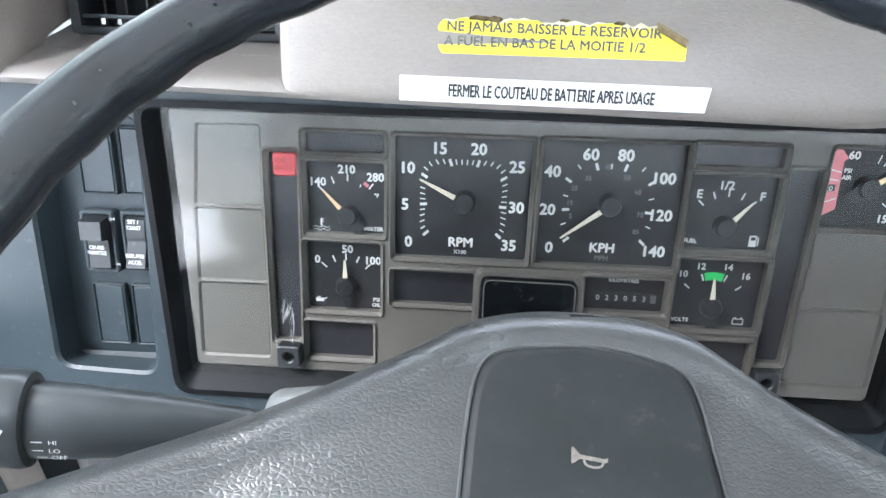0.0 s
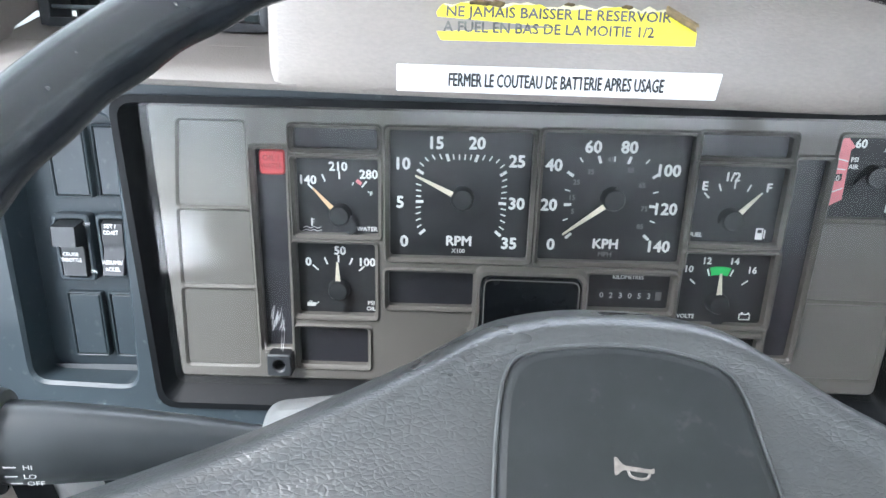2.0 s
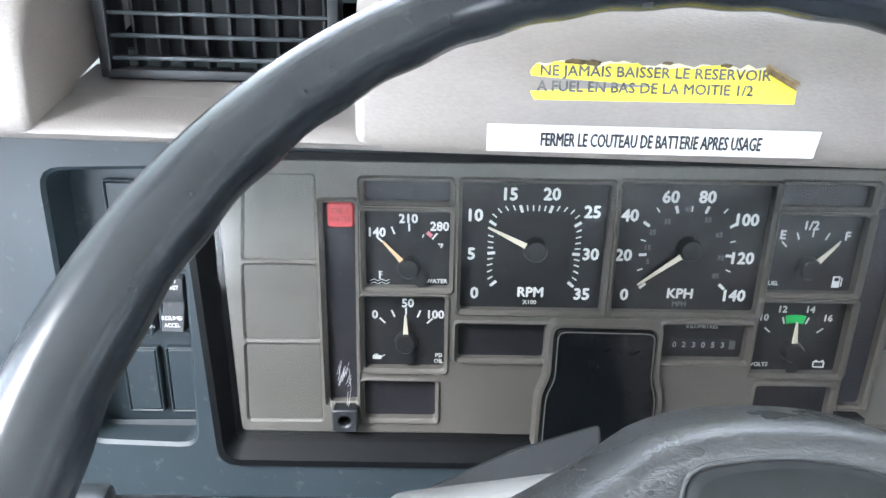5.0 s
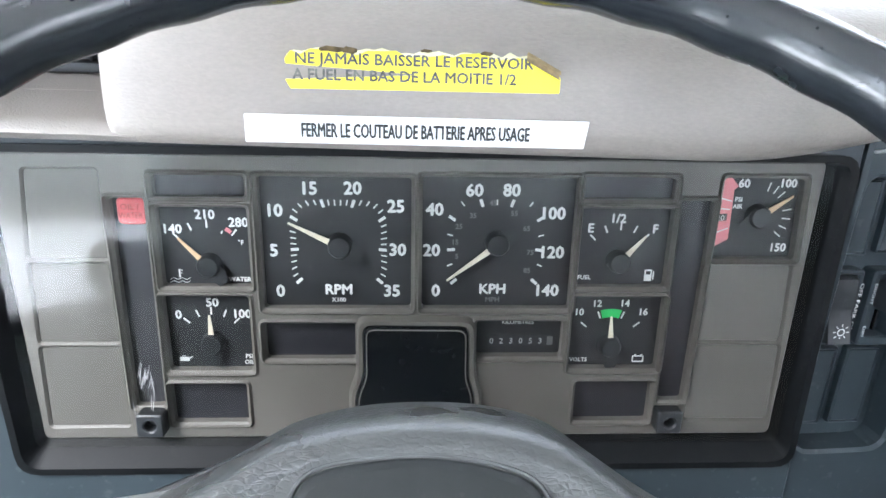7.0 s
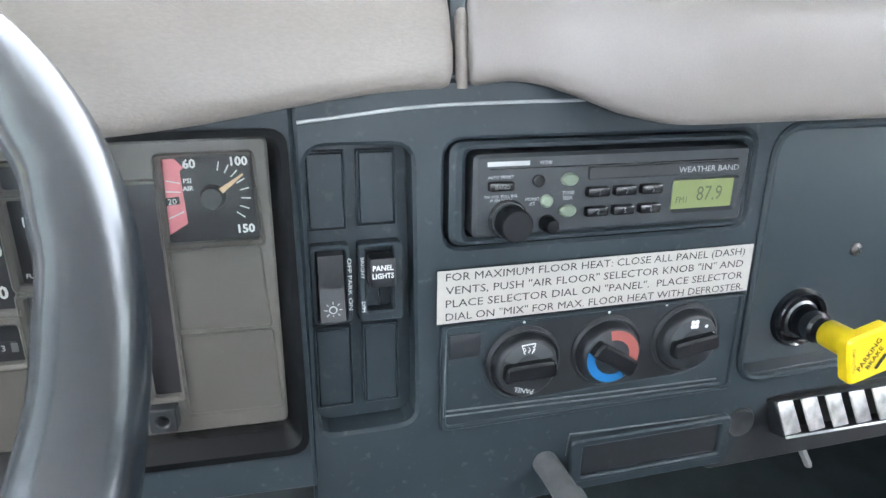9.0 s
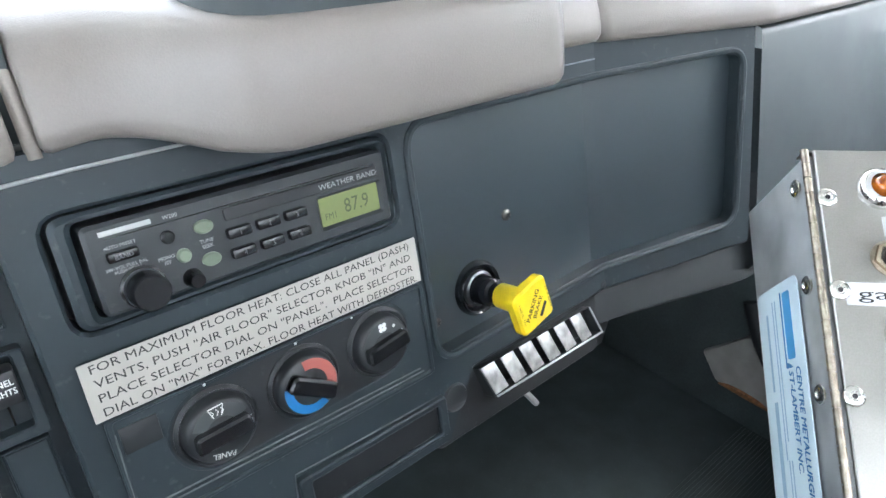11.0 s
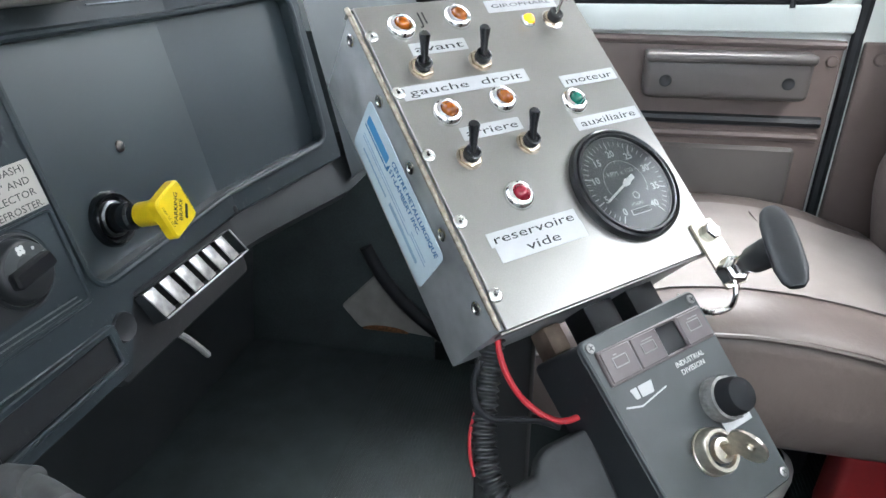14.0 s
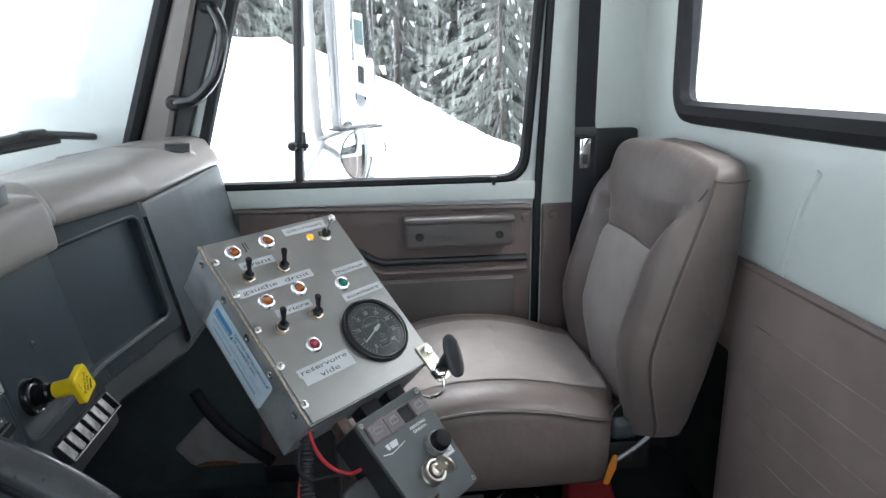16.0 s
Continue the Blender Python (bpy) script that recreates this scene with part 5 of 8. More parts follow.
def screw(frame, u, v, z, r=0.0050, label="small crosshead screw in the dash"):
    root = thing("screw", frame, label, "screw", "dash screws", origin=(u, v, z))
    h = part("head", lathe([(r, 0.0), (r * 0.95, 0.0012), (r * 0.6, 0.0024), (0, 0.0028)], 18).at(u, v, z), SCREW, root)
    part("cross", bar(u - r * 0.5, v - r * 0.3, u + r * 0.5, v + r * 0.3, r * 0.22, z + 0.0030) + bar(u - r * 0.3, v + r * 0.5, u + r * 0.3, v - r * 0.5, r * 0.22, z + 0.0030), BLACK, h)
    return root


screw(FR, 0.6985, 0.0100 - 0.0165, -0.0110)
screw(FR, 0.6130, -0.0700, -0.012, 0.0042)
solo("plug", lathe([(0.0042, 0.004), (0.0030, 0.0046), (0, 0.0042)], 14).at(0.8040, -0.1055), BLACK, FR, "small dark plug in the fascia edge", "plug", origin=(0.804, -0.1055, 0.004))

SLAT = surface("worn_bright_slat", (0.46, 0.46, 0.45), 0.34, 0.6, spots=0.35, spot_size=0.010)
# pale lines along the edges of the heater panel
PALE_EDGE = surface("pale_edge_grey", (0.105, 0.115, 0.115), 0.45, spots=0.35, spot_size=0.01)
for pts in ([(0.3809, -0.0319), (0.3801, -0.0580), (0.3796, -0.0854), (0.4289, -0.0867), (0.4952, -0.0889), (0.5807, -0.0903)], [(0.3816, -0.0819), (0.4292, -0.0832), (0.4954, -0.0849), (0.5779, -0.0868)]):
    part("pale_edge_line", sweep([(u, v, 0.0078) for u, v in pts], 0.0006, 6), PALE_EDGE, heater, "pale edge line")
# lower vent with pale slats and the ashtray
lv = thing("floor_vent", FR, "slanted lower air vent with pale worn slats", "air vent", origin=(0.72, -0.155, 0.0))
VENT_M = Matrix.Translation((0.7125, -0.1325, 0.006)) @ Matrix.Rotation(radians(-0.8), 4, "Z") @ Matrix.Rotation(radians(-14), 4, "X") @ Matrix.Shear("XZ", 4, (-0.32, 0.0))
part("vent_frame", (plate(rect(-0.0725, -0.0150, 0.0715, 0.0150), [rect(-0.0710, -0.0130, 0.0690, 0.0140)], 0.003, -0.02, 0.001, 0.0005, 0.0006)).tf(VENT_M), BLACK, lv, "black vent frame")
part("bright_edge", (rbox(0, -0.0140, 0.0032, 0.143, 0.0018, 0.0014, 0.0004)).tf(VENT_M), ZINC, lv, "worn bright lower edge")
part("bright_edge", (rbox(0.0703, 0, 0.0032, 0.0018, 0.029, 0.0014, 0.0004)).tf(VENT_M), ZINC, lv, "worn bright end")
part("vent_back", rbox(0, 0, -0.016, 0.142, 0.028, 0.002, 0).tf(VENT_M), GAUGE, lv)
for k in range(6):
    part("slat", rbox(0, 0, 0, 0.0172, 0.0262, 0.0016, 0.0006).tf(VENT_M @ Matrix.Translation((-0.0622 + k * 0.0226, 0.0005, 0.0008)) @ Matrix.Rotation(radians(9), 4, "Y")), SLAT, lv, "pale worn slat")
ash = thing("ashtray", FR, "black closed ashtray drawer under the heater panel", "ashtray", origin=(0.533, -0.152, 0.0))
part("surround", plate(rect(0.4690, -0.1530, 0.5960, -0.1190), [rect(0.4780, -0.1490, 0.5880, -0.1245)], 0.010, -0.02, 0.004, 0.002, 0.0012), DASH, ash)
part("drawer", slab(rect(0.4785, -0.1485, 0.5875, -0.1250), 0.0075, -0.01, 0.002, 0.001), BLACK, ash)
part("pale_edge_line", sweep([(0.4675, -0.1324, 0.0052), (0.4694, -0.1154, 0.0052), (0.5255, -0.1176, 0.0052), (0.5928, -0.1195, 0.0052)], 0.0006, 6), PALE_EDGE, ash, "pale edge line")
part("lower_lip", sweep([(0.4769, -0.1232, 0.0060), (0.4748, -0.1432, 0.0060), (0.5246, -0.1462, 0.0060), (0.5830, -0.1494, 0.0060)], 0.0007, 6), PALE_EDGE, ash, "pale lower lip")
solo("lighter_socket", lathe([(0.0125, -0.004), (0.0125, 0.0040), (0.0112, 0.0058), (0.0100, 0.0050), (0, 0.0048)], 24).at(0.6085, -0.1296), BLACK, FR, "black round plug beside the ashtray", "socket", origin=(0.6085, -0.1296, 0))

# stickers on the padded brow
def brow(y, z, lean):
    return frame_at((0, y, z), (1, -0.044, 0.012), (0, lean, 1))


F_B1 = brow(0.3248, 1.3590, 0.20)
lab = solo("battery_notice", slab([(-0.0105, -0.0010), (0.1390, -0.0010), (0.1405, 0.0112), (-0.0105, 0.0112)], 0.0014, 0.0008, 0.0004, 0.0001), PAPER, F_B1, "white paper strip with black serif capitals on the padded brow", "notice", origin=(0.067, -0.001, 0.001))
part("lettering", letters("FERMER LE COUTEAU DE BATTERIE APRES USAGE", 0.0640, 0.0050, 0.0062, 0.0016, 0.1000, fat=0.00042), BLACK_INK, lab)
part("crease", sweep([(0.0760, -0.0008, 0.0014), (0.0768, 0.004, 0.0016), (0.0758, 0.0110, 0.0014)], 0.0004, 5), PAPER, lab)


def torn_edge(u0, u1, v, depth, n, seed):
    rnd = random.Random(seed)
    return [(u0 + (u1 - u0) * k / n, v + depth * (rnd.random() - 0.5)) for k in range(n + 1)]


ytop = torn_edge(0.1180, 0.0125, 0.1238, 0.0030, 26, 4)
yout = [(0.0122, 0.1083), (0.1286, 0.1090), (0.1288, 0.1155), (0.1250, 0.1190)] + ytop + [(0.0098, 0.1205), (0.0108, 0.1165), (0.0095, 0.1130)]
F_B2 = brow(0.3290, 1.3785, 0.36)
DOWN = Matrix.Translation((-0.0025, -0.1062, 0.0))
yel = solo("fuel_notice", plate(yout, (), 0.0006, 0.0, 0.0, c=0.0001, back=True).tf(DOWN), YELLOW, F_B2, "torn yellow sticker with black capitals on the padded brow", "notice", origin=(0.068, 0, 0))
YM = DOWN @ Matrix.Translation((0, 0, 0.0008))
part("lettering", (letters("NE JAMAIS BAISSER LE RESERVOIR", 0.0655, 0.1212, 0.0047, 0.0, 0.1020, fat=0.00035) + letters("A FUEL EN BAS DE LA MOITIE 1/2", 0.0612, 0.1145, 0.0047, 0.0, 0.0960, fat=0.00035)).tf(YM), surface("worn_grey_ink", (0.085, 0.085, 0.080), 0.6, spots=0.5, spot_size=0.004), yel)
part("torn_paper", plate([(0.0115, 0.1185), (0.1225, 0.1185), (0.1195, 0.1236)] + torn_edge(0.1165, 0.0135, 0.1249, 0.0026, 30, 9) + [(0.0105, 0.1222)], (), 0.0003, 0.0, 0.0, c=0.0001, back=True).tf(YM @ Matrix.Translation((0, 0, -0.0007))), surface("torn_paper_layer", (0.62, 0.57, 0.36), 0.6, spots=0.3, spot_size=0.006), yel, "pale torn paper layer")
scraps = Geo()
for u, v, w, h in ((0.0300, 0.1246, 0.0105, 0.0016), (0.0375, 0.1242, 0.0060, 0.0020), (0.0700, 0.1250, 0.0045, 0.0010), (0.0960, 0.1246, 0.0050, 0.0012)):
    scraps = scraps + sweep([(u - w / 2, v, 0.0004), (u - w / 5, v + 0.3 * h, 0.0012), (u + w / 4, v, 0.0010), (u + w / 2, v + 0.2 * h, 0.0003)], lambda s, h=h: h * (0.25 + 0.75 * math.sin(math.pi * min(max(s, 0.1), 0.9))), 6, flat=0.5)
part("torn_scraps", scraps.tf(YM), surface("dark_torn_edge", (0.10, 0.07, 0.03), 0.8, spots=0.4, spot_size=0.003), yel, "dark torn paper scraps", kind="stuff")
curl = [[(0.1135 + 0.0145 * s, 0.1240 - 0.0075 * s + 0.0020 * math.cos(a), 0.0005 + 0.0016 * (1 - math.sin(a))) for a in [radians(-90 + 36 * j) for j in range(8)]] for s in (0, 0.35, 0.7, 1.0)]
part("curled_tear", loft(curl).tf(YM), surface("brown_torn_paper", (0.22, 0.16, 0.08), 0.7, spots=0.3, spot_size=0.004), yel, "brown curled torn edge")

# ---- steering wheel ----
WC = Vector((0.0646, 0.1392, 1.3560))
WN = Vector((-0.02147, -0.41792, 0.90823))
WA = Vector((0.99326, -0.11240, -0.02824))
WB = WN.cross(WA)
FW = Matrix(((WA.x, WB.x, WN.x, WC.x), (WA.y, WB.y, WN.y, WC.y), (WA.z, WB.z, WN.z, WC.z), (0, 0, 0, 1)))
RIM, TUBE = 0.1913, 0.0118
wheel = thing("steering_wheel", FW, "worn black two-spoke steering wheel with a grained horn pad", "steering wheel", origin=(0, 0, -0.06))
rows, n = [], 18
for k in range(192):
    a = TAU * k / 192
    ripple = 0.0006 * math.sin(a * 36)
    row = []
    for j in range(n):
        b = TAU * j / n
        inward = max(0.0, -math.cos(b)) * 0.6 + max(0.0, -math.sin(b)) * 0.6
        r = TUBE + ripple * inward
        row.append(((RIM + r * math.cos(b)) * math.cos(a), (RIM + r * math.cos(b)) * math.sin(a), r * 1.05 * math.sin(b)))
    rows.append(row)
rim = loft(rows + [rows[0]], closed=True)
part("rim", rim, WHEEL, wheel, "smooth worn rubber rim", soft=60)
HZ = -0.028
# hub and spokes: one body, lofted across
UPPER = smooth_path([(-0.187, -0.073, 0), (-0.153, -0.0480, 0), (-0.126, -0.0300, 0), (-0.097, -0.0120, 0), (-0.068, 0.0065, 0), (-0.055, 0.0160, 0), (-0.044, 0.0238, 0), (-0.026, 0.0298, 0), (-0.006, 0.0325, 0), (0.0110, 0.0325, 0), (0.0260, 0.0295, 0), (0.0390, 0.0215, 0), (0.0540, 0.0120, 0), (0.0800, -0.0010, 0), (0.112, -0.0200, 0), (0.150, -0.0440, 0), (0.187, -0.070, 0)], 6)
LOWER = smooth_path([(-0.187, -0.105, 0), (-0.140, -0.096, 0), (-0.085, -0.086, 0), (-0.050, -0.098, 0), (0.0, -0.105, 0), (0.050, -0.098, 0), (0.085, -0.086, 0), (0.140, -0.096, 0), (0.187, -0.105, 0)], 6)


def height_at(curve, x):
    for p, q in zip(curve, curve[1:]):
        if p.x <= x <= q.x:
            return p.y + (q.y - p.y) * (x - p.x) / max(q.x - p.x, 1e-9)
    return curve[-1].y


rows = []
for k in range(81):
    x = -0.1865 + 0.373 * k / 80
    hi, lo = height_at(UPPER, x) + 0.0015, height_at(LOWER, x)
    z = HZ + 0.026 * min(1.0, max(0.0, (abs(x) - 0.105) / 0.080)) ** 1.5
    edge = [(0.0010, -0.032), (0.0050, -0.022), (0.0055, -0.014), (0.0042, -0.0075), (0.0012, -0.0030), (-0.0030, -0.0008), (-0.0080, 0.0)]

    def crown(q):
        """A soft ridge runs along the upper edge; the face behind it lies a little lower."""
        return -0.0120 * max(0.0, 1 - max(q, 0.0) / 0.0130) ** 2.0 - 0.0030 * ease((q - 0.0110) / 0.010)

    inner = [lo + 0.008 + (hi - lo - 0.008 - 0.026) * j / 10 for j in range(1, 11)] + [hi - 0.026 + 0.0036 * j for j in range(1, 6)]
    row = [(x, lo - a, z + b - 0.0026) for a, b in edge] + [(x, v, z + crown(hi - v)) for v in inner] + [(x, hi + a, z + b + crown(-a)) for a, b in reversed(edge)]
    rows.append(row)
hub = loft(list(reversed(rows)))
part("spoke_body", hub, WHEEL_GRAIN, wheel, "black grained hub and spokes", soft=60)
pad_pts = smooth_path([(-0.0390, -0.070, 0), (-0.0400, -0.035, 0), (-0.0405, -0.010, 0), (-0.0392, 0.0040, 0), (-0.0345, 0.0108, 0), (-0.0230, 0.0144, 0), (-0.0070, 0.0168, 0), (0.0090, 0.0158, 0), (0.0200, 0.0125, 0), (0.0245, 0.0050, 0), (0.0275, -0.010, 0), (0.0300, -0.024, 0), (0.0340, -0.060, 0), (0.0300, -0.076, 0), (-0.003, -0.082, 0)], 4, closed=True)
PADX = -0.006
lay = []
for k, dz in ((1.0, -0.006), (0.995, 0.0005), (0.975, 0.0014), (0.93, 0.0018)):
    lay.append([(PADX + (p.x - PADX) * k, -0.025 + (p.y + 0.025) * k, HZ - 0.0022 + dz) for p in reversed(pad_pts)])
g = loft(lay, closed=True) + Geo(lay[-1], [tuple(reversed(range(len(lay[-1]))))])
horn_pad = part("horn_pad", g, surface("horn_pad_plastic", (0.0135, 0.0155, 0.0155), 0.55, spots=0.15, spot_size=0.012, bump=0.08, bump_size=0.0008, dust=0.05, rough_var=0.05, spec=0.22), wheel, "smooth dark horn pad", soft=50)
# seam round the pad; its soft highlight is put into the pale colour
part("pad_groove", sweep([(PADX + (p.x - PADX) * 1.02, -0.025 + (p.y + 0.025) * 1.02, HZ - 0.0020) for p in pad_pts], 0.0006, 6, closed=True), surface("pale_seam_highlight", (0.050, 0.054, 0.054), 0.45, spots=0.25, spot_size=0.01), wheel, "seam with its soft highlight in pale colour")
horn_sym = plate([(-0.0052, -0.0098), (-0.0046, -0.0098), (-0.0030, -0.0116), (0.0040, -0.0119), (0.0047, -0.0113), (0.0047, -0.0129), (-0.0030, -0.0127), (-0.0046, -0.0142), (-0.0052, -0.0142)], (), 0.0003, 0.0, 0.0, c=0.0) + sweep(smooth_path([(-0.0018, -0.0126, 0), (-0.0012, -0.0140, 0), (0.0010, -0.0145, 0), (0.0030, -0.0140, 0), (0.0036, -0.0126, 0)], 4), 0.00035, 5)
part("horn_symbol", horn_sym.at(-0.0062, -0.0050, HZ - 0.0003), surface("worn_gold_ink", (0.13, 0.115, 0.10), 0.5, spots=0.3, spot_size=0.002), horn_pad, "worn pale horn symbol")

# column, shroud and lever
col = thing("steering_column", FW, "grey steering column shroud under the wheel", "steering column", origin=(0, 0.03, -0.30))
part("column_tube", lathe([(0.045, -0.34), (0.045, -0.09), (0.036, -0.080)], 28).at(0, -0.02), BLACK, col)
part("shroud", plate([(-0.124, -0.075), (0.030, -0.075), (0.0305, 0.0180), (0.0270, 0.0270), (0.0180, 0.0310), (0.0080, 0.0320), (-0.0200, 0.0290), (-0.0600, 0.0245), (-0.1205, 0.0110)], (), -0.088, -0.165, 0.006, c=0.006, back=True), surface("grey_shroud_plastic", (0.16, 0.16, 0.155), 0.45, spots=0.06, spot_size=0.03, bump=0.1, bump_size=0.001), col, "pale grey plastic shroud", soft=50)
part("bracket", plate([(-0.112, 0.008), (-0.040, 0.026), (-0.040, 0.050), (-0.075, 0.036), (-0.108, 0.018)], (), -0.110, -0.120, 0.003, c=0.001, back=True), BLACK, col, "dark steel bracket")
F_LEVER = frame_at((-0.1480, 0.1985, 1.2590), (1.0, 0.16, -0.18), (0.18, 0.0, 1))
LEVER = surface("lever_black_plastic", (0.025, 0.029, 0.031), 0.33, spots=0.12, spot_size=0.02, bump=0.08, bump_size=0.0007, rough_var=0.06, spec=0.6)
lever = thing("turn_signal_lever", F_LEVER, "black turn signal lever with headlight beam lettering", "lever", origin=(0.08, 0, 0))
turn_x = Matrix.Rotation(radians(90), 4, "Y")
part("stalk", lathe([(0.0125, -0.018), (0.0135, 0.0), (0.0132, 0.015), (0.0120, 0.035), (0.0097, 0.062), (0.0070, 0.085), (0.0052, 0.15), (0, 0.15)], 24).tf(Matrix.Diagonal((0.95, 1.38, 1, 1))).tf(turn_x), LEVER, lever)
oval = Matrix.Diagonal((0.95, 1.38, 1, 1))
part("end_grip", lathe([(0.0150, -0.0195), (0.0168, -0.0180), (0.0172, -0.006), (0.0164, -0.003), (0.0135, -0.002)], 32).tf(oval).tf(turn_x), LEVER, lever, "black turning end grip")
part("end_button", lathe([(0, -0.040), (0.0120, -0.039), (0.0150, -0.034), (0.0152, -0.0190)], 32).tf(oval).tf(turn_x), surface("grey_button_plastic", (0.085, 0.090, 0.092), 0.36, spots=0.06, spot_size=0.02), lever, "grey washer push button")
part("lettering", letters("HI", 0.0085, 0.0022, 0.0025, 0.0132) + letters("LO", 0.0089, -0.0028, 0.0025, 0.0132) + letters("OFF", 0.0102, -0.0074, 0.0025, 0.0126) + bar(0.0008, 0.0022, 0.0048, 0.0022, 0.0007, 0.0132) + bar(0.0008, -0.0028, 0.0048, -0.0028, 0.0006, 0.0132) + bar(0.0020, -0.0074, 0.0058, -0.0074, 0.0005, 0.0126), WHITE_INK, lever)
wiper = [(-0.0131, 0.0112), (-0.0115, 0.0123), (-0.0085, 0.0123), (-0.0069, 0.0112), (-0.0086, 0.0082), (-0.0114, 0.0082)]
sign = Geo([], [])
for a, b in zip(wiper, wiper[1:] + wiper[:1]):
    sign = sign + bar(*a, *b, 0.0006, 0.0158)
sign = sign + bar(-0.0100, 0.0068, -0.0110, 0.0110, 0.0006, 0.0158) + bar(-0.0100, 0.0068, -0.0087, 0.0108, 0.0006, 0.0158)
part("wiper_symbol", sign, WHITE_INK, lever, "white wiper symbol")

# ---- control box on its stand ----
FB = Matrix(((0.69774, 0.51729, -0.49554, 0.587), (-0.71598, 0.52562, -0.45944, 0.011), (0.0228, 0.67537, 0.73712, 1.169), (0, 0, 0, 1)))  # x across, y up the face, z out of it
BW, BH, BD = 0.2085, 0.2610, 0.088
cbox = thing("control_box", FB, "brushed stainless steel control box with a hinged lid on a post", "control box", origin=(BW / 2, 0, -BD))
part("body", rbox(BW / 2, BH / 2, -BD / 2 - 0.002, BW - 0.002, BH - 0.002, BD - 0.002, 0.0015), ZINC, cbox, "dull galvanised steel body")
lid = part("lid", slab(rect(0.004, 0.0, BW + 0.003, BH), 0.0014, -0.0008, 0.001, 0.0006), STEEL, cbox, "brushed stainless steel lid")
part("flange", rbox(BW / 2, -0.0006, -0.0058, BW, 0.0016, 0.0098, 0.0004), STEEL, lid)
part("flange", rbox(BW / 2, BH + 0.0004, -0.0058, BW, 0.0016, 0.0098, 0.0004), STEEL, lid)
part("flange", rbox(BW + 0.0024, BH / 2, -0.0058, 0.0016, BH, 0.0098, 0.0004), STEEL, lid)
hinge = part("hinge", sweep([(-0.0005, 0.002, 0.0004), (-0.0005, BH - 0.002, 0.0004)], 0.0015, 10), RUSTY, cbox, "rusty piano hinge")
for k in range(30):
    part("knuckle", sweep([(-0.0005, 0.004 + k * 0.0086, 0.0004), (-0.0005, 0.0118 + k * 0.0086, 0.0004)], 0.0021, 10), RUSTY, hinge)


RIVET = surface("dull_rivet", (0.66, 0.66, 0.64), 0.22, 1.0, spots=0.1, spot_size=0.002)


def rivet(m, parent):
    part("rivet", (lathe([(0.0052, 0.0), (0.0050, 0.0010), (0.0040, 0.0018), (0.0024, 0.0019), (0.0018, 0.0012), (0, 0.0013)], 18)).tf(m), RIVET, parent, "round steel rivet")
    part("rivet_hole", disc(0.0013, 0.00135, 10).tf(m), BLACK, parent)


for v in (0.2330, 0.1825, 0.1300, 0.0775, 0.0235):
    rivet(Matrix.Translation((0.0075, v, 0.0014)), cbox)


def on_side(v, d):
    return Matrix.Translation((0.0, v, -d)) @ Matrix(((0, 0, -1, 0), (1, 0, 0, 0), (0, -1, 0, 0), (0, 0, 0, 1)))


for v in (0.2450, 0.1890, 0.1320, 0.0780, 0.0225):
    rivet(on_side(v, 0.0145), cbox)


def indicator(u, v, lens, label, r=0.0118):
    root = thing("indicator_lamp", FB, label, "indicator lamp", "indicator lamps on the control box", origin=(u, v, 0.0014))
    part("bezel", lathe([(r, 0.0), (r, 0.0012), (r * 0.95, 0.0026), (r * 0.86, 0.0042), (r * 0.74, 0.0053), (r * 0.60, 0.0057), (r * 0.51, 0.0048), (r * 0.46, 0.0020)], 28).at(u, v, 0.0014), CHROME, root, "chromed ring")
    part("lens", lathe([(r * 0.49, 0.0020), (r * 0.48, 0.0052), (r * 0.39, 0.0074), (r * 0.21, 0.0087), (0, 0.0091)], 24).at(u, v, 0.0014), lens, root)


indicator(0.0345, 0.2385, AMBER, "amber indicator lamp with a chromed ring, unlit")
indicator(0.0860, 0.2422, AMBER, "amber indicator lamp with a chromed ring, unlit")
indicator(0.0372, 0.1600, AMBER, "amber indicator lamp with a chromed ring, unlit")
indicator(0.0872, 0.1625, AMBER, "amber indicator lamp with a chromed ring, unlit")
indicator(0.1505, 0.1490, GREEN_LENS, "green indicator lamp with a chromed ring, unlit")
indicator(0.0598, 0.0845, RED_LENS, "red indicator lamp with a chromed ring, unlit")
lit = thing("beacon_lamp", FB, "small lit amber beacon indicator lamp", "indicator lamp", origin=(0.1502, 0.2314, 0.0014))
part("bezel", lathe([(0.0064, 0.0), (0.0063, 0.0018), (0.0052, 0.0030), (0.0046, 0.0020)], 22).at(0.1502, 0.2314, 0.0014), CHROME, lit)
part("lens", lathe([(0.0047, 0.0010), (0.0046, 0.0044), (0.0030, 0.0060), (0, 0.0064)], 20).at(0.1502, 0.2314, 0.0014), AMBER_LIT, lit, "lit amber lens")


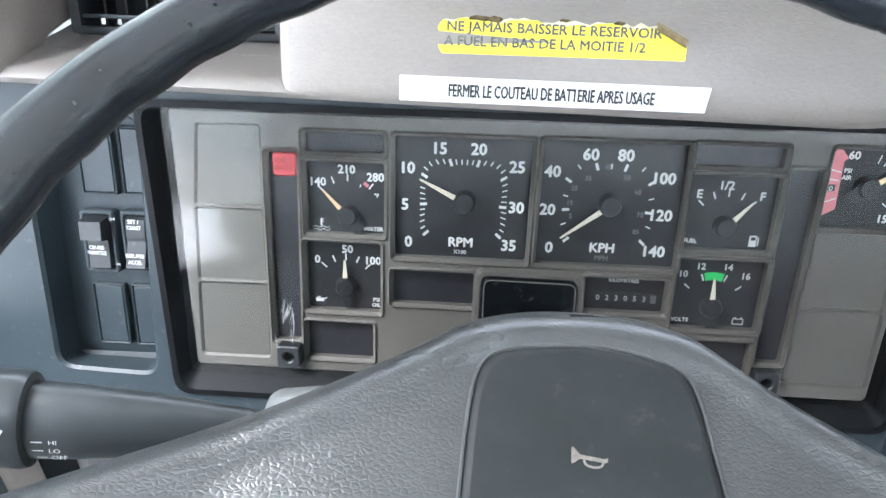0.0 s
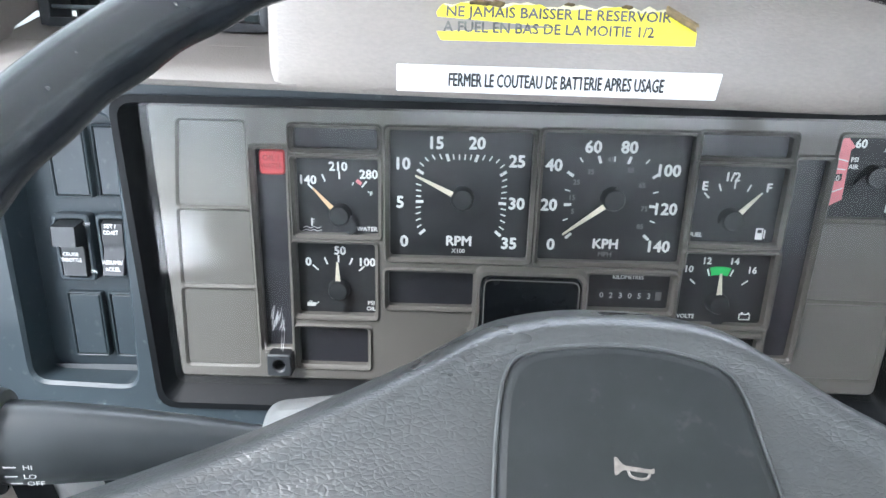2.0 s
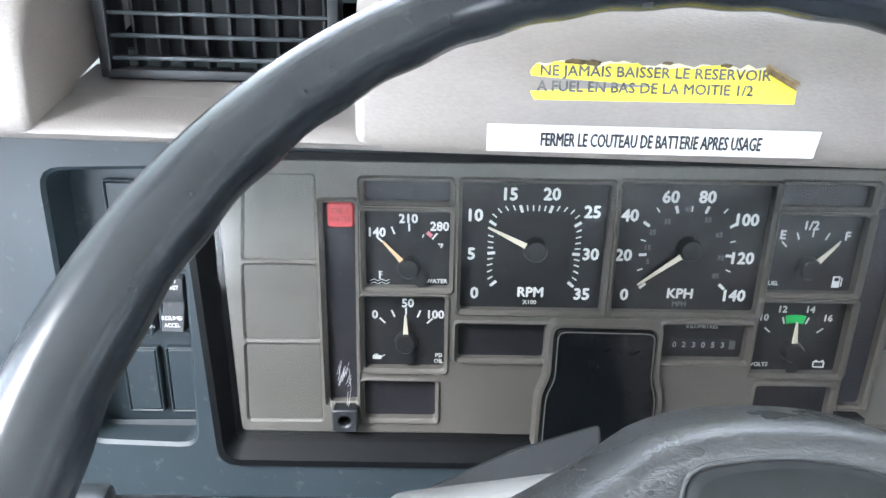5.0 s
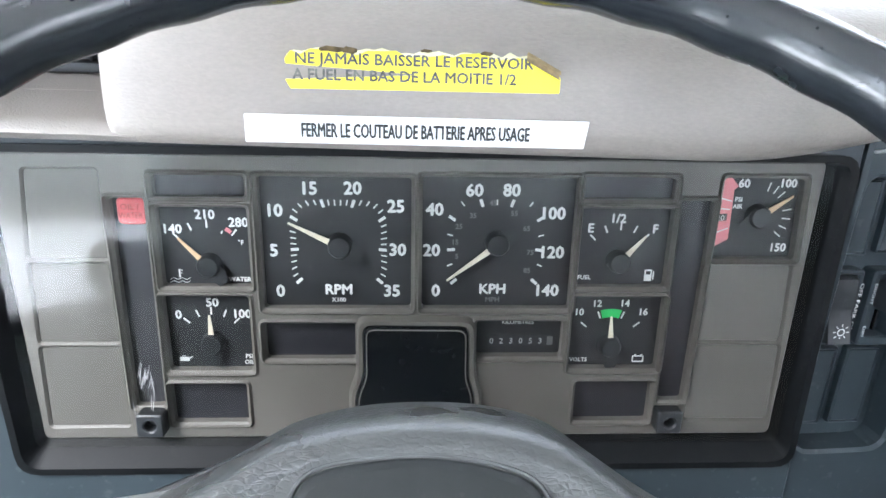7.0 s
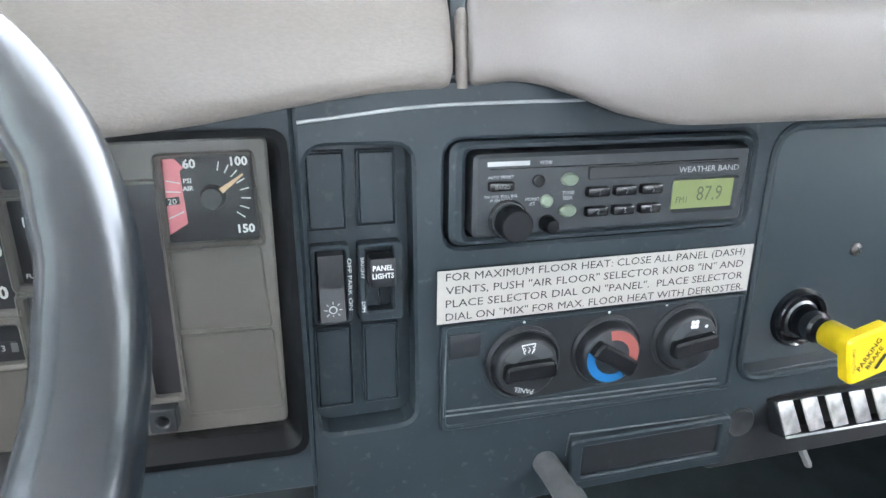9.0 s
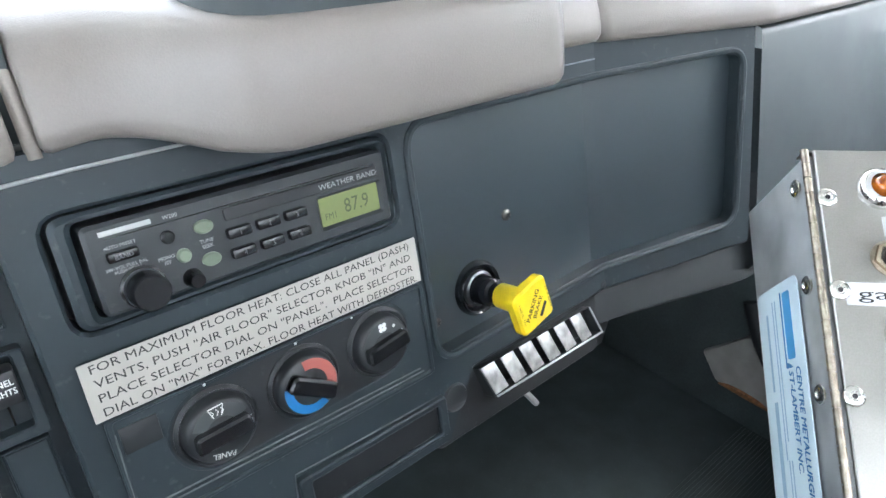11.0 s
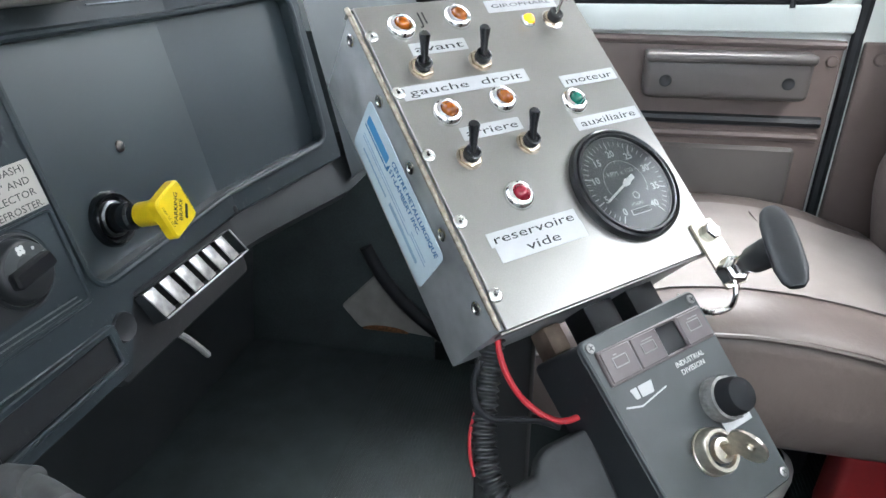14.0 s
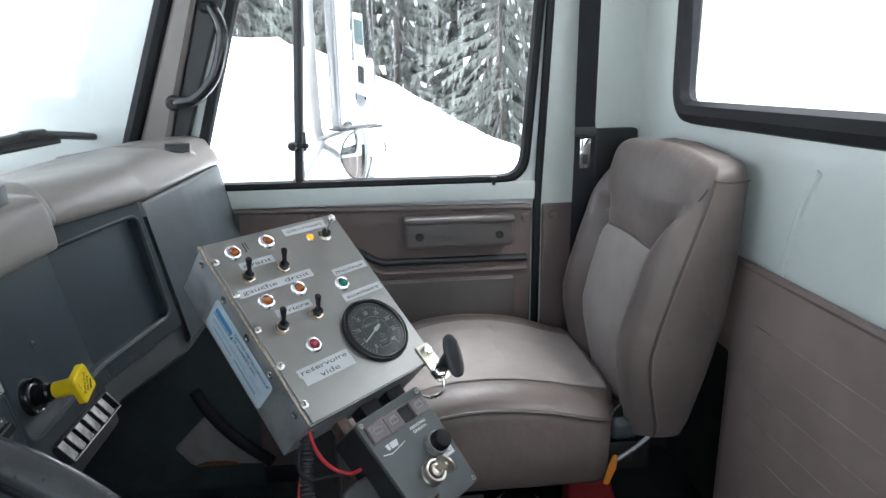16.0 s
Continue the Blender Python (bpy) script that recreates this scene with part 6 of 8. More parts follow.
def toggle(u, v, label, metal=False):
    root = thing("toggle_switch", FB, label, "toggle switch", "toggle switches on the control box", origin=(u, v, 0.0014))
    nut = lathe([(0.0088, 0.0), (0.0088, 0.0022), (0.0078, 0.0028), (0.0056, 0.0028)], 6).tf(Matrix.Rotation(radians(12), 4, "Z"))
    part("washer", lathe([(0.0098, 0.0), (0.0098, 0.0007), (0.006, 0.0008)], 26).at(u, v, 0.0014), RUSTY if not metal else CHROME, root)
    part("nut", nut.at(u, v, 0.0020), BRASS, root, "hexagonal nickel nut")
    part("bush", lathe([(0.0062, 0.002), (0.0062, 0.0085), (0.0050, 0.0090), (0.0040, 0.0080), (0, 0.0080)], 20).at(u, v, 0.0014), BLACK_GLOSS if not metal else BLACK, root)
    tip = Vector((0.0040, 0.0087, 0.0250)) if metal else Vector((0.0020, 0.0138, 0.0210))
    part("lever", sweep([(0, 0, 0.007), tip * 0.55 + Vector((0, 0, 0.003)), tip * 0.97, tip, tip + Vector((0, 0.0002, 0.0009))], lambda s: (0.0026, 0.0031, 0.0042, 0.0041, 0.0030)[min(4, int(s * 4.01))] * (0.6 if metal else 1.0), 14).at(u, v, 0.0014), CHROME if metal else BLACK_GLOSS, root, "bright metal lever" if metal else "black plastic lever")


toggle(0.0342, 0.2000, "toggle switch with a black lever and rusty nickel nut")
toggle(0.0862, 0.1995, "toggle switch with a black lever and rusty nickel nut")
toggle(0.0368, 0.1215, "toggle switch with a black lever and rusty nickel nut")
toggle(0.0896, 0.1222, "toggle switch with a black lever and rusty nickel nut")
toggle(0.1756, 0.2300, "toggle switch with a bright metal lever", True)


TAPE = surface("greyish_label_tape", (0.47, 0.48, 0.49), 0.42, spots=0.06, spot_size=0.02)


def tape(text, u0, v0, u1, v1, size, label, lines=None, width=None, lift=0.0):
    root = solo("label_tape", slab(rect(u0, v0, u1, v1), 0.0018 + lift, 0.0014, 0.0002, 0.0001), TAPE, FB, label, "label", "lettered tapes on the control box", origin=((u0 + u1) / 2, v0, 0.0014))
    g = Geo()
    for t, u, v, wd in lines or [(text, (u0 + u1) / 2, (v0 + v1) / 2, width or (u1 - u0) * 0.86)]:
        g = g + letters(t, u, v, size, 0.0020 + lift, wd)
    part("lettering", g, BLACK_INK, root)


tape("avant", 0.0330, 0.2120, 0.0820, 0.2228, 0.0062, "white tape lettered avant on the steel lid")
tape("", 0.0102, 0.1750, 0.1210, 0.1868, 0.0062, "white tape lettered gauche droit on the steel lid", [("gauche", 0.0405, 0.1812, 0.0500), ("droit", 0.0960, 0.1812, 0.0380)])
tape("arriere", 0.0400, 0.1350, 0.0925, 0.1458, 0.0062, "white tape lettered arriere on the steel lid")
tape("moteur", 0.1495, 0.1630, 0.2075, 0.1742, 0.0062, "white tape lettered moteur on the steel lid")
tape("auxiliaire", 0.1402, 0.1230, 0.2080, 0.1345, 0.0062, "white tape lettered auxiliaire on the steel lid")
tape("reservoire", 0.0205, 0.0535, 0.0976, 0.0640, 0.0068, "white tape lettered reservoire above a second tape", width=0.0690)
tape("vide", 0.0230, 0.0415, 0.0985, 0.0545, 0.0068, "white tape lettered vide overlapping the tape above", width=0.0290, lift=0.0001)
tape("GIROPHARE", 0.1175, 0.2435, 0.1888, 0.2557, 0.0038, "white tape lettered girophare on the steel lid")
solo("marker_scrawl", letters("JI", 0.0545, 0.2455, 0.0120, 0.0017, 0.0075, 0.0), BLACK_INK, FB, "two black felt-pen strokes on the steel lid", "marking", origin=(0.0545, 0.2395, 0.0016))

cap_bolt = thing("lid_bolt", FB, "round steel bolt at the corner of the lid", "bolt", origin=(0.2050, 0.2535, 0.0014))
part("washer", lathe([(0.0062, 0.0014), (0.0062, 0.0022), (0.0050, 0.0024)], 22).at(0.2050, 0.2535), RIVET, cap_bolt)
part("head", lathe([(0.0048, 0.0022), (0.0047, 0.0048), (0.0036, 0.0056), (0.0026, 0.0050), (0, 0.0050)], 18).at(0.2050, 0.2535), RIVET, cap_bolt)

# auxiliary engine gauge
ag = thing("auxiliary_tachometer", FB, "round black auxiliary engine tachometer with a thick rim", "gauge", origin=(0.1524, 0.0704, 0.0014))
AM = Matrix.Translation((0.1524, 0.0704, 0.0014))
part("rim", lathe([(0.0472, 0.0), (0.0476, 0.0030), (0.0465, 0.0062), (0.0446, 0.0072), (0.0432, 0.0058), (0.0424, 0.0072), (0.0408, 0.0074), (0.0398, 0.0050)], 56).tf(AM), BLACK_GLOSS, ag, "thick glossy black rim")
dialf = part("dial", disc(0.0404, 0.0030, 48).tf(AM), surface("grey_black_dial", (0.058, 0.063, 0.064), 0.45), ag)
g = Geo()
for k in range(41):
    a = radians(235 - 290 * k / 40)
    ln = 0.0062 if k % 5 == 0 else 0.0042
    g = g + bar(0.0365 * math.cos(a), 0.0365 * math.sin(a), (0.0365 - ln) * math.cos(a), (0.0365 - ln) * math.sin(a), 0.0010 if k % 5 == 0 else 0.0006, 0.0033)
for k, t in enumerate(("0", "5", "10", "15", "20", "25", "30", "35", "40")):
    a = radians(235 - 290 * k / 8)
    g = g + letters(t, 0.0268 * math.cos(a), 0.0262 * math.sin(a), 0.0058, 0.0034, bold=0.02)
for k in range(5):   # a small engine outline between the scale and the hours
    a0, a1 = TAU * k / 5, TAU * (k + 1) / 5
    g = g + bar(0.0032 * math.cos(a0) + 0.003, 0.0032 * math.sin(a0) - 0.0115, 0.0032 * math.cos(a1) + 0.003, 0.0032 * math.sin(a1) - 0.0115, 0.0006, 0.0034)
for k in range(5):
    a = radians(150 - 60 * k)
    g = g + bar(0.0175 * math.cos(a), 0.0175 * math.sin(a), 0.0195 * math.cos(a), 0.0195 * math.sin(a), 0.0005, 0.0034)
g = g + letters("RPM x 100", 0.0, 0.0095, 0.0042, 0.0034, 0.026) + letters("HOURS", 0.0, -0.0180, 0.0026, 0.0034) + rbox(0, -0.0240, 0.0033, 0.0190, 0.0045, 0.0003, 0.0)
for k in range(24):
    a0, a1 = radians(215 - 10.4 * k), radians(215 - 10.4 * (k + 1))
    g = g + bar(0.0195 * math.cos(a0), 0.0195 * math.sin(a0), 0.0195 * math.cos(a1), 0.0195 * math.sin(a1), 0.0004, 0.0033)
part("markings", g.tf(AM), GREY_INK, dialf)
part("counter", (rbox(0, -0.0240, 0.0036, 0.0178, 0.0036, 0.0003, 0.0)).tf(AM), GAUGE, dialf)
na = radians(203)
part("needle", (bar(-0.010 * math.cos(na), -0.010 * math.sin(na), 0.0280 * math.cos(na), 0.0280 * math.sin(na), 0.0018, 0.0046) + bar(-0.010 * math.cos(na), -0.010 * math.sin(na), 0.004 * math.cos(na), 0.004 * math.sin(na), 0.0042, 0.0044) + disc(0.0032, 0.0048, 16)).tf(AM), WHITE_INK, ag, "white needle")
gl = part("glass", lathe([(0.0402, 0.0058), (0.02, 0.0064), (0, 0.0066)], 40).tf(AM), LENS, ag, "clear glass")
gl.visible_shadow = False

# maker's sticker on the side
def side_rect(v0, d0, v1, d1, z0, z1, r):
    return slab(rect(v0, d0, v1, d1), z1, z0, r, 0.0001).tf(on_side(0, 0))


st = solo("maker_sticker", side_rect(0.0640, 0.0235, 0.1985, 0.0800, 0.0011, 0.0016, 0.006), surface("pale_blue_sticker", (0.56, 0.67, 0.73), 0.35, spots=0.05, spot_size=0.02), FB, "pale blue metalwork maker's sticker on the side of the box", "sticker", origin=(0, 0.13, -0.05))


def side_text(text, v, d, size, width):
    return letters(text, 0, 0, size, 0.0018, width, shear=0.25, fat=0.0004).tf(on_side(v, d) @ Matrix.Rotation(radians(180), 4, "Z"))


part("maker_shape", slab([(0.1535, 0.0345), (0.1920, 0.0345), (0.1920, 0.0440), (0.1535, 0.0440)], 0.0018, 0.0012, 0.002, 0.0001).tf(on_side(0, 0)), surface("bright_blue_ink", (0.06, 0.27, 0.55), 0.5), st, "plain blue shape in place of the maker's mark")
part("maker_rule", slab([(0.1490, 0.0460), (0.1930, 0.0460), (0.1930, 0.0475), (0.1490, 0.0475)], 0.0018, 0.0012, 0.0005, 0.0001).tf(on_side(0, 0)) + slab([(0.1490, 0.0385), (0.1520, 0.0440), (0.1520, 0.0475), (0.1490, 0.0475)], 0.0018, 0.0012, 0.0003, 0.0001).tf(on_side(0, 0)), BLUE_INK, st)
part("lettering", side_text("CENTRE METALLURGIQUE", 0.1085, 0.0325, 0.0058, 0.0800) + side_text("ST-LAMBERT INC.", 0.1205, 0.0415, 0.0058, 0.0540), BLUE_INK, st)
bars = Geo()
for v0, v1, d, h in ((0.080, 0.132, 0.0640, 0.0045), (0.138, 0.184, 0.0660, 0.0026), (0.110, 0.190, 0.0545, 0.0012), (0.100, 0.190, 0.0580, 0.0012), (0.074, 0.100, 0.0520, 0.0012), (0.072, 0.100, 0.0555, 0.0012)):
    bars = bars + slab(rect(v0, d, v1, d + h), 0.0018, 0.0012, 0.0002, 0.0001).tf(on_side(0, 0))
part("fine_print", bars, surface("faded_blue_ink", (0.26, 0.40, 0.53), 0.5), st, "plain bars of unreadable print")

# post, bracket and pull handle
POST_BLACK = surface("matt_black_post", (0.005, 0.006, 0.007), 0.6)
post = thing("box_post", W, "black square steel post that carries the control box", "post", origin=(0.76, 0.09, FLOOR_Z))
part("tube", rbox(0.725, 0.022, 0.81, 0.05, 0.05, 0.62, 0.004), POST_BLACK, post)
part("foot", rbox(0.725, 0.022, FLOOR_Z + 0.006, 0.16, 0.16, 0.012, 0.003), BLACK, post)
part("arm", rbox(0, 0, 0, 0.03, 0.20, 0.03, 0.003).tf(FB @ Matrix.Translation((0.115, -0.02, -0.060))), BLACK, post)
part("arm", rbox(0, 0, 0, 0.03, 0.20, 0.03, 0.003).tf(FB @ Matrix.Translation((0.160, -0.02, -0.060))), BLACK, post)
part("bracket", rbox(0, 0, 0, 0.016, 0.022, 0.022, 0.002).tf(FB @ Matrix.Translation((0.070, -0.012, -0.060))), surface("rusty_brown_steel", (0.16, 0.12, 0.09), 0.6, 0.5, spots=0.3, spot_size=0.01), post)
hnd = thing("pull_handle", FB, "black T-handled choke pull on a bright steel bracket", "pull handle", origin=(0.222, 0.0, 0.0))
part("bracket", plate(rect(0.1900, -0.0320, 0.2140, 0.0240), (), 0.0042, 0.0018, 0.003, c=0.0006, back=True), surface("yellowed_zinc", (0.50, 0.47, 0.38), 0.35, 1.0, spots=0.15, spot_size=0.01), hnd)
part("bolt", lathe([(0.0075, 0.0), (0.0075, 0.0050), (0.0060, 0.0062), (0, 0.0062)], 6).at(0.2030, 0.0130, 0.0040), CHROME, hnd)
NUT, GRIP_A, GRIP_B = Vector((0.1900, -0.0210, 0.0150)), Vector((0.1870, 0.0030, 0.0710)), Vector((0.1500, -0.0500, 0.0840))
GRIP = (GRIP_A + GRIP_B) / 2
HM = Matrix.Translation(NUT) @ (GRIP - NUT).to_track_quat("Z", "Y").to_matrix().to_4x4()
part("nut", lathe([(0.0105, -0.004), (0.0105, 0.008), (0.0085, 0.010), (0.0070, 0.010), (0.0070, 0.020), (0, 0.020)], 6).tf(HM), CHROME, hnd, "bright hexagonal nut")
part("stem", lathe([(0.0060, 0.016), (0.0062, 0.026), (0.0095, 0.032), (0.0105, 0.052), (0.0085, 0.060)], 20).tf(HM), BLACK, hnd)
grip_axis = (GRIP_A - GRIP_B).normalized()
part("grip", sweep([GRIP_B, GRIP_B + grip_axis * 0.004, GRIP_B + grip_axis * 0.014, GRIP, GRIP_A - grip_axis * 0.014, GRIP_A - grip_axis * 0.004, GRIP_A], lambda q: (0.0045, 0.0075, 0.0098, 0.0105, 0.0098, 0.0075, 0.0045)[min(6, round(q * 6))], 16, flat=0.45), BLACK, hnd, "black moulded T grip", soft=60)
part("clamp", sweep(smooth_path([(0.165, -0.020, -0.02), (0.175, -0.040, -0.012), (0.192, -0.044, -0.004), (0.200, -0.030, 0.004), (0.192, -0.022, 0.008)], 5), 0.0022, 8), CHROME, hnd)

# ---- starter box ----
FI = Matrix(((0.70142, 0.4918, -0.51589, 0.542), (-0.71159, 0.52448, -0.4675, -0.114), (0.04066, 0.69502, 0.71784, 1.065), (0, 0, 0, 1)))
IW, IH, ID = 0.0965, 0.1330, 0.060
sb = thing("starter_box", FI, "dark grey auxiliary engine starter box with key and push button", "starter box", origin=(IW / 2, 0, -ID))
COVER_OUT = [(-0.0025, -0.0012), (0.0928, 0.0008), (0.0958, 0.1352), (-0.0108, 0.1336)]
part("body", slab(COVER_OUT, -0.001, -ID, 0.006, 0.003), BLACK, sb)
cover = part("cover", slab(grown(COVER_OUT, 0.001), 0.003, -0.001, 0.006, 0.0012), surface("dark_grey_cover", (0.050, 0.057, 0.057), 0.42, spots=0.1, spot_size=0.02, bump=0.1, bump_size=0.001), sb, "dark grey cover")
DULL_SCREW = surface("dull_screw", (0.30, 0.30, 0.29), 0.35, 1.0)
for u, v in ((-0.0055, 0.1285), (0.0905, 0.1300), (0.0873, 0.0060), (0.0024, 0.0042)):
    part("screw", lathe([(0.0034, 0.003), (0.0032, 0.0040), (0.0018, 0.0045), (0, 0.0045)], 14).at(u, v), DULL_SCREW, sb)
    part("screw_slot", bar(u - 0.0018, v - 0.0010, u + 0.0018, v + 0.0010, 0.0008, 0.00455) + bar(u - 0.0010, v + 0.0018, u + 0.0010, v - 0.0018, 0.0008, 0.00455), BLACK, sb)
KEY_METAL = surface("worn_nickel", (0.60, 0.55, 0.47), 0.30, 1.0, spots=0.15, spot_size=0.004)
WARN = surface("dark_maroon_window", (0.085, 0.066, 0.066), 0.3, spots=0.1, spot_size=0.01)
part("window_bar", plate(rect(-0.0045, 0.1012, 0.0925, 0.1248), [rect(0.0475, 0.1035, 0.0668, 0.1225)], 0.0052, 0.0030, 0.002, 0.001, 0.0008), WARN, sb, "raised brown bar with four windows")
for k, (u0, u1) in enumerate(((-0.0030, 0.0222), (0.0232, 0.0468), (0.0676, 0.0905))):
    wdw = part("warning_window", slab(rect(u0, 0.1028, u1, 0.1232), 0.0062, 0.003, 0.001, 0.0006), WARN, sb, "dark maroon warning window")
    c = (u0 + u1) / 2
    part("symbol", plate(rect(c - 0.006, 0.1105, c + 0.006, 0.1175), [rect(c - 0.0052, 0.1113, c + 0.0052, 0.1167)], 0.0066, 0.0060, 0.0003, 0.0002, 0.0001) + bar(c - 0.004, 0.1190, c + (0.006 if k else -0.001), 0.1190, 0.0007, 0.0066), surface("faint_grey_ink", (0.22, 0.20, 0.20), 0.5), wdw)
part("open_slot", rbox(0.0572, 0.1130, 0.0030, 0.0190, 0.0188, 0.0012, 0.0002), GAUGE, sb, "empty warning window slot")
part("lettering", letters("INDUSTRIAL", 0.0637, 0.0954, 0.0036, 0.0033, 0.0270, 0.01) + letters("DIVISION", 0.0630, 0.0898, 0.0036, 0.0033, 0.0220, 0.01), WHITE_INK, sb)
part("maker_mark", slab([(0.0072, 0.0951), (0.0125, 0.0951), (0.0125, 0.0882), (0.0090, 0.0882)], 0.0034, 0.003, 0.0004, 0.0001) + slab([(0.0140, 0.0951), (0.0262, 0.0951), (0.0242, 0.0878), (0.0140, 0.0880)], 0.0034, 0.003, 0.0004, 0.0001) + bar(-0.0014, 0.0867, 0.0106, 0.0833, 0.0012, 0.0034) + bar(0.0106, 0.0833, 0.0349, 0.0872, 0.0010, 0.0034), surface("silver_ink", (0.45, 0.46, 0.46), 0.4), sb, "plain silver shape in place of the maker's mark")
part("button_collar", lathe([(0.0150, 0.003), (0.0150, 0.0080), (0.0142, 0.0135), (0.0125, 0.0140)], 30).at(0.0680, 0.0640), surface("dull_collar", (0.26, 0.26, 0.25), 0.5, 0.6, spots=0.3, spot_size=0.004), sb, "dull metal collar")
part("push_button", lathe([(0.0120, 0.012), (0.0122, 0.0200), (0.0105, 0.0250), (0.0060, 0.0270), (0, 0.0275)], 28).at(0.0680, 0.0640), RUBBER, sb, "black rubber push button")
part("key_barrel", lathe([(0.0150, 0.003), (0.0150, 0.0045), (0.0142, 0.0050), (0.0142, 0.0115), (0.0130, 0.0135), (0.0108, 0.0135), (0.0098, 0.0108), (0.0078, 0.0108), (0.0076, 0.0150), (0.0052, 0.0155), (0.0046, 0.0120), (0, 0.0120)], 30).at(0.0420, 0.0395), KEY_METAL, sb, "nickel key barrel")
part("keyway", ring_band(0.0420, 0.0395, 0.0078, 0.0099, 0, 360, 0.0110), BLACK, sb, "dark gap round the keyway")
KM = Matrix.Translation((0.0420, 0.0395, 0.0145)) @ Matrix.Rotation(radians(-71), 4, "Z") @ Matrix.Rotation(radians(90), 4, "X")
bow = [(0.0122 * math.cos(radians(a)), 0.0195 + 0.0112 * math.sin(radians(a))) for a in range(-70, 251, 20)]
part("key", plate([(-0.0040, 0.0), (0.0040, 0.0)] + bow, [[(0.0028 * math.cos(TAU * k / 12), 0.0225 + 0.0028 * math.sin(TAU * k / 12)) for k in range(12)]], 0.001, -0.001, 0.0006, 0.0005, 0.0003, True).tf(KM), KEY_METAL, sb, "steel key with a round bow")
part("tag", slab(rect(0.0612, 0.0436, 0.0872, 0.0538), 0.0034, 0.003, 0.0005, 0.0001), PAPER, sb, "white paper tag")
part("tag_lettering", letters("HEAT", 0.0800, 0.0487, 0.0034, 0.0036), BLACK_INK, sb)
part("small_toggle", (lathe([(0.0060, 0.003), (0.0060, 0.0055), (0.0040, 0.0060), (0.0036, 0.0100), (0, 0.0100)], 6) + sweep([(0, 0, 0.009), (0.004, 0.002, 0.020)], lambda s: 0.0014 + 0.0008 * s, 10)).at(0.0158, 0.0148), BRASS, sb, "small nickel toggle")

# conduit, wires and the rubber boot
cond = thing("cable_conduit", W, "black corrugated cable conduit with red wires under the box", "cable conduit", origin=(0.58, 0.0, 1.04))


def even(points, step):
    """The same path with points at equal steps."""
    out, left = [points[0]], step
    for a, b in zip(points, points[1:]):
        d = (b - a).length
        while d > left:
            a = a + (b - a) * (left / d)
            out.append(a)
            d, left = d - left, step
        left -= d
    return out


RIB = 0.0050
cpath = even(smooth_path([(0.6290, 0.0205, 1.1420), (0.6209, 0.0212, 1.1306), (0.6094, 0.0215, 1.1144), (0.6006, 0.0214, 1.1026), (0.5917, 0.0208, 1.0911), (0.5828, 0.0191, 1.0798), (0.5741, 0.0155, 1.0686), (0.5671, 0.0096, 1.0591), (0.5640, 0.0031, 1.0538), (0.5640, -0.0040, 1.0510)], 30), RIB / 8)
part("corrugated_tube", sweep(cpath, lambda s: 0.0078 + 0.0012 * math.cos(s * (len(cpath) - 1) * TAU / 8), 18), surface("conduit_plastic", (0.022, 0.024, 0.025), 0.38), cond, soft=150)
part("red_wire", sweep(smooth_path([(0.6200, 0.0165, 1.1480), (0.6176, 0.0162, 1.1388), (0.6127, 0.0131, 1.1302), (0.6075, 0.0075, 1.1207), (0.6025, -0.0010, 1.1110), (0.5989, -0.0124, 1.1028), (0.5975, -0.0247, 1.0978), (0.5989, -0.0344, 1.0973), (0.6040, -0.0440, 1.0995)], 6), 0.0023, 8), CABLE_RED, cond, "thick red wire")
part("red_wire", sweep(smooth_path([(0.6080, 0.0235, 1.1080), (0.5975, 0.0275, 1.0985), (0.5870, 0.0298, 1.0856), (0.5780, 0.0280, 1.0740), (0.5690, 0.0235, 1.0640)], 8), 0.0013, 8), CABLE_RED, cond, "thin red wire")
part("black_wire", sweep(smooth_path([(0.6110, 0.0270, 1.1290), (0.6010, 0.0300, 1.1180), (0.5910, 0.0260, 1.1060), (0.5880, 0.0140, 1.0990), (0.5915, -0.0020, 1.0985), (0.5948, -0.0160, 1.0975), (0.5960, -0.0300, 1.0935)], 8), 0.0024, 8), RUBBER, cond, "thin black wire")
# the boot swells from a round neck to a flat-sided box
NECK, SEAT_END = Vector((0.5640, -0.0030, 1.0510)), Vector((0.5960, -0.0580, 1.0640))
b_axis = (SEAT_END - NECK).normalized()
b_up = (Vector((0.0265, 0.0294, 0.0346)) - b_axis * Vector((0.0265, 0.0294, 0.0346)).dot(b_axis)).normalized()
b_out = b_axis.cross(b_up)
rows = []
for share, h, d, r in ((0.0, 0.0092, 0.0092, 0.0085), (0.18, 0.0098, 0.0098, 0.0090), (0.30, 0.0112, 0.0108, 0.0080), (0.40, 0.0175, 0.0135, 0.0060), (0.50, 0.0215, 0.0150, 0.0040), (0.60, 0.0232, 0.0155, 0.0030), (0.97, 0.0245, 0.0160, 0.0030), (1.0, 0.0230, 0.0145, 0.0020)):
    c = NECK + (SEAT_END - NECK) * share + b_up * (0.0020 if share > 0.35 else 0.0)
    rows.append([c + b_up * q.x + b_out * q.y for q in rpoly(rect(-h, -d, h, d), r, 3)])
m = len(rows[0])
boot = loft(rows, closed=True) + Geo(rows[0], [tuple(reversed(range(m)))]) + Geo(rows[-1], [tuple(range(m))])
part("boot", boot, surface("grey_black_rubber", (0.036, 0.039, 0.040), 0.55, spots=0.2, spot_size=0.02, bump=0.2, bump_size=0.002), cond, "grey-black flat-sided rubber boot", soft=35)

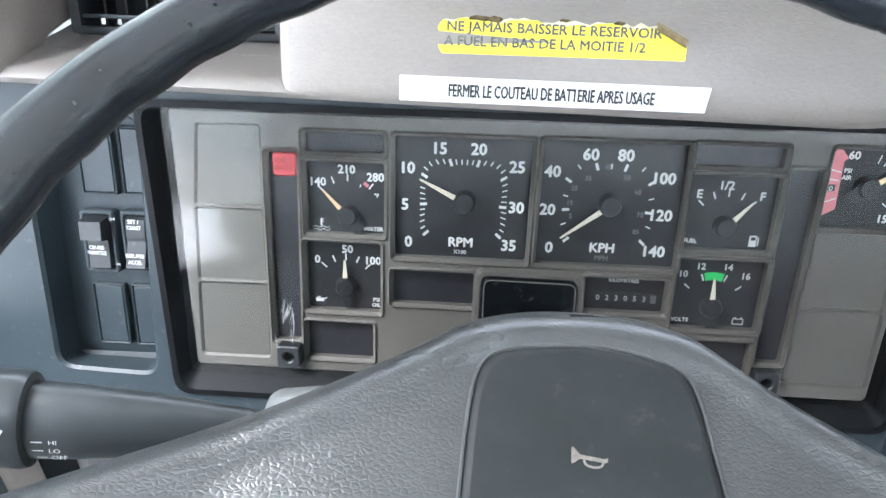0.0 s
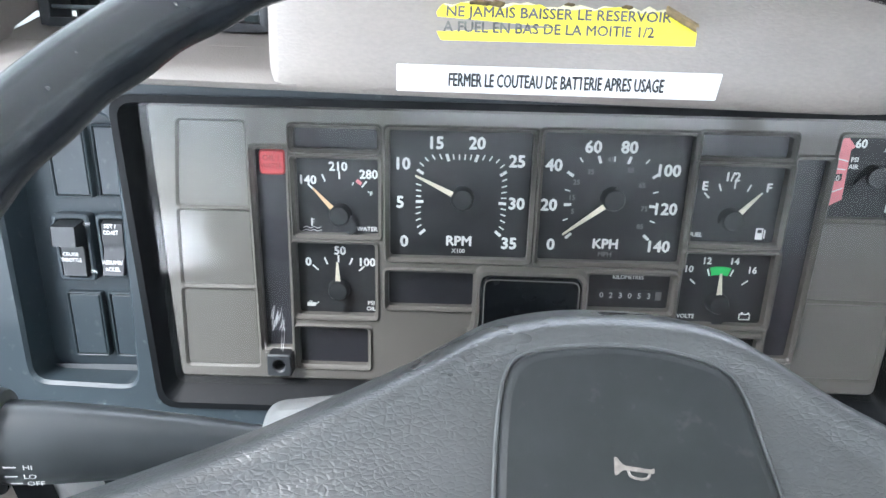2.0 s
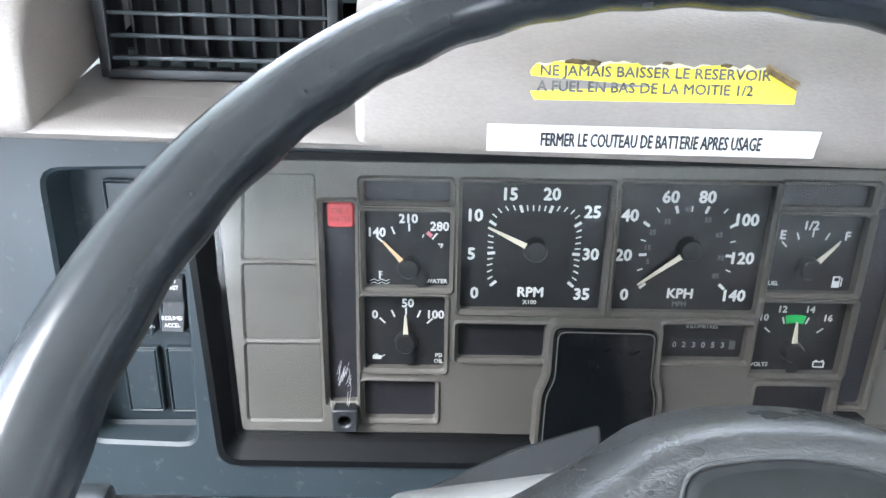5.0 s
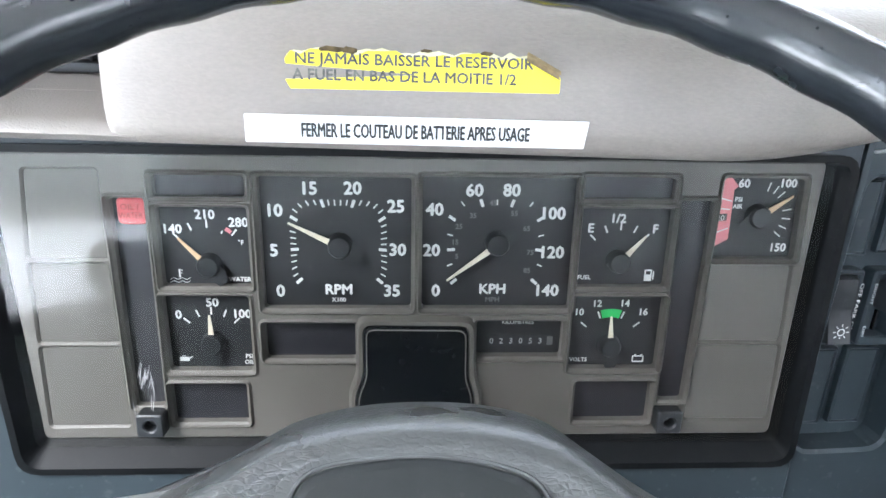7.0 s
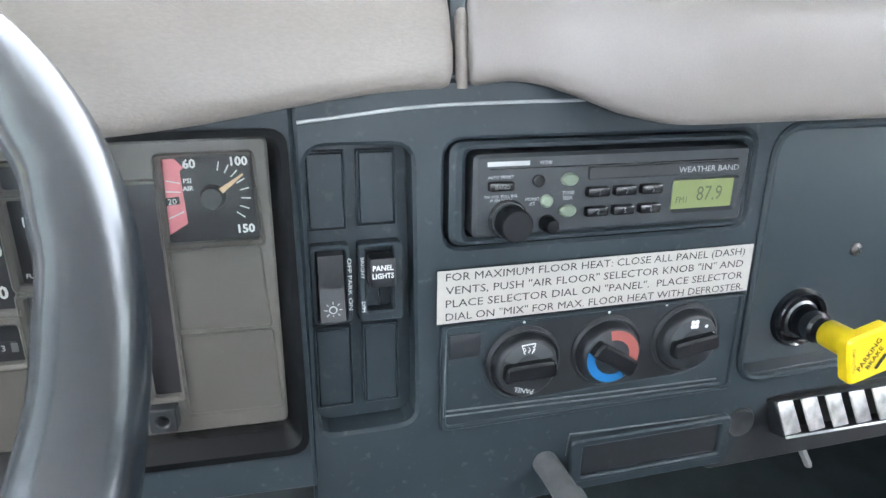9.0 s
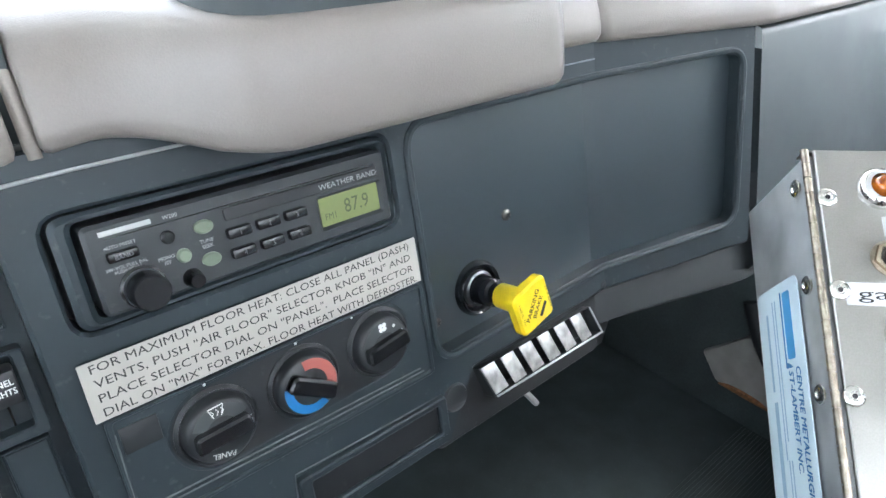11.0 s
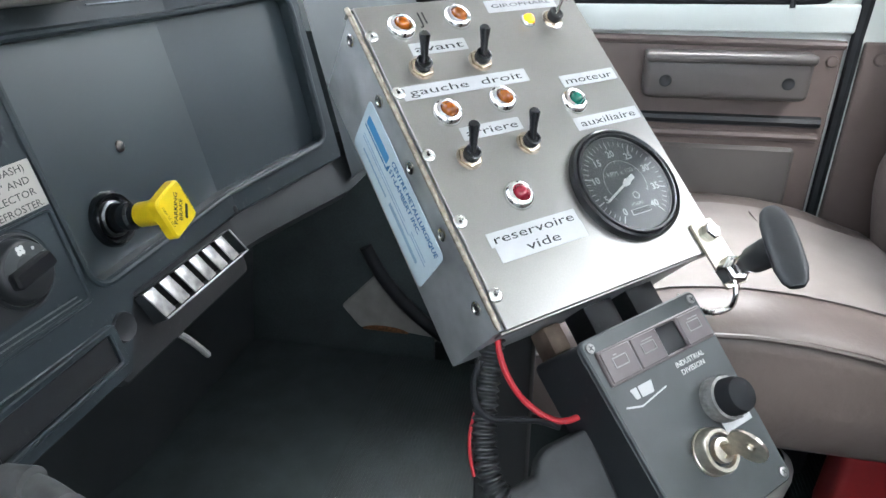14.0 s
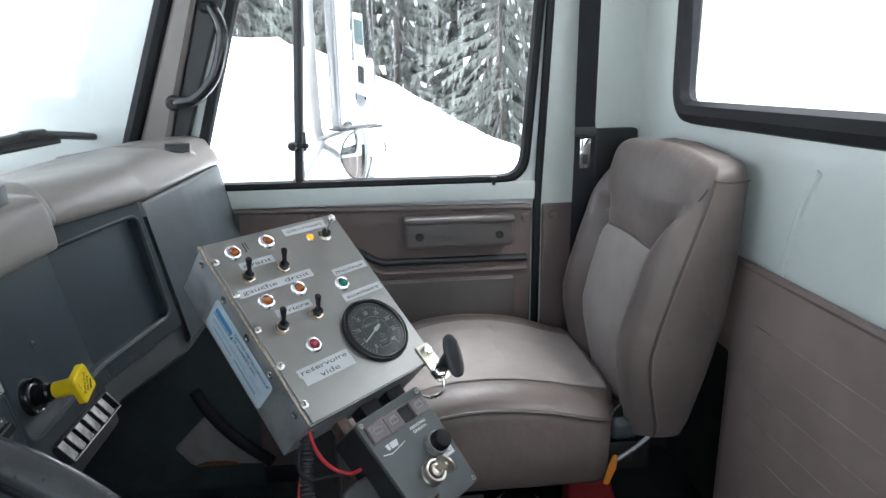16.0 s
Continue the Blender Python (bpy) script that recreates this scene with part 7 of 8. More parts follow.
# ---- passenger seat ----
def ramp_at(x, table):
    """Straight-line reading of (x, value) pairs."""
    if x <= table[0][0]:
        return table[0][1]
    for (a, p), (b, q) in zip(table, table[1:]):
        if x <= b:
            return p + (q - p) * (x - a) / (b - a)
    return table[-1][1]


SX0, SX1 = 0.950, 1.400
cx, sw = (SX0 + SX1) / 2, SX1 - SX0
seat = thing("passenger_seat", W, "brown vinyl passenger seat with beige centre panels and piped seams", "seat", origin=(cx, -0.28, FLOOR_Z))
PIPE_Z = [(-0.52, 0.922), (-0.48, 0.928), (-0.43, 0.938), (-0.37, 0.952), (-0.31, 0.961), (-0.25, 0.964), (-0.20, 0.961), (-0.16, 0.955), (-0.08, 0.930), (0.0, 0.905), (0.03, 0.895)]
HALF_Y = 0.275
MID_Y = -0.245


def cushion_top(a, y):
    """Height of the seat top; a runs from -1 at the near side to 1 at the far side."""
    h = ramp_at(y, PIPE_Z)
    bol = max(0.0, 1 - ((abs(a) - 0.80) / 0.22) ** 2)
    flat = min(max((y + 0.50) / 0.10, 0), 1)
    edge = 1 - abs(a) ** 10
    return h + 0.018 * edge + (0.014 if a > 0 else 0.004) * bol * flat + 0.004 * (1 - a * a) - 0.012 * max(0, 1 - abs(a) / 0.7) * min(max((y + 0.45) / 0.3, 0), 1)


def cushion_slice(y, shrink=0.0):
    hw = sw / 2 - shrink
    cut = 0.075 * ease((-0.468 - y) / 0.045)
    row = []
    for k in range(25):
        a = -1 + k / 12
        row.append((cx + (hw if a > 0 else hw - cut) * a, y, cushion_top(a, y) - shrink * 0.6 - 0.25 * cut * (a < -0.9)))
    low = 0.790
    side = [(cx + hw + 0.004, y, ramp_at(y, PIPE_Z) - 0.02), (cx + hw + 0.006, y, 0.87), (cx + hw, y, 0.806), (cx + hw - 0.015, y, low), (cx, y, low - 0.004), (cx - hw + cut + 0.015, y, low), (cx - hw + cut, y, 0.806), (cx - hw + cut - 0.006, y, 0.87), (cx - hw + cut - 0.004, y, ramp_at(y, PIPE_Z) - 0.02)]
    return row + side


ys = [MID_Y - HALF_Y] + [MID_Y - HALF_Y + 0.004] + [MID_Y - HALF_Y + 0.02 + (2 * HALF_Y - 0.05) * k / 22 for k in range(23)] + [MID_Y + HALF_Y - 0.012, MID_Y + HALF_Y - 0.003, MID_Y + HALF_Y]
rows = [cushion_slice(y, 0.03 if k in (0, len(ys) - 1) else 0.010 if k in (1, len(ys) - 2) else 0.0) for k, y in enumerate(ys)]
body = loft(rows, closed=True)
m = len(rows[0])
body = body + Geo(rows[0], [tuple(range(m))]) + Geo(rows[-1], [tuple(reversed(range(m)))])
body.f = [tuple(reversed(f)) for f in body.f]
part("cushion", body, SEAT, seat, "brown vinyl cushion", soft=60)


def seat_panel():
    """The beige centre of the cushion, a skin just above it."""
    rows = []
    for k in range(21):
        y = -0.500 + 0.46 * k / 20
        inner = 0.60 + 0.05 * math.sin(math.pi * k / 20)
        rows.append([(cx + sw / 2 * a, y, cushion_top(a, y) + 0.0025) for a in [-inner + 2 * inner * j / 14 for j in range(15)]])
    g = loft(rows)
    g.f = [tuple(reversed(f)) for f in g.f]
    return g


panel = part("seat_panel", seat_panel(), SEAT_CLOTH, seat, "beige centre panel", soft=70)
for side in (-1, 1):
    part("seat_seam", sweep([(cx + side * sw / 2 * (0.60 + 0.05 * math.sin(math.pi * k / 20)), -0.500 + 0.46 * k / 20, cushion_top(0.62, -0.500 + 0.46 * k / 20) + (0.001 if side > 0 else -0.009)) for k in range(21)], 0.0022, 6), SEAT, seat)
part("seat_seam", sweep([(cx + 0.025 - 0.0 * k, -0.30 + 0.26 * k / 8, cushion_top(0.11, -0.30 + 0.26 * k / 8) + 0.0012) for k in range(9)], 0.0014, 5), SEAT_CLOTH, seat)
part("seat_seam", sweep([(cx - 0.13 + 0.02 * k, -0.31 + 0.006 * math.sin(k), cushion_top(-0.55 + 0.09 * k, -0.31) + 0.0012) for k in range(14)], 0.0014, 5), SEAT_CLOTH, seat)
part("piping", sweep([(SX0 - 0.003 + 0.075 * ease((-0.468 - y) / 0.045), y, ramp_at(y, PIPE_Z) + 0.001) for y in [-0.500 + 0.51 * k / 40 for k in range(41)]], 0.0036, 7), PIPING, seat, "brown piping")
part("piping", sweep([(SX1 + 0.003, y, ramp_at(y, PIPE_Z) + 0.001) for y in [-0.510 + 0.52 * k / 26 for k in range(27)]], 0.0042, 7), PIPING, seat, "brown piping")

# backrest: level slices from the bottom up
BX, BHW = 1.150, 0.228
PIPE_Y = [(0.92, -0.551), (0.96, -0.542), (1.02, -0.531), (1.06, -0.529), (1.12, -0.542), (1.20, -0.566), (1.27, -0.590), (1.34, -0.612), (1.372, -0.621), (1.43, -0.634)]
REAR = [(0.90, -0.610), (0.95, -0.624), (1.05, -0.650), (1.13, -0.668), (1.235, -0.680), (1.36, -0.688), (1.43, -0.688)]
WIDE = [(0.90, 0.95), (0.93, 0.985), (1.02, 1.0), (1.12, 1.0), (1.20, 0.995), (1.28, 0.985), (1.34, 0.975), (1.372, 0.968), (1.386, 0.955), (1.398, 0.92), (1.408, 0.85), (1.413, 0.76), (1.416, 0.60)]
SEAM = [(0.90, 0.52), (1.0, 0.55), (1.1, 0.58), (1.2, 0.60), (1.235, 0.61), (1.265, 0.68), (1.295, 0.80), (1.32, 0.90), (1.34, 0.96), (1.36, 0.98)]


def back_front(a, z):
    """Depth of the front of the backrest; a from -1 near side to 1 far side."""
    y, s = ramp_at(z, PIPE_Y), ramp_at(z, SEAM)
    fade = ease((1.352 - z) / 0.085)
    wide = 1 - s
    bol = max(0.0, 1 - ((abs(a) - s - 0.50 * wide) / (0.52 * wide + 0.001)) ** 2) if abs(a) > s else 0.0
    core = 1 - (a / s) ** 4 if abs(a) < s else 0.0
    groove = 0.006 * math.exp(-((abs(a) - s) * BHW / 0.006) ** 2)
    tuck = 0.007 * math.exp(-((z - 1.236 + 0.010 * (a / 0.6) ** 2) / 0.009) ** 2) if abs(a) < s else 0.0
    plain = 0.030 * (1 - abs(a) ** 6)
    return y + ((0.004 + 0.034 * math.sqrt(bol) + 0.015 * core - groove) * fade + plain * (1 - fade) - tuck) * (1 - max(0.0, abs(a) - 0.97) / 0.03)


TOP_Z = 1.372     # the side panel ends here and the top rounds over


def back_slice(z):
    hw = BHW * ramp_at(z, WIDE)
    over = max(0.0, z - TOP_Z) / 0.044
    inset = 0.5 * (1 - math.sqrt(max(0.0, 1 - min(over, 1.0) ** 2)))
    pipe, rear = ramp_at(z, PIPE_Y), ramp_at(z, REAR)
    mid = (pipe + rear) / 2
    row = []
    for k in range(41):
        a = -1 + k / 20
        y = back_front(a, z)
        row.append((BX + hw * a, y + (mid - y) * inset, z - 0.010 * a ** 4 * min(over, 1.0)))
    e = z - 0.010 * min(over, 1.0)
    front, back = pipe + (mid - pipe) * inset, rear + (mid - rear) * inset
    side = [(0.0016, front - 0.004), (0.0030, front - 0.014), (0.0036, (front + back) / 2), (0.0026, back + 0.022), (-0.002, back + 0.008), (-0.012, back + 0.001)]
    return row + [(BX + hw + d, y, e) for d, y in side] + [(BX + hw * 0.4, back - 0.002, z), (BX - hw * 0.4, back - 0.002, z)] + [(BX - hw - d, y, e) for d, y in reversed(side)]


zs = [0.900, 0.904, 0.912] + [0.925 + 0.01118 * k for k in range(41)] + [1.378, 1.384, 1.390, 1.396, 1.401, 1.406, 1.410, 1.413, 1.415, 1.416]
rows = [back_slice(z) for z in zs]
m = len(rows[0])
body = loft(rows, closed=True) + Geo(rows[0], [tuple(reversed(range(m)))]) + Geo(rows[-1], [tuple(range(m))])
back = part("backrest", body, SEAT, seat, "brown vinyl backrest", soft=50)
rows = []
for k in range(31):
    z = 0.912 + 0.322 * k / 30
    inner = ramp_at(z, SEAM) * 0.985
    hw = BHW * ramp_at(z, WIDE)
    row = []
    for j in range(17):
        a = -inner + 2 * inner * j / 16
        q = z - 0.010 * (a / 0.6) ** 2 * k / 30
        row.append((BX + hw * a, back_front(a, q) + 0.003, q))
    rows.append(row)
part("back_panel", loft(rows), SEAT_CLOTH, seat, "beige centre panel", soft=70)
top_seam = []
for j in range(17):
    a = -0.60 + 1.2 * j / 16
    q = 1.236 - 0.010 * (a / 0.6) ** 2
    top_seam.append((BX + BHW * ramp_at(q, WIDE) * a, back_front(a, q) + 0.0024, q))
part("back_seam", sweep(top_seam, 0.0016, 6), PIPING, seat)
THREAD = surface("pale_thread", (0.20, 0.165, 0.145), 0.6)
for side in (-1, 1):
    line = [0.912 + 0.445 * k / 40 for k in range(41)]
    part("back_seam", sweep([(BX + side * BHW * ramp_at(z, WIDE) * ramp_at(z, SEAM), back_front(side * ramp_at(z, SEAM), z) + 0.0010, z) for z in line], 0.0017, 6), PIPING, seat)
    line = [0.905 + 0.467 * k / 44 for k in range(45)]
    part("piping", sweep([(BX + side * (BHW * ramp_at(z, WIDE) + 0.0012), ramp_at(z, PIPE_Y) - 0.001, z) for z in line], 0.0026, 7), PIPING, seat, "brown stitched piping")
    stitches = Geo()
    for k in range(92):
        z = 0.915 + 0.0049 * k
        stitches = stitches + sweep([(BX + side * (BHW * ramp_at(q, WIDE) + 0.0026), ramp_at(q, PIPE_Y) - 0.0062, q) for q in (z, z + 0.0030)], 0.0007, 5)
    part("stitching", stitches, THREAD, seat, "pale thread stitches along the piping", kind="stuff")
    part("top_seam", sweep([(BX + side * (BHW * 0.968 + 0.0034), ramp_at(TOP_Z, PIPE_Y) - 0.002 + (ramp_at(TOP_Z, REAR) + 0.010 - ramp_at(TOP_Z, PIPE_Y)) * k / 8, TOP_Z - 0.002 - 0.003 * math.sin(math.pi * k / 8)) for k in range(9)], 0.0016, 6), PIPING, seat)
STEEL_DARK = surface("dull_dark_steel", (0.20, 0.20, 0.20), 0.40, 1.0, spots=0.2, spot_size=0.01)
part("recliner_bar", sweep(smooth_path([(0.9425, -0.478, 0.846), (0.9420, -0.500, 0.859), (0.9415, -0.525, 0.877), (0.9420, -0.550, 0.899), (0.9440, -0.580, 0.926), (0.9500, -0.600, 0.950)], 6), 0.0044, 10, flat=0.55), STEEL_DARK, seat, "curved bright steel recliner bar", soft=60)
part("recliner_plate", slab([(-0.600, 0.880), (-0.490, 0.835), (-0.478, 0.900), (-0.500, 0.940), (-0.560, 0.960), (-0.600, 0.950)], 0.004, 0.0, 0.012, 0.001).tf(Matrix(((0, 0, -1, 0.985), (1, 0, 0, 0), (0, 1, 0, 0), (0, 0, 0, 1)))), BLACK, seat, "black recliner side plate")
part("recliner_cover", rbox(0.968, -0.508, 0.902, 0.030, 0.050, 0.040, 0.012, 3), DASH_GREY, seat, "grey plastic recliner cover")
part("pivot_bolt", lathe([(0.0075, 0.0), (0.0075, 0.004), (0.0050, 0.006), (0, 0.006)], 6).tf(Matrix.Rotation(radians(-90), 4, "Y")).at(0.962, -0.518, 0.842), BLACK, seat, "dark pivot bolt")
part("base_plate", rbox(0.972, -0.520, 0.842, 0.010, 0.085, 0.060, 0.004), BLACK, seat, "dark steel side bracket")
part("seat_base", rbox(1.285, -0.30, 0.66, 0.14, 0.34, 0.29, 0.02), BLACK, seat, "dark seat base")
ORANGE = surface("orange_plastic", (0.50, 0.17, 0.02), 0.4, spots=0.1, spot_size=0.01)
part("adjust_tab", slab([(-0.4660, 0.806), (-0.4740, 0.804), (-0.4868, 0.838), (-0.4872, 0.862), (-0.4822, 0.862), (-0.4735, 0.838)], 0.005, 0.0, 0.003, 0.0015).tf(Matrix(((0, 0, -1, 0.944), (1, 0, 0, 0), (0, 1, 0, 0), (0, 0, 0, 1)))), ORANGE, seat, "orange plastic tab")

# ---- clutter under the seat ----
RED_PAINT = surface("faded_red_paint", (0.23, 0.018, 0.020), 0.4, spots=0.15, spot_size=0.05)
base, tip = Vector((1.065, -0.510, FLOOR_Z)), Vector((1.075, -0.468, 0.800))
rows = []
for k, (share, w_, d_) in enumerate([(0.0, 0.064, 0.030), (0.015, 0.070, 0.034), (0.35, 0.066, 0.033), (0.65, 0.050, 0.030), (0.93, 0.036, 0.026), (0.985, 0.032, 0.022), (1.0, 0.024, 0.014)]):
    p = base + (tip - base) * share
    rows.append([(p.x + q.y, p.y + q.x, p.z) for q in rpoly(rect(-w_, -d_, w_, d_), 0.014, 3)])
m = len(rows[0])
red = thing("red_container", W, "faded red tapered plastic container leaning beside the seat base", "container", origin=tuple(base))
part("body", loft([list(reversed(r)) for r in rows[:6]], closed=True) + Geo(rows[0], [tuple(range(m))]), RED_PAINT, red, soft=50)
part("cap", loft([list(reversed(r)) for r in rows[5:]], closed=True) + Geo(rows[-1], [tuple(reversed(range(m)))]), RED_PAINT, red, "rounded top", soft=50)
part("foot_rim", sweep([(p[0], p[1], p[2] + 0.003) for p in rows[1]], 0.003, 6, closed=True), RED_PAINT, red)
tray = solo("storage_tray", plate(rect(1.034, -0.408, 1.215, -0.082), [rect(1.050, -0.392, 1.199, -0.098)], 0.540, FLOOR_Z + 0.002, 0.04, 0.030, 0.007) + rbox(1.1245, -0.245, FLOOR_Z + 0.010, 0.158, 0.300, 0.012, 0.002), BLACK_GLOSS, W, "black plastic tray on the floor", "tray", origin=(1.10, -0.2425, FLOOR_Z))
MILKY = surface("milky_plastic", (0.50, 0.50, 0.48), 0.35, spots=0.08, spot_size=0.02)
jug = thing("fluid_jug", W, "white plastic fluid jug with a dark top in the tray", "jug", origin=(1.112, -0.343, FLOOR_Z + 0.017))
JM = Matrix.Translation((1.112, -0.343, FLOOR_Z + 0.017)) @ Matrix.Diagonal((0.85, 1.0, 1, 1))
part("body", lathe([(0.0, 0.0), (0.046, 0.0), (0.052, 0.010), (0.0525, 0.050), (0.0545, 0.075), (0.0580, 0.100), (0.0570, 0.116), (0.0530, 0.126), (0.0470, 0.131), (0.038, 0.132)], 32).tf(JM), MILKY, jug, soft=60)
part("cap", lathe([(0.041, 0.128), (0.040, 0.136), (0.034, 0.143), (0.018, 0.146), (0, 0.147)], 28).tf(JM), BLACK_GLOSS, jug, "dark glossy round top")
mark = []
for k in range(9):
    a = radians(158 + 5.0 * k)
    mark.append([(0.0534 * math.cos(a), 0.0534 * math.sin(a), 0.032 - 0.0018 * k + h) for h in (0.0, 0.018)])
part("marked_patch", loft(mark).tf(JM), surface("yellow_green_tape", (0.40, 0.44, 0.02), 0.4, spots=0.4, spot_size=0.012), jug, "yellow-green hand-marked patch")
CARD = surface("white_card", (0.44, 0.42, 0.41), 0.5, spots=0.08, spot_size=0.02)
ORANGE_PRINT = surface("orange_print", (0.55, 0.10, 0.02), 0.5)
carton = thing("folded_carton", W, "white carton with an orange edge lying in the tray", "carton", origin=(1.096, -0.222, FLOOR_Z + 0.016))
part("box", rbox(1.096, -0.222, FLOOR_Z + 0.048, 0.046, 0.086, 0.064, 0.002), CARD, carton)
part("stripe", rbox(1.096, -0.222, FLOOR_Z + 0.0785, 0.0466, 0.0866, 0.006, 0.0), ORANGE_PRINT, carton, "orange printed edge")
part("print_line", rbox(1.0728, -0.222, FLOOR_Z + 0.038, 0.0006, 0.078, 0.0016, 0.0), surface("pale_red_print", (0.36, 0.22, 0.18), 0.5), carton)
carton = thing("printed_carton", W, "white carton with black printing standing in the tray", "carton", origin=(1.148, -0.235, FLOOR_Z + 0.016))
part("box", rbox(1.148, -0.235, FLOOR_Z + 0.074, 0.040, 0.078, 0.116, 0.002), CARD, carton)
part("printing", Geo([(1.1276, -0.262, 0.612), (1.1276, -0.240, 0.604), (1.1276, -0.262, 0.628)], [(0, 1, 2)]) + rbox(1.1278, -0.245, 0.578, 0.0006, 0.020, 0.008, 0.0) + rbox(1.1278, -0.215, 0.578, 0.0006, 0.024, 0.008, 0.0), BLACK_INK, carton, "plain black print")
solo("rubber_hose", sweep(smooth_path([(0.70, 0.02, 0.92), (0.78, -0.06, 0.85), (0.854, -0.187, 0.80), (0.908, -0.374, 0.72), (0.922, -0.566, 0.62), (0.925, -0.66, FLOOR_Z + 0.011)], 8), 0.0105, 10), RUBBER, W, "thick black rubber hose", "hose", origin=(0.925, -0.66, FLOOR_Z))

# ---- footwell: bare painted steel low beside the door, with rust ----
WORN_PLATE = surface("worn_beige_paint", (0.24, 0.235, 0.22), 0.5, spots=0.12, spot_size=0.03, dust=0.10, dust_colour=(0.12, 0.055, 0.02), bump=0.1, bump_size=0.002)
sill = thing("sill_plate", F_RIGHT, "worn beige painted sill plate with a rusty lower edge", "sill plate", origin=(-0.36, 0.57, 0.02))
part("plate", slab([(-0.490, 0.630), (-0.447, 0.574), (-0.362, 0.577), (-0.263, 0.568), (-0.340, 0.645), (-0.404, 0.718), (-0.452, 0.668)], 0.026, 0.006, 0.010, 0.003), WORN_PLATE, sill)
part("rusty_edge", sweep(smooth_path([(-0.440, 0.575, 0.024), (-0.41, 0.580, 0.026), (-0.36, 0.579, 0.026), (-0.33, 0.574, 0.024)], 4), lambda s: 0.003 + 0.004 * math.sin(math.pi * s), 7), surface("rust", (0.16, 0.07, 0.025), 0.8, spots=0.4, spot_size=0.006), sill, "rusty lower edge")
part("door_seal", sweep(smooth_path([(-0.420, 0.790, 0.026), (-0.385, 0.722, 0.028), (-0.325, 0.645, 0.028), (-0.245, 0.575, 0.028)], 6), 0.015, 10), RUBBER, sill, "black rounded door seal")

# crumbs of dirt and plaster on the mat
crumbs, rnd = Geo(), random.Random(5)
for k in range(60):
    size, where = 0.0015 + 0.0035 * rnd.random() ** 2, (0.66 + 0.42 * rnd.random(), -0.45 + 0.85 * rnd.random())
    tilt = Matrix.Translation((*where, FLOOR_Z + 0.002 + size * 0.4)) @ Matrix.Rotation(TAU * rnd.random(), 4, "Z") @ Matrix.Rotation(rnd.random(), 4, "X")
    crumbs = crumbs + rbox(0, 0, 0, size * (1 + rnd.random()), size, size * 0.7, size * 0.2, 1).tf(tilt)
solo("floor_debris", crumbs, surface("grey_crumbs", (0.30, 0.30, 0.28), 0.9, spots=0.3, spot_size=0.01), W, "grey crumbs of dirt scattered on the floor mat", "debris", kind="stuff")
solo("cable_rod", sweep(smooth_path([(0.735, 0.385, 1.032), (0.745, 0.370, 1.017), (0.763, 0.368, 0.992), (0.781, 0.370, 0.967)], 4), 0.0038, 8), surface("pale_sleeve", (0.34, 0.35, 0.34), 0.5, spots=0.15, spot_size=0.01), W, "pale grey cable sleeve hanging under the dashboard", "cable", origin=(0.735, 0.385, 1.032))

# ---- right door, pillars, rear wall trim ----
door = thing("door_trim", F_RIGHT, "brown vinyl trim panel of the passenger door with grey armrest", "door trim", origin=(0.1, 0.7, 0))
part("trim_panel", slab([(-0.285, 0.55), (0.440, 0.55), (0.440, 1.238), (-0.285, 1.250)], 0.012, 0.0, 0.012, 0.004), DOOR_BROWN, door)
part("upper_roll", sweep([(-0.285, 1.243, 0.012), (0.440, 1.231, 0.012)], 0.007, 8), DOOR_BROWN, door)
part("armrest", rbox(0.255, 1.181, 0.034, 0.265, 0.072, 0.056, 0.012, 3), BROWN_GREY, door, "grey moulded door pull")
part("armrest_lip", rbox(0.255, 1.214, 0.044, 0.268, 0.016, 0.054, 0.007, 3), BROWN_GREY, door)
for x in (0.158, 0.352):
    part("armrest_screw", lathe([(0.0105, 0.0615), (0.0095, 0.0632), (0.0080, 0.0626), (0, 0.0622)], 16).at(x, 1.175, 0), GAUGE, door, "dark recessed screw")
for pts, rr in (([(-0.10, 1.155), (0.0, 1.135), (0.06, 1.105), (0.12, 1.102), (0.428, 1.102)], 0.010), ([(-0.10, 1.130), (0.0, 1.110), (0.06, 1.078), (0.12, 1.075), (0.428, 1.075)], 0.008)):
    part("moulding", sweep(smooth_path([(p[0], p[1], 0.014) for p in pts], 6), rr, 8), DOOR_BROWN if rr < 0.01 else BLACK, door)
part("lower_panel", plate([(-0.05, 0.80), (0.400, 0.80), (0.400, 1.055), (-0.05, 1.055)], (), 0.020, 0.010, 0.012, c=0.006, back=True), BROWN_GREY, door, "grey-brown raised panel")
for x, y in ((-0.10, 1.225), (0.425, 1.205)):
    part("trim_button", lathe([(0.010, 0.012), (0.008, 0.016), (0, 0.0175)], 16).at(x, y, 0), DOOR_BROWN, door, "brown trim button")
part("door_seal", sweep([(0.452, 0.5, 0.008), (0.455, 1.24, 0.008), (0.492, 2.0, 0.008)], 0.010, 8), RUBBER, door, "black door seal")
part("sill_top", rbox(0.05, 1.272, 0.006, 0.80, 0.046, 0.014, 0.005, 3), CAB_PAINT, door, "pale painted window sill")
pil = thing("rear_pillar_trim", F_RIGHT, "brown vinyl trim on the rear door pillar", "pillar trim", origin=(0.53, 0.9, 0))
part("panel", slab(rect(0.470, 0.5, 0.70, 1.236), 0.012, 0.0, 0.004, 0.003), DOOR_BROWN, pil)
part("trim_button", lathe([(0.011, 0.012), (0.009, 0.016), (0, 0.0175)], 16).at(0.497, 1.210, 0), DOOR_BROWN, pil)
win = window("window_1", F_RIGHT, WIN_R, "passenger side window with a fixed quarter light, wet from outside", glass=WET_GLASS)
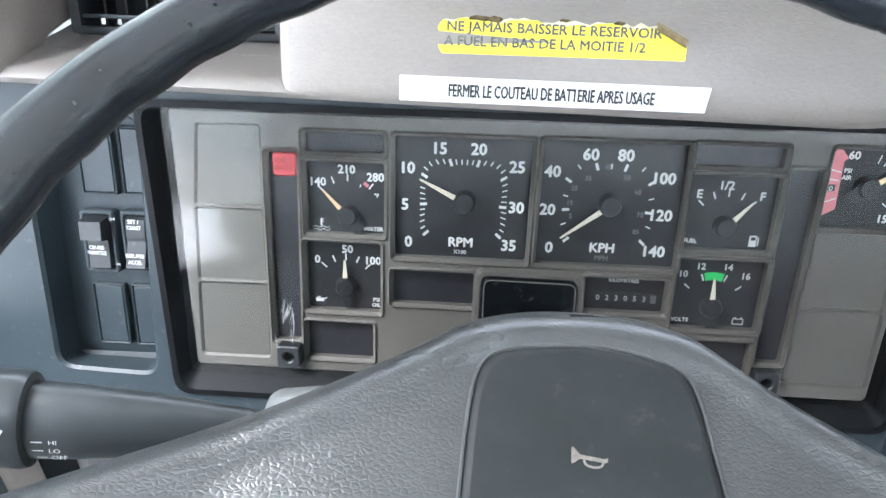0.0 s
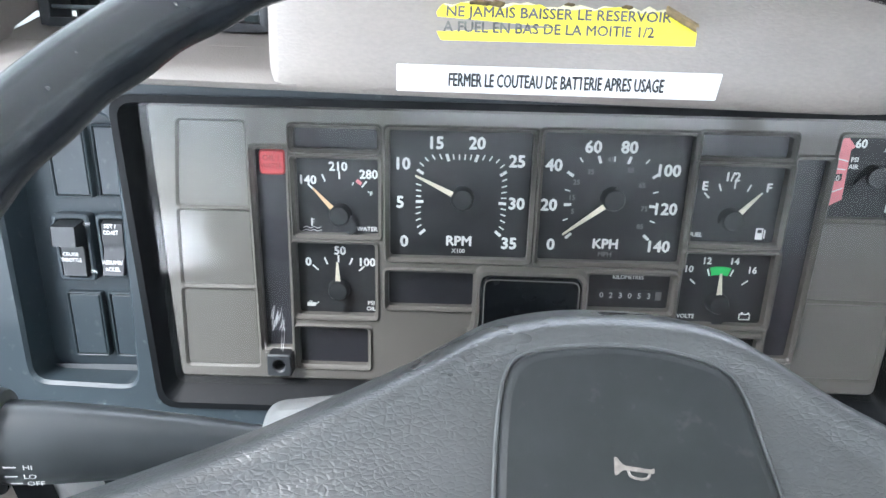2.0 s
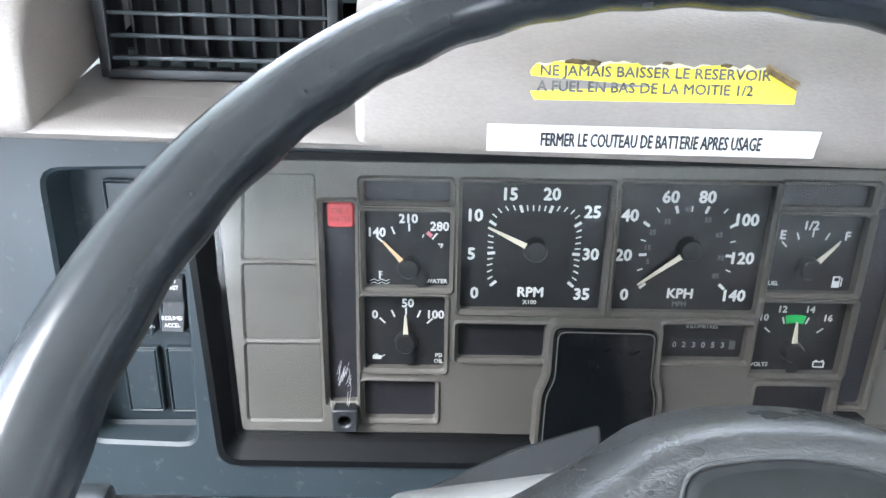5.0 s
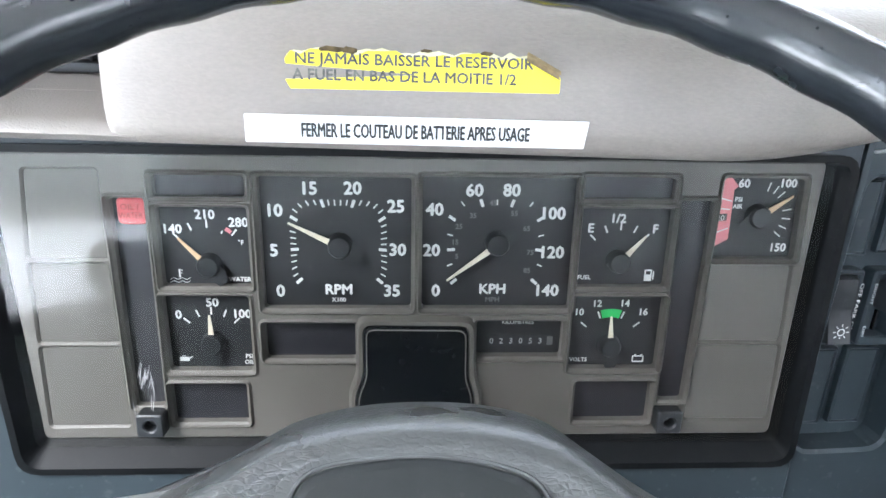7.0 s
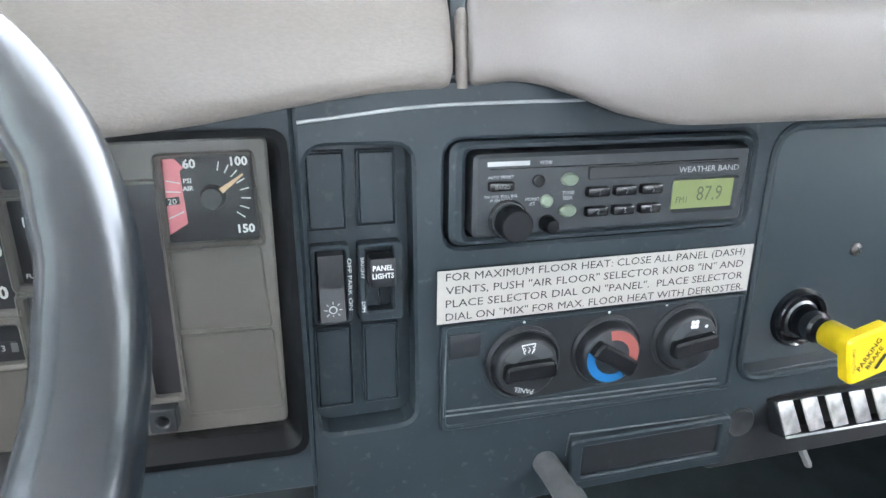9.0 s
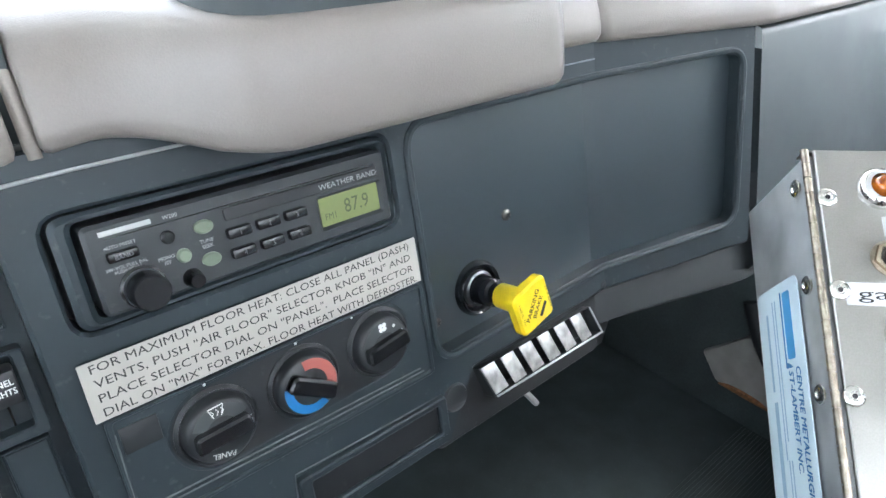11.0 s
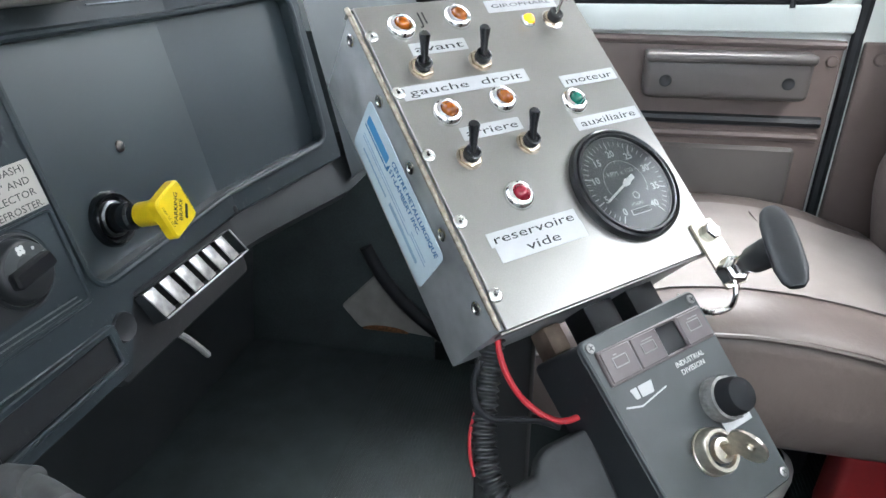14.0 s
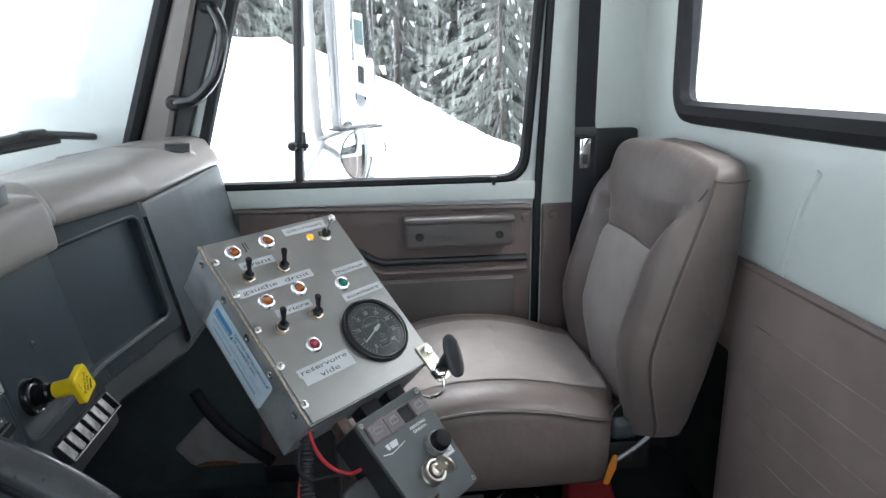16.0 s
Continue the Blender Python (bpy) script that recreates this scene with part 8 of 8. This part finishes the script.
part("divider", sweep([(-0.123, 1.30, 0.0), (-0.082, 1.92, 0.0)], 0.012, 8), BLACK, win, "black window divider bar")
part("latch", lathe([(0.010, 0.0), (0.012, 0.006), (0.008, 0.014), (0, 0.015)], 16).at(-0.130, 1.395, 0.012) + rbox(-0.112, 1.395, 0.012, 0.04, 0.012, 0.006, 0.002) + rbox(-0.102, 1.405, 0.010, 0.008, 0.045, 0.006, 0.002), BLACK, win, "black quarter light catch")
part("sill_peg", lathe([(0.0045, 0.0), (0.0040, 0.014), (0.0075, 0.015), (0.0075, 0.020), (0, 0.021)], 14).tf(Matrix.Rotation(radians(-90), 4, "X")).at(0.345, 1.289, 0.016), BLACK, win, "small black lock peg")
window("window_2", F_REAR, WIN_B, "wide rear window with thick black rubber seal, misted white", 0.06, 0.024, MISTED)
window("window_3", F_LEFT, WIN_L, "driver side window", 0.06)

# front pillar with grab handle
APIL = frame_at((RIGHT_X, 0, 0), (0, -1, 0), (0, 0, 1))
ap = thing("front_pillar_trim", APIL, "pale taupe plastic trim on the front pillar", "pillar trim", origin=(-0.45, 1.40, 0))
part("cover", slab([(-0.478, 1.38), (-0.414, 1.38), (-0.219, 2.00), (-0.253, 2.00)], 0.035, 0.0, 0.012, 0.008), PAD_SMOOTH, ap)
part("dark_strip", slab([(-0.412, 1.38), (-0.377, 1.38), (-0.155, 2.00), (-0.217, 2.00)], 0.018, 0.0, 0.004, 0.003), BLACK, ap, "dark strip beside the door opening")
part("seal", sweep([(-0.498, 1.38, 0.025), (-0.274, 2.0, 0.025)], 0.019, 8), RUBBER, ap, "black rubber seal")
grab = thing("grab_handle", APIL, "black curved grab handle on the front pillar", "grab handle", origin=(-0.37, 1.50, 0.03))
part("bar", sweep(smooth_path([(-0.378, 1.500, 0.032), (-0.360, 1.501, 0.062), (-0.322, 1.508, 0.072), (-0.283, 1.543, 0.074), (-0.263, 1.584, 0.074), (-0.250, 1.642, 0.072), (-0.265, 1.690, 0.066), (-0.292, 1.702, 0.030)], 6), 0.0125, 12), BLACK_GLOSS, grab)
for p in ((-0.380, 1.500, 0.030), (-0.292, 1.704, 0.016)):
    part("mount", lathe([(0.018, 0.0), (0.017, 0.008), (0.012, 0.014), (0, 0.014)], 18).at(*p), BLACK, grab)

# seat belt, speaker grille, rear trim
belt = thing("seat_belt", W, "black seat belt with a bright steel tongue on the pillar", "seat belt", origin=(1.42, -0.555, 1.0))
part("webbing", loft([[(1.425, -0.535, 2.0), (1.425, -0.585, 2.0)], [(1.415, -0.530, 1.45), (1.415, -0.578, 1.45)], [(1.405, -0.528, 1.38), (1.405, -0.578, 1.38)], [(1.395, -0.52, 1.0), (1.395, -0.57, 1.0)]]) + loft([[(1.422, -0.585, 2.0), (1.422, -0.535, 2.0)], [(1.412, -0.578, 1.45), (1.412, -0.530, 1.45)], [(1.402, -0.578, 1.38), (1.402, -0.528, 1.38)], [(1.392, -0.57, 1.0), (1.392, -0.52, 1.0)]]), surface("black_webbing", (0.010, 0.012, 0.016), 0.7, spec=0.2, bump=0.4, bump_size=0.001), belt)
part("tongue", rbox(1.402, -0.553, 1.365, 0.004, 0.026, 0.070, 0.002), CHROME, belt, "bright steel tongue")
part("tongue_cover", rbox(1.404, -0.553, 1.415, 0.014, 0.052, 0.022, 0.004), BLACK, belt)
part("tongue_slot", rbox(1.3995, -0.553, 1.352, 0.002, 0.012, 0.022, 0.0005), BLACK, belt)
gr = thing("speaker_grille", F_RIGHT, "black perforated speaker grille in the rear corner of the cab", "speaker grille", origin=(0.64, 1.2, 0))
part("frame", slab(rect(0.592, 1.02, 0.700, 1.418), 0.020, 0.0, 0.012, 0.004), BLACK, gr)
holes = Geo()
for a in range(8):
    for b in range(30):
        holes = holes + disc(0.0036, 0.0204, 8).at(0.604 + a * 0.0118, 1.045 + b * 0.0118)
part("perforation", holes, GAUGE, gr, kind="stuff")
TRIM_BROWN = surface("worn_brown_trim_vinyl", (0.235, 0.182, 0.165), 0.5, spots=0.12, spot_size=0.09, grain=0.04, grain_size=0.002, bump=0.25, bump_size=0.0012)
rt = thing("rear_trim", F_REAR, "brown vinyl rear wall trim with pressed lines", "rear trim", origin=(-0.6, 0.6, 0))
part("panel", slab([(-0.945, 0.45), (0.35, 0.45), (0.35, 1.205), (-1.33, 1.225), (-1.33, 1.055), (-0.945, 1.050)], 0.014, 0.0, 0.006, 0.0), TRIM_BROWN, rt)
# added roll: the trim turns away here to fade into the shade by the seat
part("rolled_edge", loft([[(-0.9452 - 0.070 * math.sin(radians(a)), v, 0.014 - 0.090 * (1 - math.cos(radians(a)))) for a in range(0, 91, 9)] for v in (0.48, 0.80, 1.05)]), TRIM_BROWN, rt, "added trim edge rolled back so that it darkens towards the seat", soft=80)
part("top_edge", sweep([(-1.33, 1.226, 0.010), (0.35, 1.206, 0.010)], 0.008, 8), BROWN, rt)
for k in range(7):
    part("pressed_line", sweep([(-0.89, 1.128 - k * 0.055, 0.0142), (0.2, 1.115 - k * 0.055, 0.0140)], 0.0014, 5), TRIM_BROWN, rt)
part("pressed_rib", sweep(smooth_path([(-0.86, 1.22, 0.0), (-0.83, 1.34, 0.001), (-0.80, 1.40, 0.0)], 5), 0.006, 8), CAB_PAINT, wall_rear)

# driver's side, low beside the column: slabs added for bright upright stripes
stripes = thing("left_bright_stripes", W, "added upright slabs, beige, dark and pale, for bright stripes at the left", "door pocket", origin=(-0.38, 0.45, 0.80))
STRIPE_BEIGE = surface("beige_stripe", (0.42, 0.38, 0.33), 0.5, spots=0.15, spot_size=0.03)
part("panel", rbox(-0.378, 0.405, 0.92, 0.016, 0.036, 0.30, 0.005), STRIPE_BEIGE, stripes)
part("gap", rbox(-0.380, 0.448, 0.90, 0.012, 0.046, 0.30, 0.003), BLACK, stripes, "dark gap")
part("strip", rbox(-0.376, 0.505, 0.87, 0.018, 0.060, 0.26, 0.005), surface("pale_strip", (0.62, 0.62, 0.60), 0.5, spots=0.1, spot_size=0.03), stripes, "pale strip")

# ---- windscreen and outside ----
ws = thing("windscreen", W, "wide truck windscreen", "windscreen", kind="structure", origin=(0.53, 0.6, 1.4))


def ws_y(x, z):
    return 0.575 - 0.09 * ((x - 0.53) / 0.95) ** 2 - (z - 1.40) * 0.34


rows = [[(x, ws_y(x, z), z) for x in [-0.42 + 0.1 * k for k in range(20)]] for z in (1.33, 1.55, 1.75, 2.02)]
pane = part("pane", loft(rows), GLASS, ws, "clear glass")
pane.visible_shadow = False
part("seal", sweep([(x, ws_y(x, 1.365) - 0.01, 1.365) for x in [-0.42 + 0.1 * k for k in range(20)]], 0.016, 8), RUBBER, ws, "black rubber seal")
header = loft([[(x, ws_y(x, z) - 0.014, z) for x in [-0.42 + 0.1 * k for k in range(20)]] for z in (1.80, 1.86, 1.95, 2.02)]) + loft([[(x, ws_y(x, z) + 0.016, z) for x in [-0.42 + 0.1 * k for k in range(20)]] for z in (2.02, 1.95, 1.86, 1.80)])
solo("wall_header", header + loft([[(x, ws_y(x, 1.80) + 0.016, 1.80) for x in [-0.42 + 0.1 * k for k in range(20)]], [(x, ws_y(x, 1.80) - 0.014, 1.80) for x in [-0.42 + 0.1 * k for k in range(20)]]]), HEADLINER, W, "grey lined header above the windscreen", "wall", kind="structure")
wip = thing("wiper", W, "black windscreen wiper outside the glass", "wiper", origin=(0.9, 0.62, 1.43))
part("arm", sweep([(0.90, 0.610, 1.430), (1.10, 0.592, 1.446), (1.23, 0.585, 1.452), (1.36, 0.580, 1.440), (1.505, 0.575, 1.424)], 0.0085, 8), BLACK, wip)
part("blade", sweep([(0.80, 0.600, 1.428), (1.10, 0.590, 1.434), (1.31, 0.580, 1.436)], 0.011, 8, flat=0.6), RUBBER, wip)
part("joint", rbox(1.23, 0.582, 1.455, 0.07, 0.02, 0.012, 0.004), BLACK, wip)
solo("aerial", sweep([(1.69, 0.75, 0.9), (1.735, 0.75, 1.36), (1.75, 0.748, 1.464), (1.76, 0.742, 1.73), (1.78, 0.735, 2.05)], 0.0050, 6), BLACK, W, "thin black whip aerial outside the windscreen", "aerial", origin=(1.69, 0.75, 0.9))

GROUND = -0.55
gx = [-40 + 4 * k for k in range(10)] + [0, 1.2, 2.4, 3.6, 4.4] + [5 + 0.4 * k for k in range(18)] + [12.6 + 1.2 * k for k in range(15)] + [32, 40, 60, 100, 200, 600]
gy = [-600, -200, -80, -40] + [-30 + 1.5 * k for k in range(15)] + [-8 + 0.35 * k for k in range(49)] + [10.5 + 1.5 * k for k in range(24)] + [50, 80, 200, 600]


def bank(x, y):
    h = 0.0
    if x > 2.5:
        s = min(1.0, (x - 2.5) / 4.5)
        edge = 2.02 + 0.47 * y
        h = max(0.7, min(2.60 - 0.34 * ease((y - 1.5) / 1.0), edge)) * s * s * (3 - 2 * s)
        h += 0.22 * noise.noise((x * 0.5, y * 0.5, 3)) * s + 0.12 * noise.noise((x * 1.7, y * 1.7, 9)) * s + 0.08 * noise.noise((x * 4.1, y * 4.1, 5)) * s
    return GROUND + h


gnd = solo("ground", loft([[(x, y, bank(x, y)) for y in gy] for x in gx]), SNOW, W, "white snow with ploughed banks", "snow", kind="structure", soft=80)
gnd.data.flip_normals()


def spruce(name, x, y, h, seed):
    """A dark spruce: trunk and whorls of drooping needle sprays."""
    rnd = random.Random(seed)
    root = thing(name, Matrix.Translation((x, y, bank(x, y) - 0.1)), "dark spruce tree with snow among its branches", "tree", "spruces behind the snow bank")
    part("trunk", sweep([(0, 0, 0), (0.05, 0, h * 0.5), (0, 0, h)], lambda s: 0.16 * (1 - 0.9 * s), 7), BARK, root)
    g, snow = Geo(), Geo()
    levels = int(h / 0.15)
    for k in range(levels):
        z = h * (0.02 + 0.97 * k / levels)
        reach = 0.20 + 1.25 * (1 - k / levels) * (0.6 + 0.7 * rnd.random())
        for j in range(10):
            a = TAU * (j + rnd.random()) / 10
            c, s = math.cos(a), math.sin(a)
            r, droop = reach * (0.5 + 0.7 * rnd.random()), -0.5 * reach * rnd.random() - 0.08
            for q in range(9):   # hanging sprays along the limb
                t0 = 0.10 + 0.10 * q
                t1 = t0 + 0.11
                wd = 0.016 + 0.032 * rnd.random()
                hang = wd * (2.0 + 2.5 * rnd.random())
                white = rnd.random() < 0.03
                o = snow if white else g
                b = len(o.v)
                o.v += [Vector((t0 * r * c, t0 * r * s, z + t0 * droop)), Vector((t1 * r * c - wd * s, t1 * r * s + wd * c, z + t1 * droop - hang)), Vector((t1 * r * c, t1 * r * s, z + t1 * droop + 0.02)), Vector((t1 * r * c + wd * s, t1 * r * s - wd * c, z + t1 * droop - hang))]
                o.f += [(b, b + 1, b + 2), (b, b + 2, b + 3)]
    part("crown", g, NEEDLES, root, soft=10)
    part("snow_cover", snow, SNOW, root, "snow lying on the branches", kind="stuff", soft=10)
    return root


base_trees = [spruce("spruce_tree", 13.0, -3.0 + 1.3 * k, 7.5 + (k * 37 % 11) * 0.35, k) for k in range(4)]
rnd = random.Random(11)
for k in range(60):
    src = base_trees[k % 4]
    x, y = 11.5 + 7 * rnd.random(), -4.8 + 21.3 * (k + 0.6 * rnd.random()) / 60
    copy_thing(src, Matrix.Translation((x, y, bank(x, y) - 0.1)) @ Matrix.Rotation(rnd.random() * TAU, 4, "Z"))

for k in range(80):   # the wood goes on behind
    x, y = 18.5 + 6 * rnd.random(), -6.0 + 30.0 * (k + 0.8 * rnd.random()) / 80
    copy_thing(base_trees[k % 4], Matrix.Translation((x, y, bank(x, y) - 0.1)) @ Matrix.Rotation(rnd.random() * TAU, 4, "Z"))
for k in range(16):
    x, y = 2.2 + 0.75 * k + 0.3 * rnd.random(), -19 - 3 * rnd.random()
    copy_thing(base_trees[k % 4], Matrix.Translation((x, y, bank(x, y) - 0.1)) @ Matrix.Rotation(rnd.random() * TAU, 4, "Z"))

# the wood far behind, closing the view
rows = []
for k in range(81):
    y = -60 + 1.6 * k
    rows.append([(32 + 3 * noise.noise((y * 0.3, 1, 0)), y, z) for z in (-1, 3, 6, 9)] + [(32, y, 12 + 4 * noise.noise((y * 0.9, 7, 2)))])
solo("backdrop", loft(rows), surface("far_wood", (0.085, 0.095, 0.088), 0.9, spots=0.45, spot_size=0.9, grain=0.35, grain_size=0.25, stretch=(1, 2.2, 0.7)), W, "grey-green spruce wood far behind the snow", "woods", kind="structure")

# white truck standing behind, seen in the mirrors
truck = thing("parked_truck", Matrix.Translation((3.3, -9.5, GROUND + 0.02)), "white parked truck with a sloping windscreen on the snow", "truck", origin=(0, 0, 0))
TRUCK_WHITE = surface("white_truck_paint", (0.66, 0.67, 0.67), 0.4, spots=0.05, spot_size=0.2)
part("cab", loft([[(x, y, z) for y, z in ((-1.6, 0.5), (-1.6, 2.75), (-0.2, 2.85), (0.15, 2.70), (0.55, 1.75), (1.70, 1.55), (1.85, 1.35), (1.85, 0.55), (-1.6, 0.5))] for x in (-1.05, -1.0, 1.0, 1.05)]) + Geo([(-1.05, y, z) for y, z in ((-1.6, 0.5), (-1.6, 2.75), (-0.2, 2.85), (0.15, 2.70), (0.55, 1.75), (1.70, 1.55), (1.85, 1.35), (1.85, 0.55))], [(0, 1, 2, 3, 4, 5, 6, 7)]), TRUCK_WHITE, truck, soft=30)
part("windscreen", slab(rect(-0.92, -0.45, 0.92, 0.42), 0.012, 0.0, 0.06, 0.004).tf(Matrix.Translation((0, 0.37, 2.22)) @ Matrix.Rotation(radians(-67), 4, "X") @ Matrix.Rotation(radians(180), 4, "Z")), surface("tinted_windscreen", (0.12, 0.17, 0.16), 0.1), truck, "greenish sloping windscreen")
part("grille", rbox(0, 1.86, 1.0, 1.1, 0.03, 0.5, 0.02), BLACK, truck, "dark grille")
part("bumper", rbox(0, 1.92, 0.55, 2.15, 0.16, 0.26, 0.04), TRUCK_WHITE, truck)
for x in (-0.82, 0.82):
    part("headlight", rbox(x, 1.86, 1.05, 0.30, 0.05, 0.24, 0.03), CHROME, truck, "bright headlight")
    part("wheel", lathe([(0.30, -0.14), (0.50, -0.13), (0.52, 0.0), (0.50, 0.13), (0.30, 0.14)], 28).tf(Matrix.Translation((x * 1.12, 1.0, 0.5)) @ Matrix.Rotation(radians(90), 4, "Y")), RUBBER, truck, "black tyre")

# mirror on the passenger side
WHITE_TUBE = surface("white_painted_tube", (0.26, 0.265, 0.265), 0.35, spots=0.05, spot_size=0.03)
MIRROR = surface("mirror_glass", (0.50, 0.52, 0.52), 0.02, 1.0)
FM = Matrix.Translation((2.0, -0.005, 1.80)) @ Matrix.Rotation(radians(-42), 4, "Z")   # y of this frame points back out of the glass's rear
mir = thing("door_mirror", FM, "tall white truck door mirror with a round convex mirror below", "mirror", origin=(0, 0, -0.40))
part("housing", rbox(0, 0.022, 0, 0.172, 0.04, 0.81, 0.012, 3), surface("grey_mirror_shell", (0.14, 0.145, 0.145), 0.4), mir)
part("frame", plate(rect(-0.084, -0.40, 0.084, 0.40), [rect(-0.079, -0.394, 0.079, 0.394)], 0.004, -0.004, 0.004, 0.003, 0.001).tf(Matrix.Rotation(radians(90), 4, "X")), STEEL_DARK, mir, "thin steel frame")
part("glass", rbox(0, -0.001, 0, 0.158, 0.003, 0.79, 0.001), MIRROR, mir, "mirror glass")
part("shelf", rbox(0, 0.01, -0.404, 0.20, 0.05, 0.010, 0.003), BLACK, mir, "dark lower bracket")
to_m = FM.inverted()


def mirror_tube(name, pts, r, label=""):
    return part(name, sweep(smooth_path([to_m @ Vector(p) for p in pts], 8), r, 10), WHITE_TUBE, mir, label)


mirror_tube("arm", [(1.58, 0.30, 2.25), (1.92, 0.150, 2.22), (2.0, 0.133, 1.90), (2.0, 0.131, 1.615), (2.0, 0.127, 1.40), (1.99, 0.125, 1.34), (1.60, 0.24, 1.16)], 0.016, "bent white tube")
mirror_tube("brace", [(2.0, 0.128, 1.355), (2.02, 0.06, 1.30), (2.02, 0.03, 1.22), (1.66, 0.12, 1.05)], 0.012, "bent white tube")
mirror_tube("brace", [(2.0, 0.126, 1.36), (2.0, 0.05, 1.385), (2.0, 0.02, 1.395)], 0.008, "bent white tube")
RM = to_m @ Matrix.Translation((1.95, -0.018, 1.317)) @ Matrix.Rotation(radians(-60), 4, "Z") @ Matrix.Rotation(radians(90), 4, "X")
round_m = part("round_mirror", lathe([(0.0, -0.030), (0.05, -0.022), (0.082, 0.0), (0.084, 0.004), (0.080, 0.008)], 32).tf(RM), BLACK, mir, "round convex mirror")
part("convex_glass", lathe([(0.080, 0.008), (0.06, 0.014), (0.03, 0.018), (0, 0.019)], 32).tf(RM), MIRROR, round_m, "convex mirror glass")
# white body of the truck close behind the rear window
solo("truck_body", rbox(0.55, -4.60, 0.9, 2.3, 4.1, 2.6, 0.03), surface("white_body_paint", (0.80, 0.81, 0.82), 0.5, spots=0.05, spot_size=0.2), W, "white truck body close behind the cab", "truck body", origin=(0.55, -4.6, -0.4))
